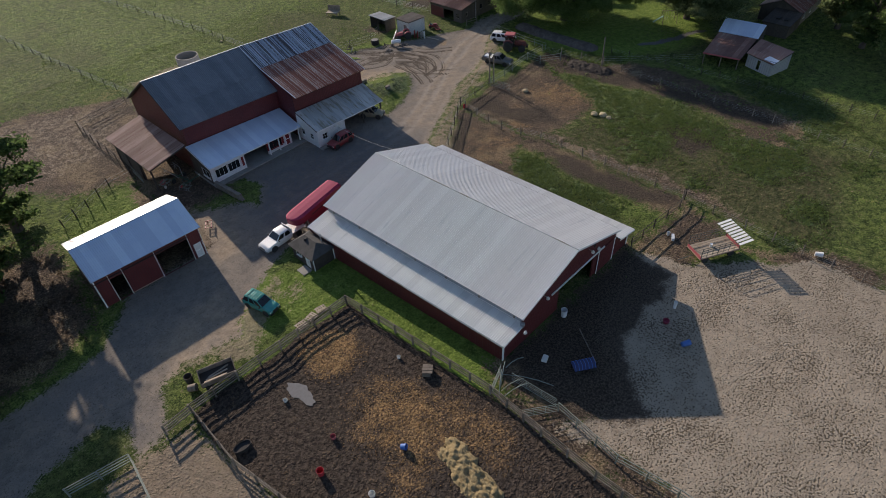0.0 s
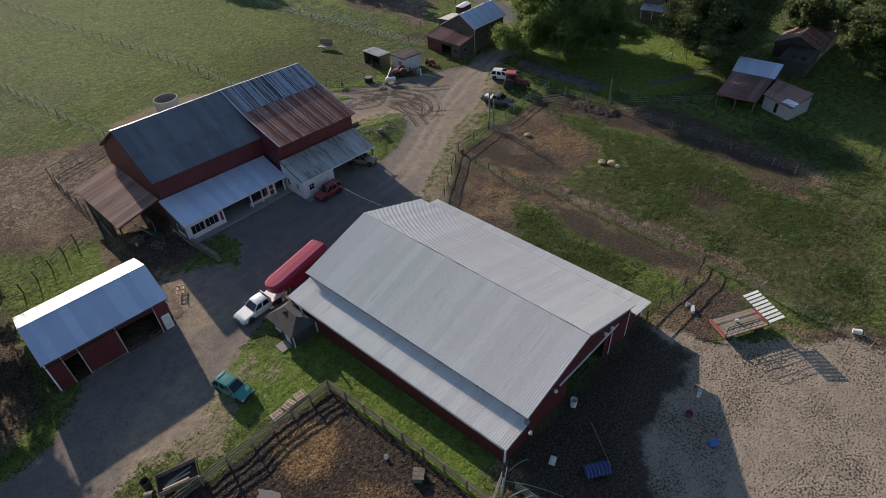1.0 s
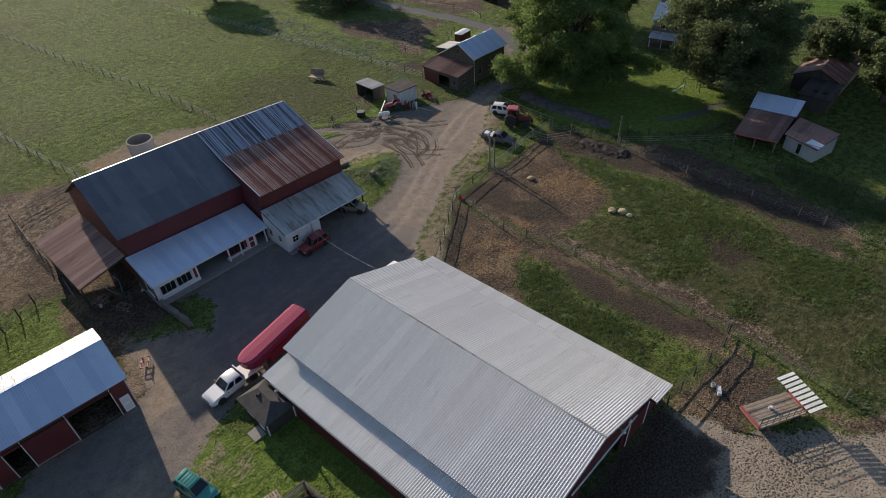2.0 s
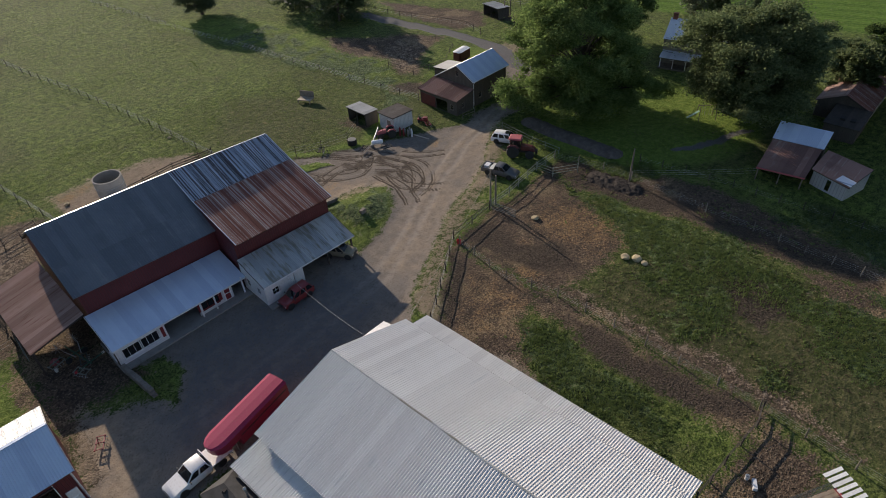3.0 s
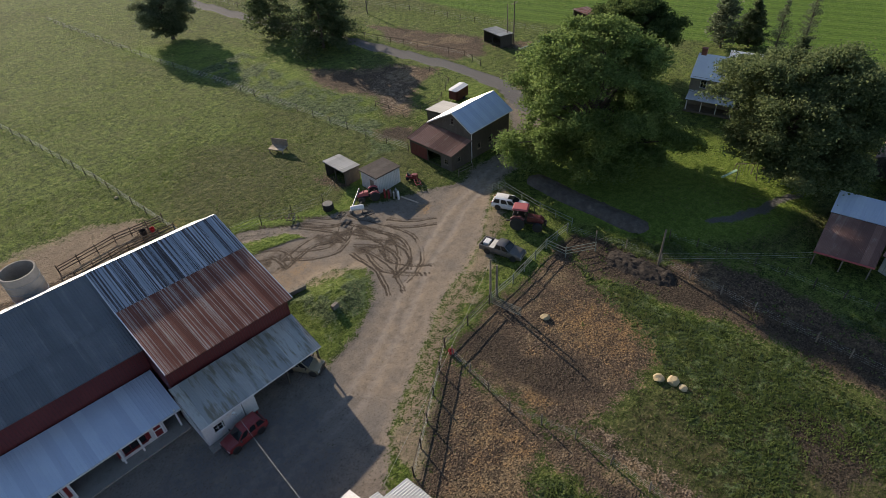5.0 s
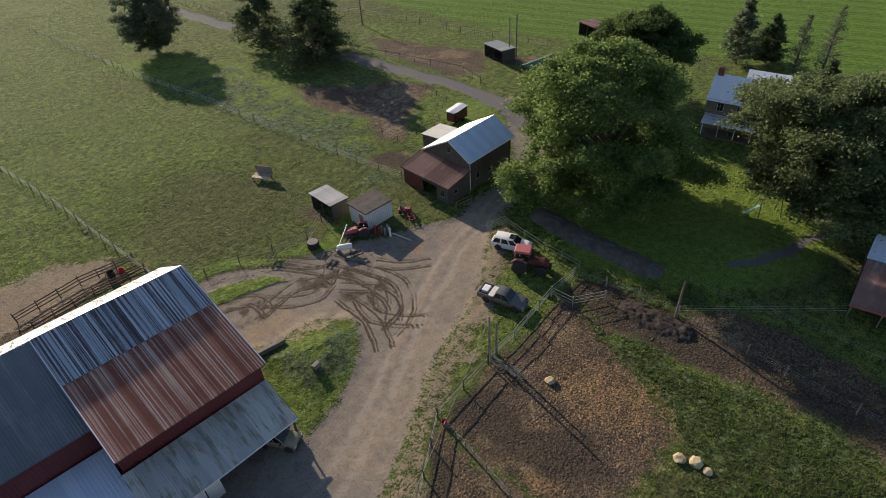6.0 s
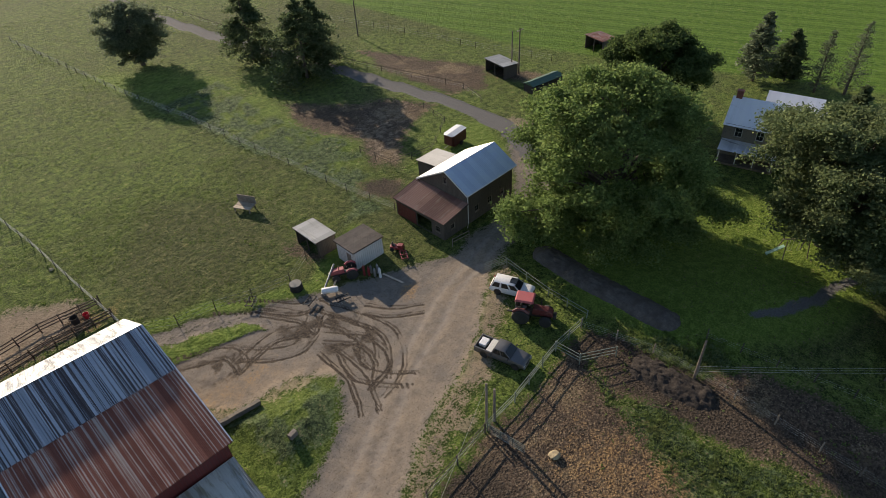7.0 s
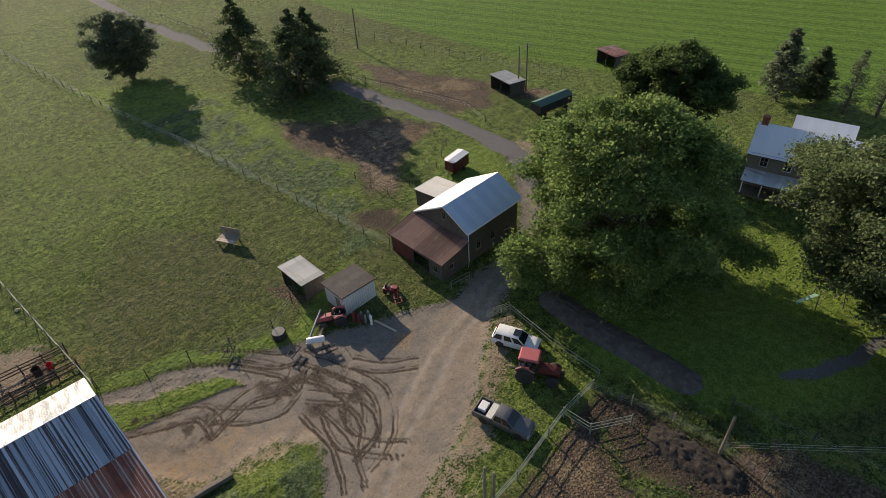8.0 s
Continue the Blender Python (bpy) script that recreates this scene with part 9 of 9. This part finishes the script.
def open_grass(x, y):
    bare = np.zeros(len(x))
    for key in ("gravel", "mulch", "sand", "asphalt", "dirt", "straw"):
        bare = np.maximum(bare, layer_at(key, x, y)[0])
    for x0, x1, y0, y1 in ((26.5, 56, 73, 93.5), (42, 56, 68, 74), (28.6, 52.6, 22.6, 52.6), (5.6, 19, 60, 68.2), (93, 103.5, 83, 91.8), (89.9, 94, 83, 92.6), (77.5, 80.3, 92.3, 96.9), (79.2, 83.5, 87.2, 90.6), (24.6, 28.6, 47.1, 52.1)):
        bare[(x > x0) & (x < x1) & (y > y0) & (y < y1)] = 1
    return np.clip(1 - 1.35 * bare, 0, 1)


tufts("grass_tufts", "clumps of short green pasture grass", 170000, (-12, 104, 18, 125), 0.10, 3, GRASS_BLADE, 201, lambda x, y: open_grass(x, y) * np.clip(1.9 * fractal(x, y, 4.0, 301) - 0.35, 0.08, 1) * (1 - 0.9 * layer_at("weed", x, y)[0]))
tufts("far_grass_tufts", "clumps of green pasture grass farther off", 60000, (-10, 165, 95, 225), 0.14, 3, GRASS_BLADE, 202, lambda x, y: open_grass(x, y) * np.clip(1.8 * fractal(x, y, 5.0, 302) - 0.4, 0.05, 1))
tufts("paddock_weeds", "leafy green weeds of the paddocks", 130000, (50, 110, 5, 62), 0.18, 4, WEED_LEAF, 203, lambda x, y: np.clip(open_grass(x, y), 0.06, 1) * layer_at("weed", x, y)[0])
tufts("dry_stalks", "dry brown grass stalks of the paddock", 26000, (52, 112, 3, 60), 0.12, 3, DRY_TWIG, 204, lambda x, y: np.clip(open_grass(x, y) + 0.15, 0, 1) * layer_at("dry", x, y)[0] * 0.7)
tufts("brush", "dry brush and undergrowth beside the machine shed", 7000, (-22, 5, 58, 92), 0.22, 5, DRY_TWIG, 205, lambda x, y: 0.7 * np.clip(1.8 * fractal(x, y, 3.0, 303) - 0.4, 0, 1))
tufts("straw_litter", "loose straw littered over the pen", 30000, (6, 26, 5, 41), 0.075, 2, HAY_STALK, 206, lambda x, y: layer_at("straw", x, y)[0] * layer_at("mulch", x, y)[0])
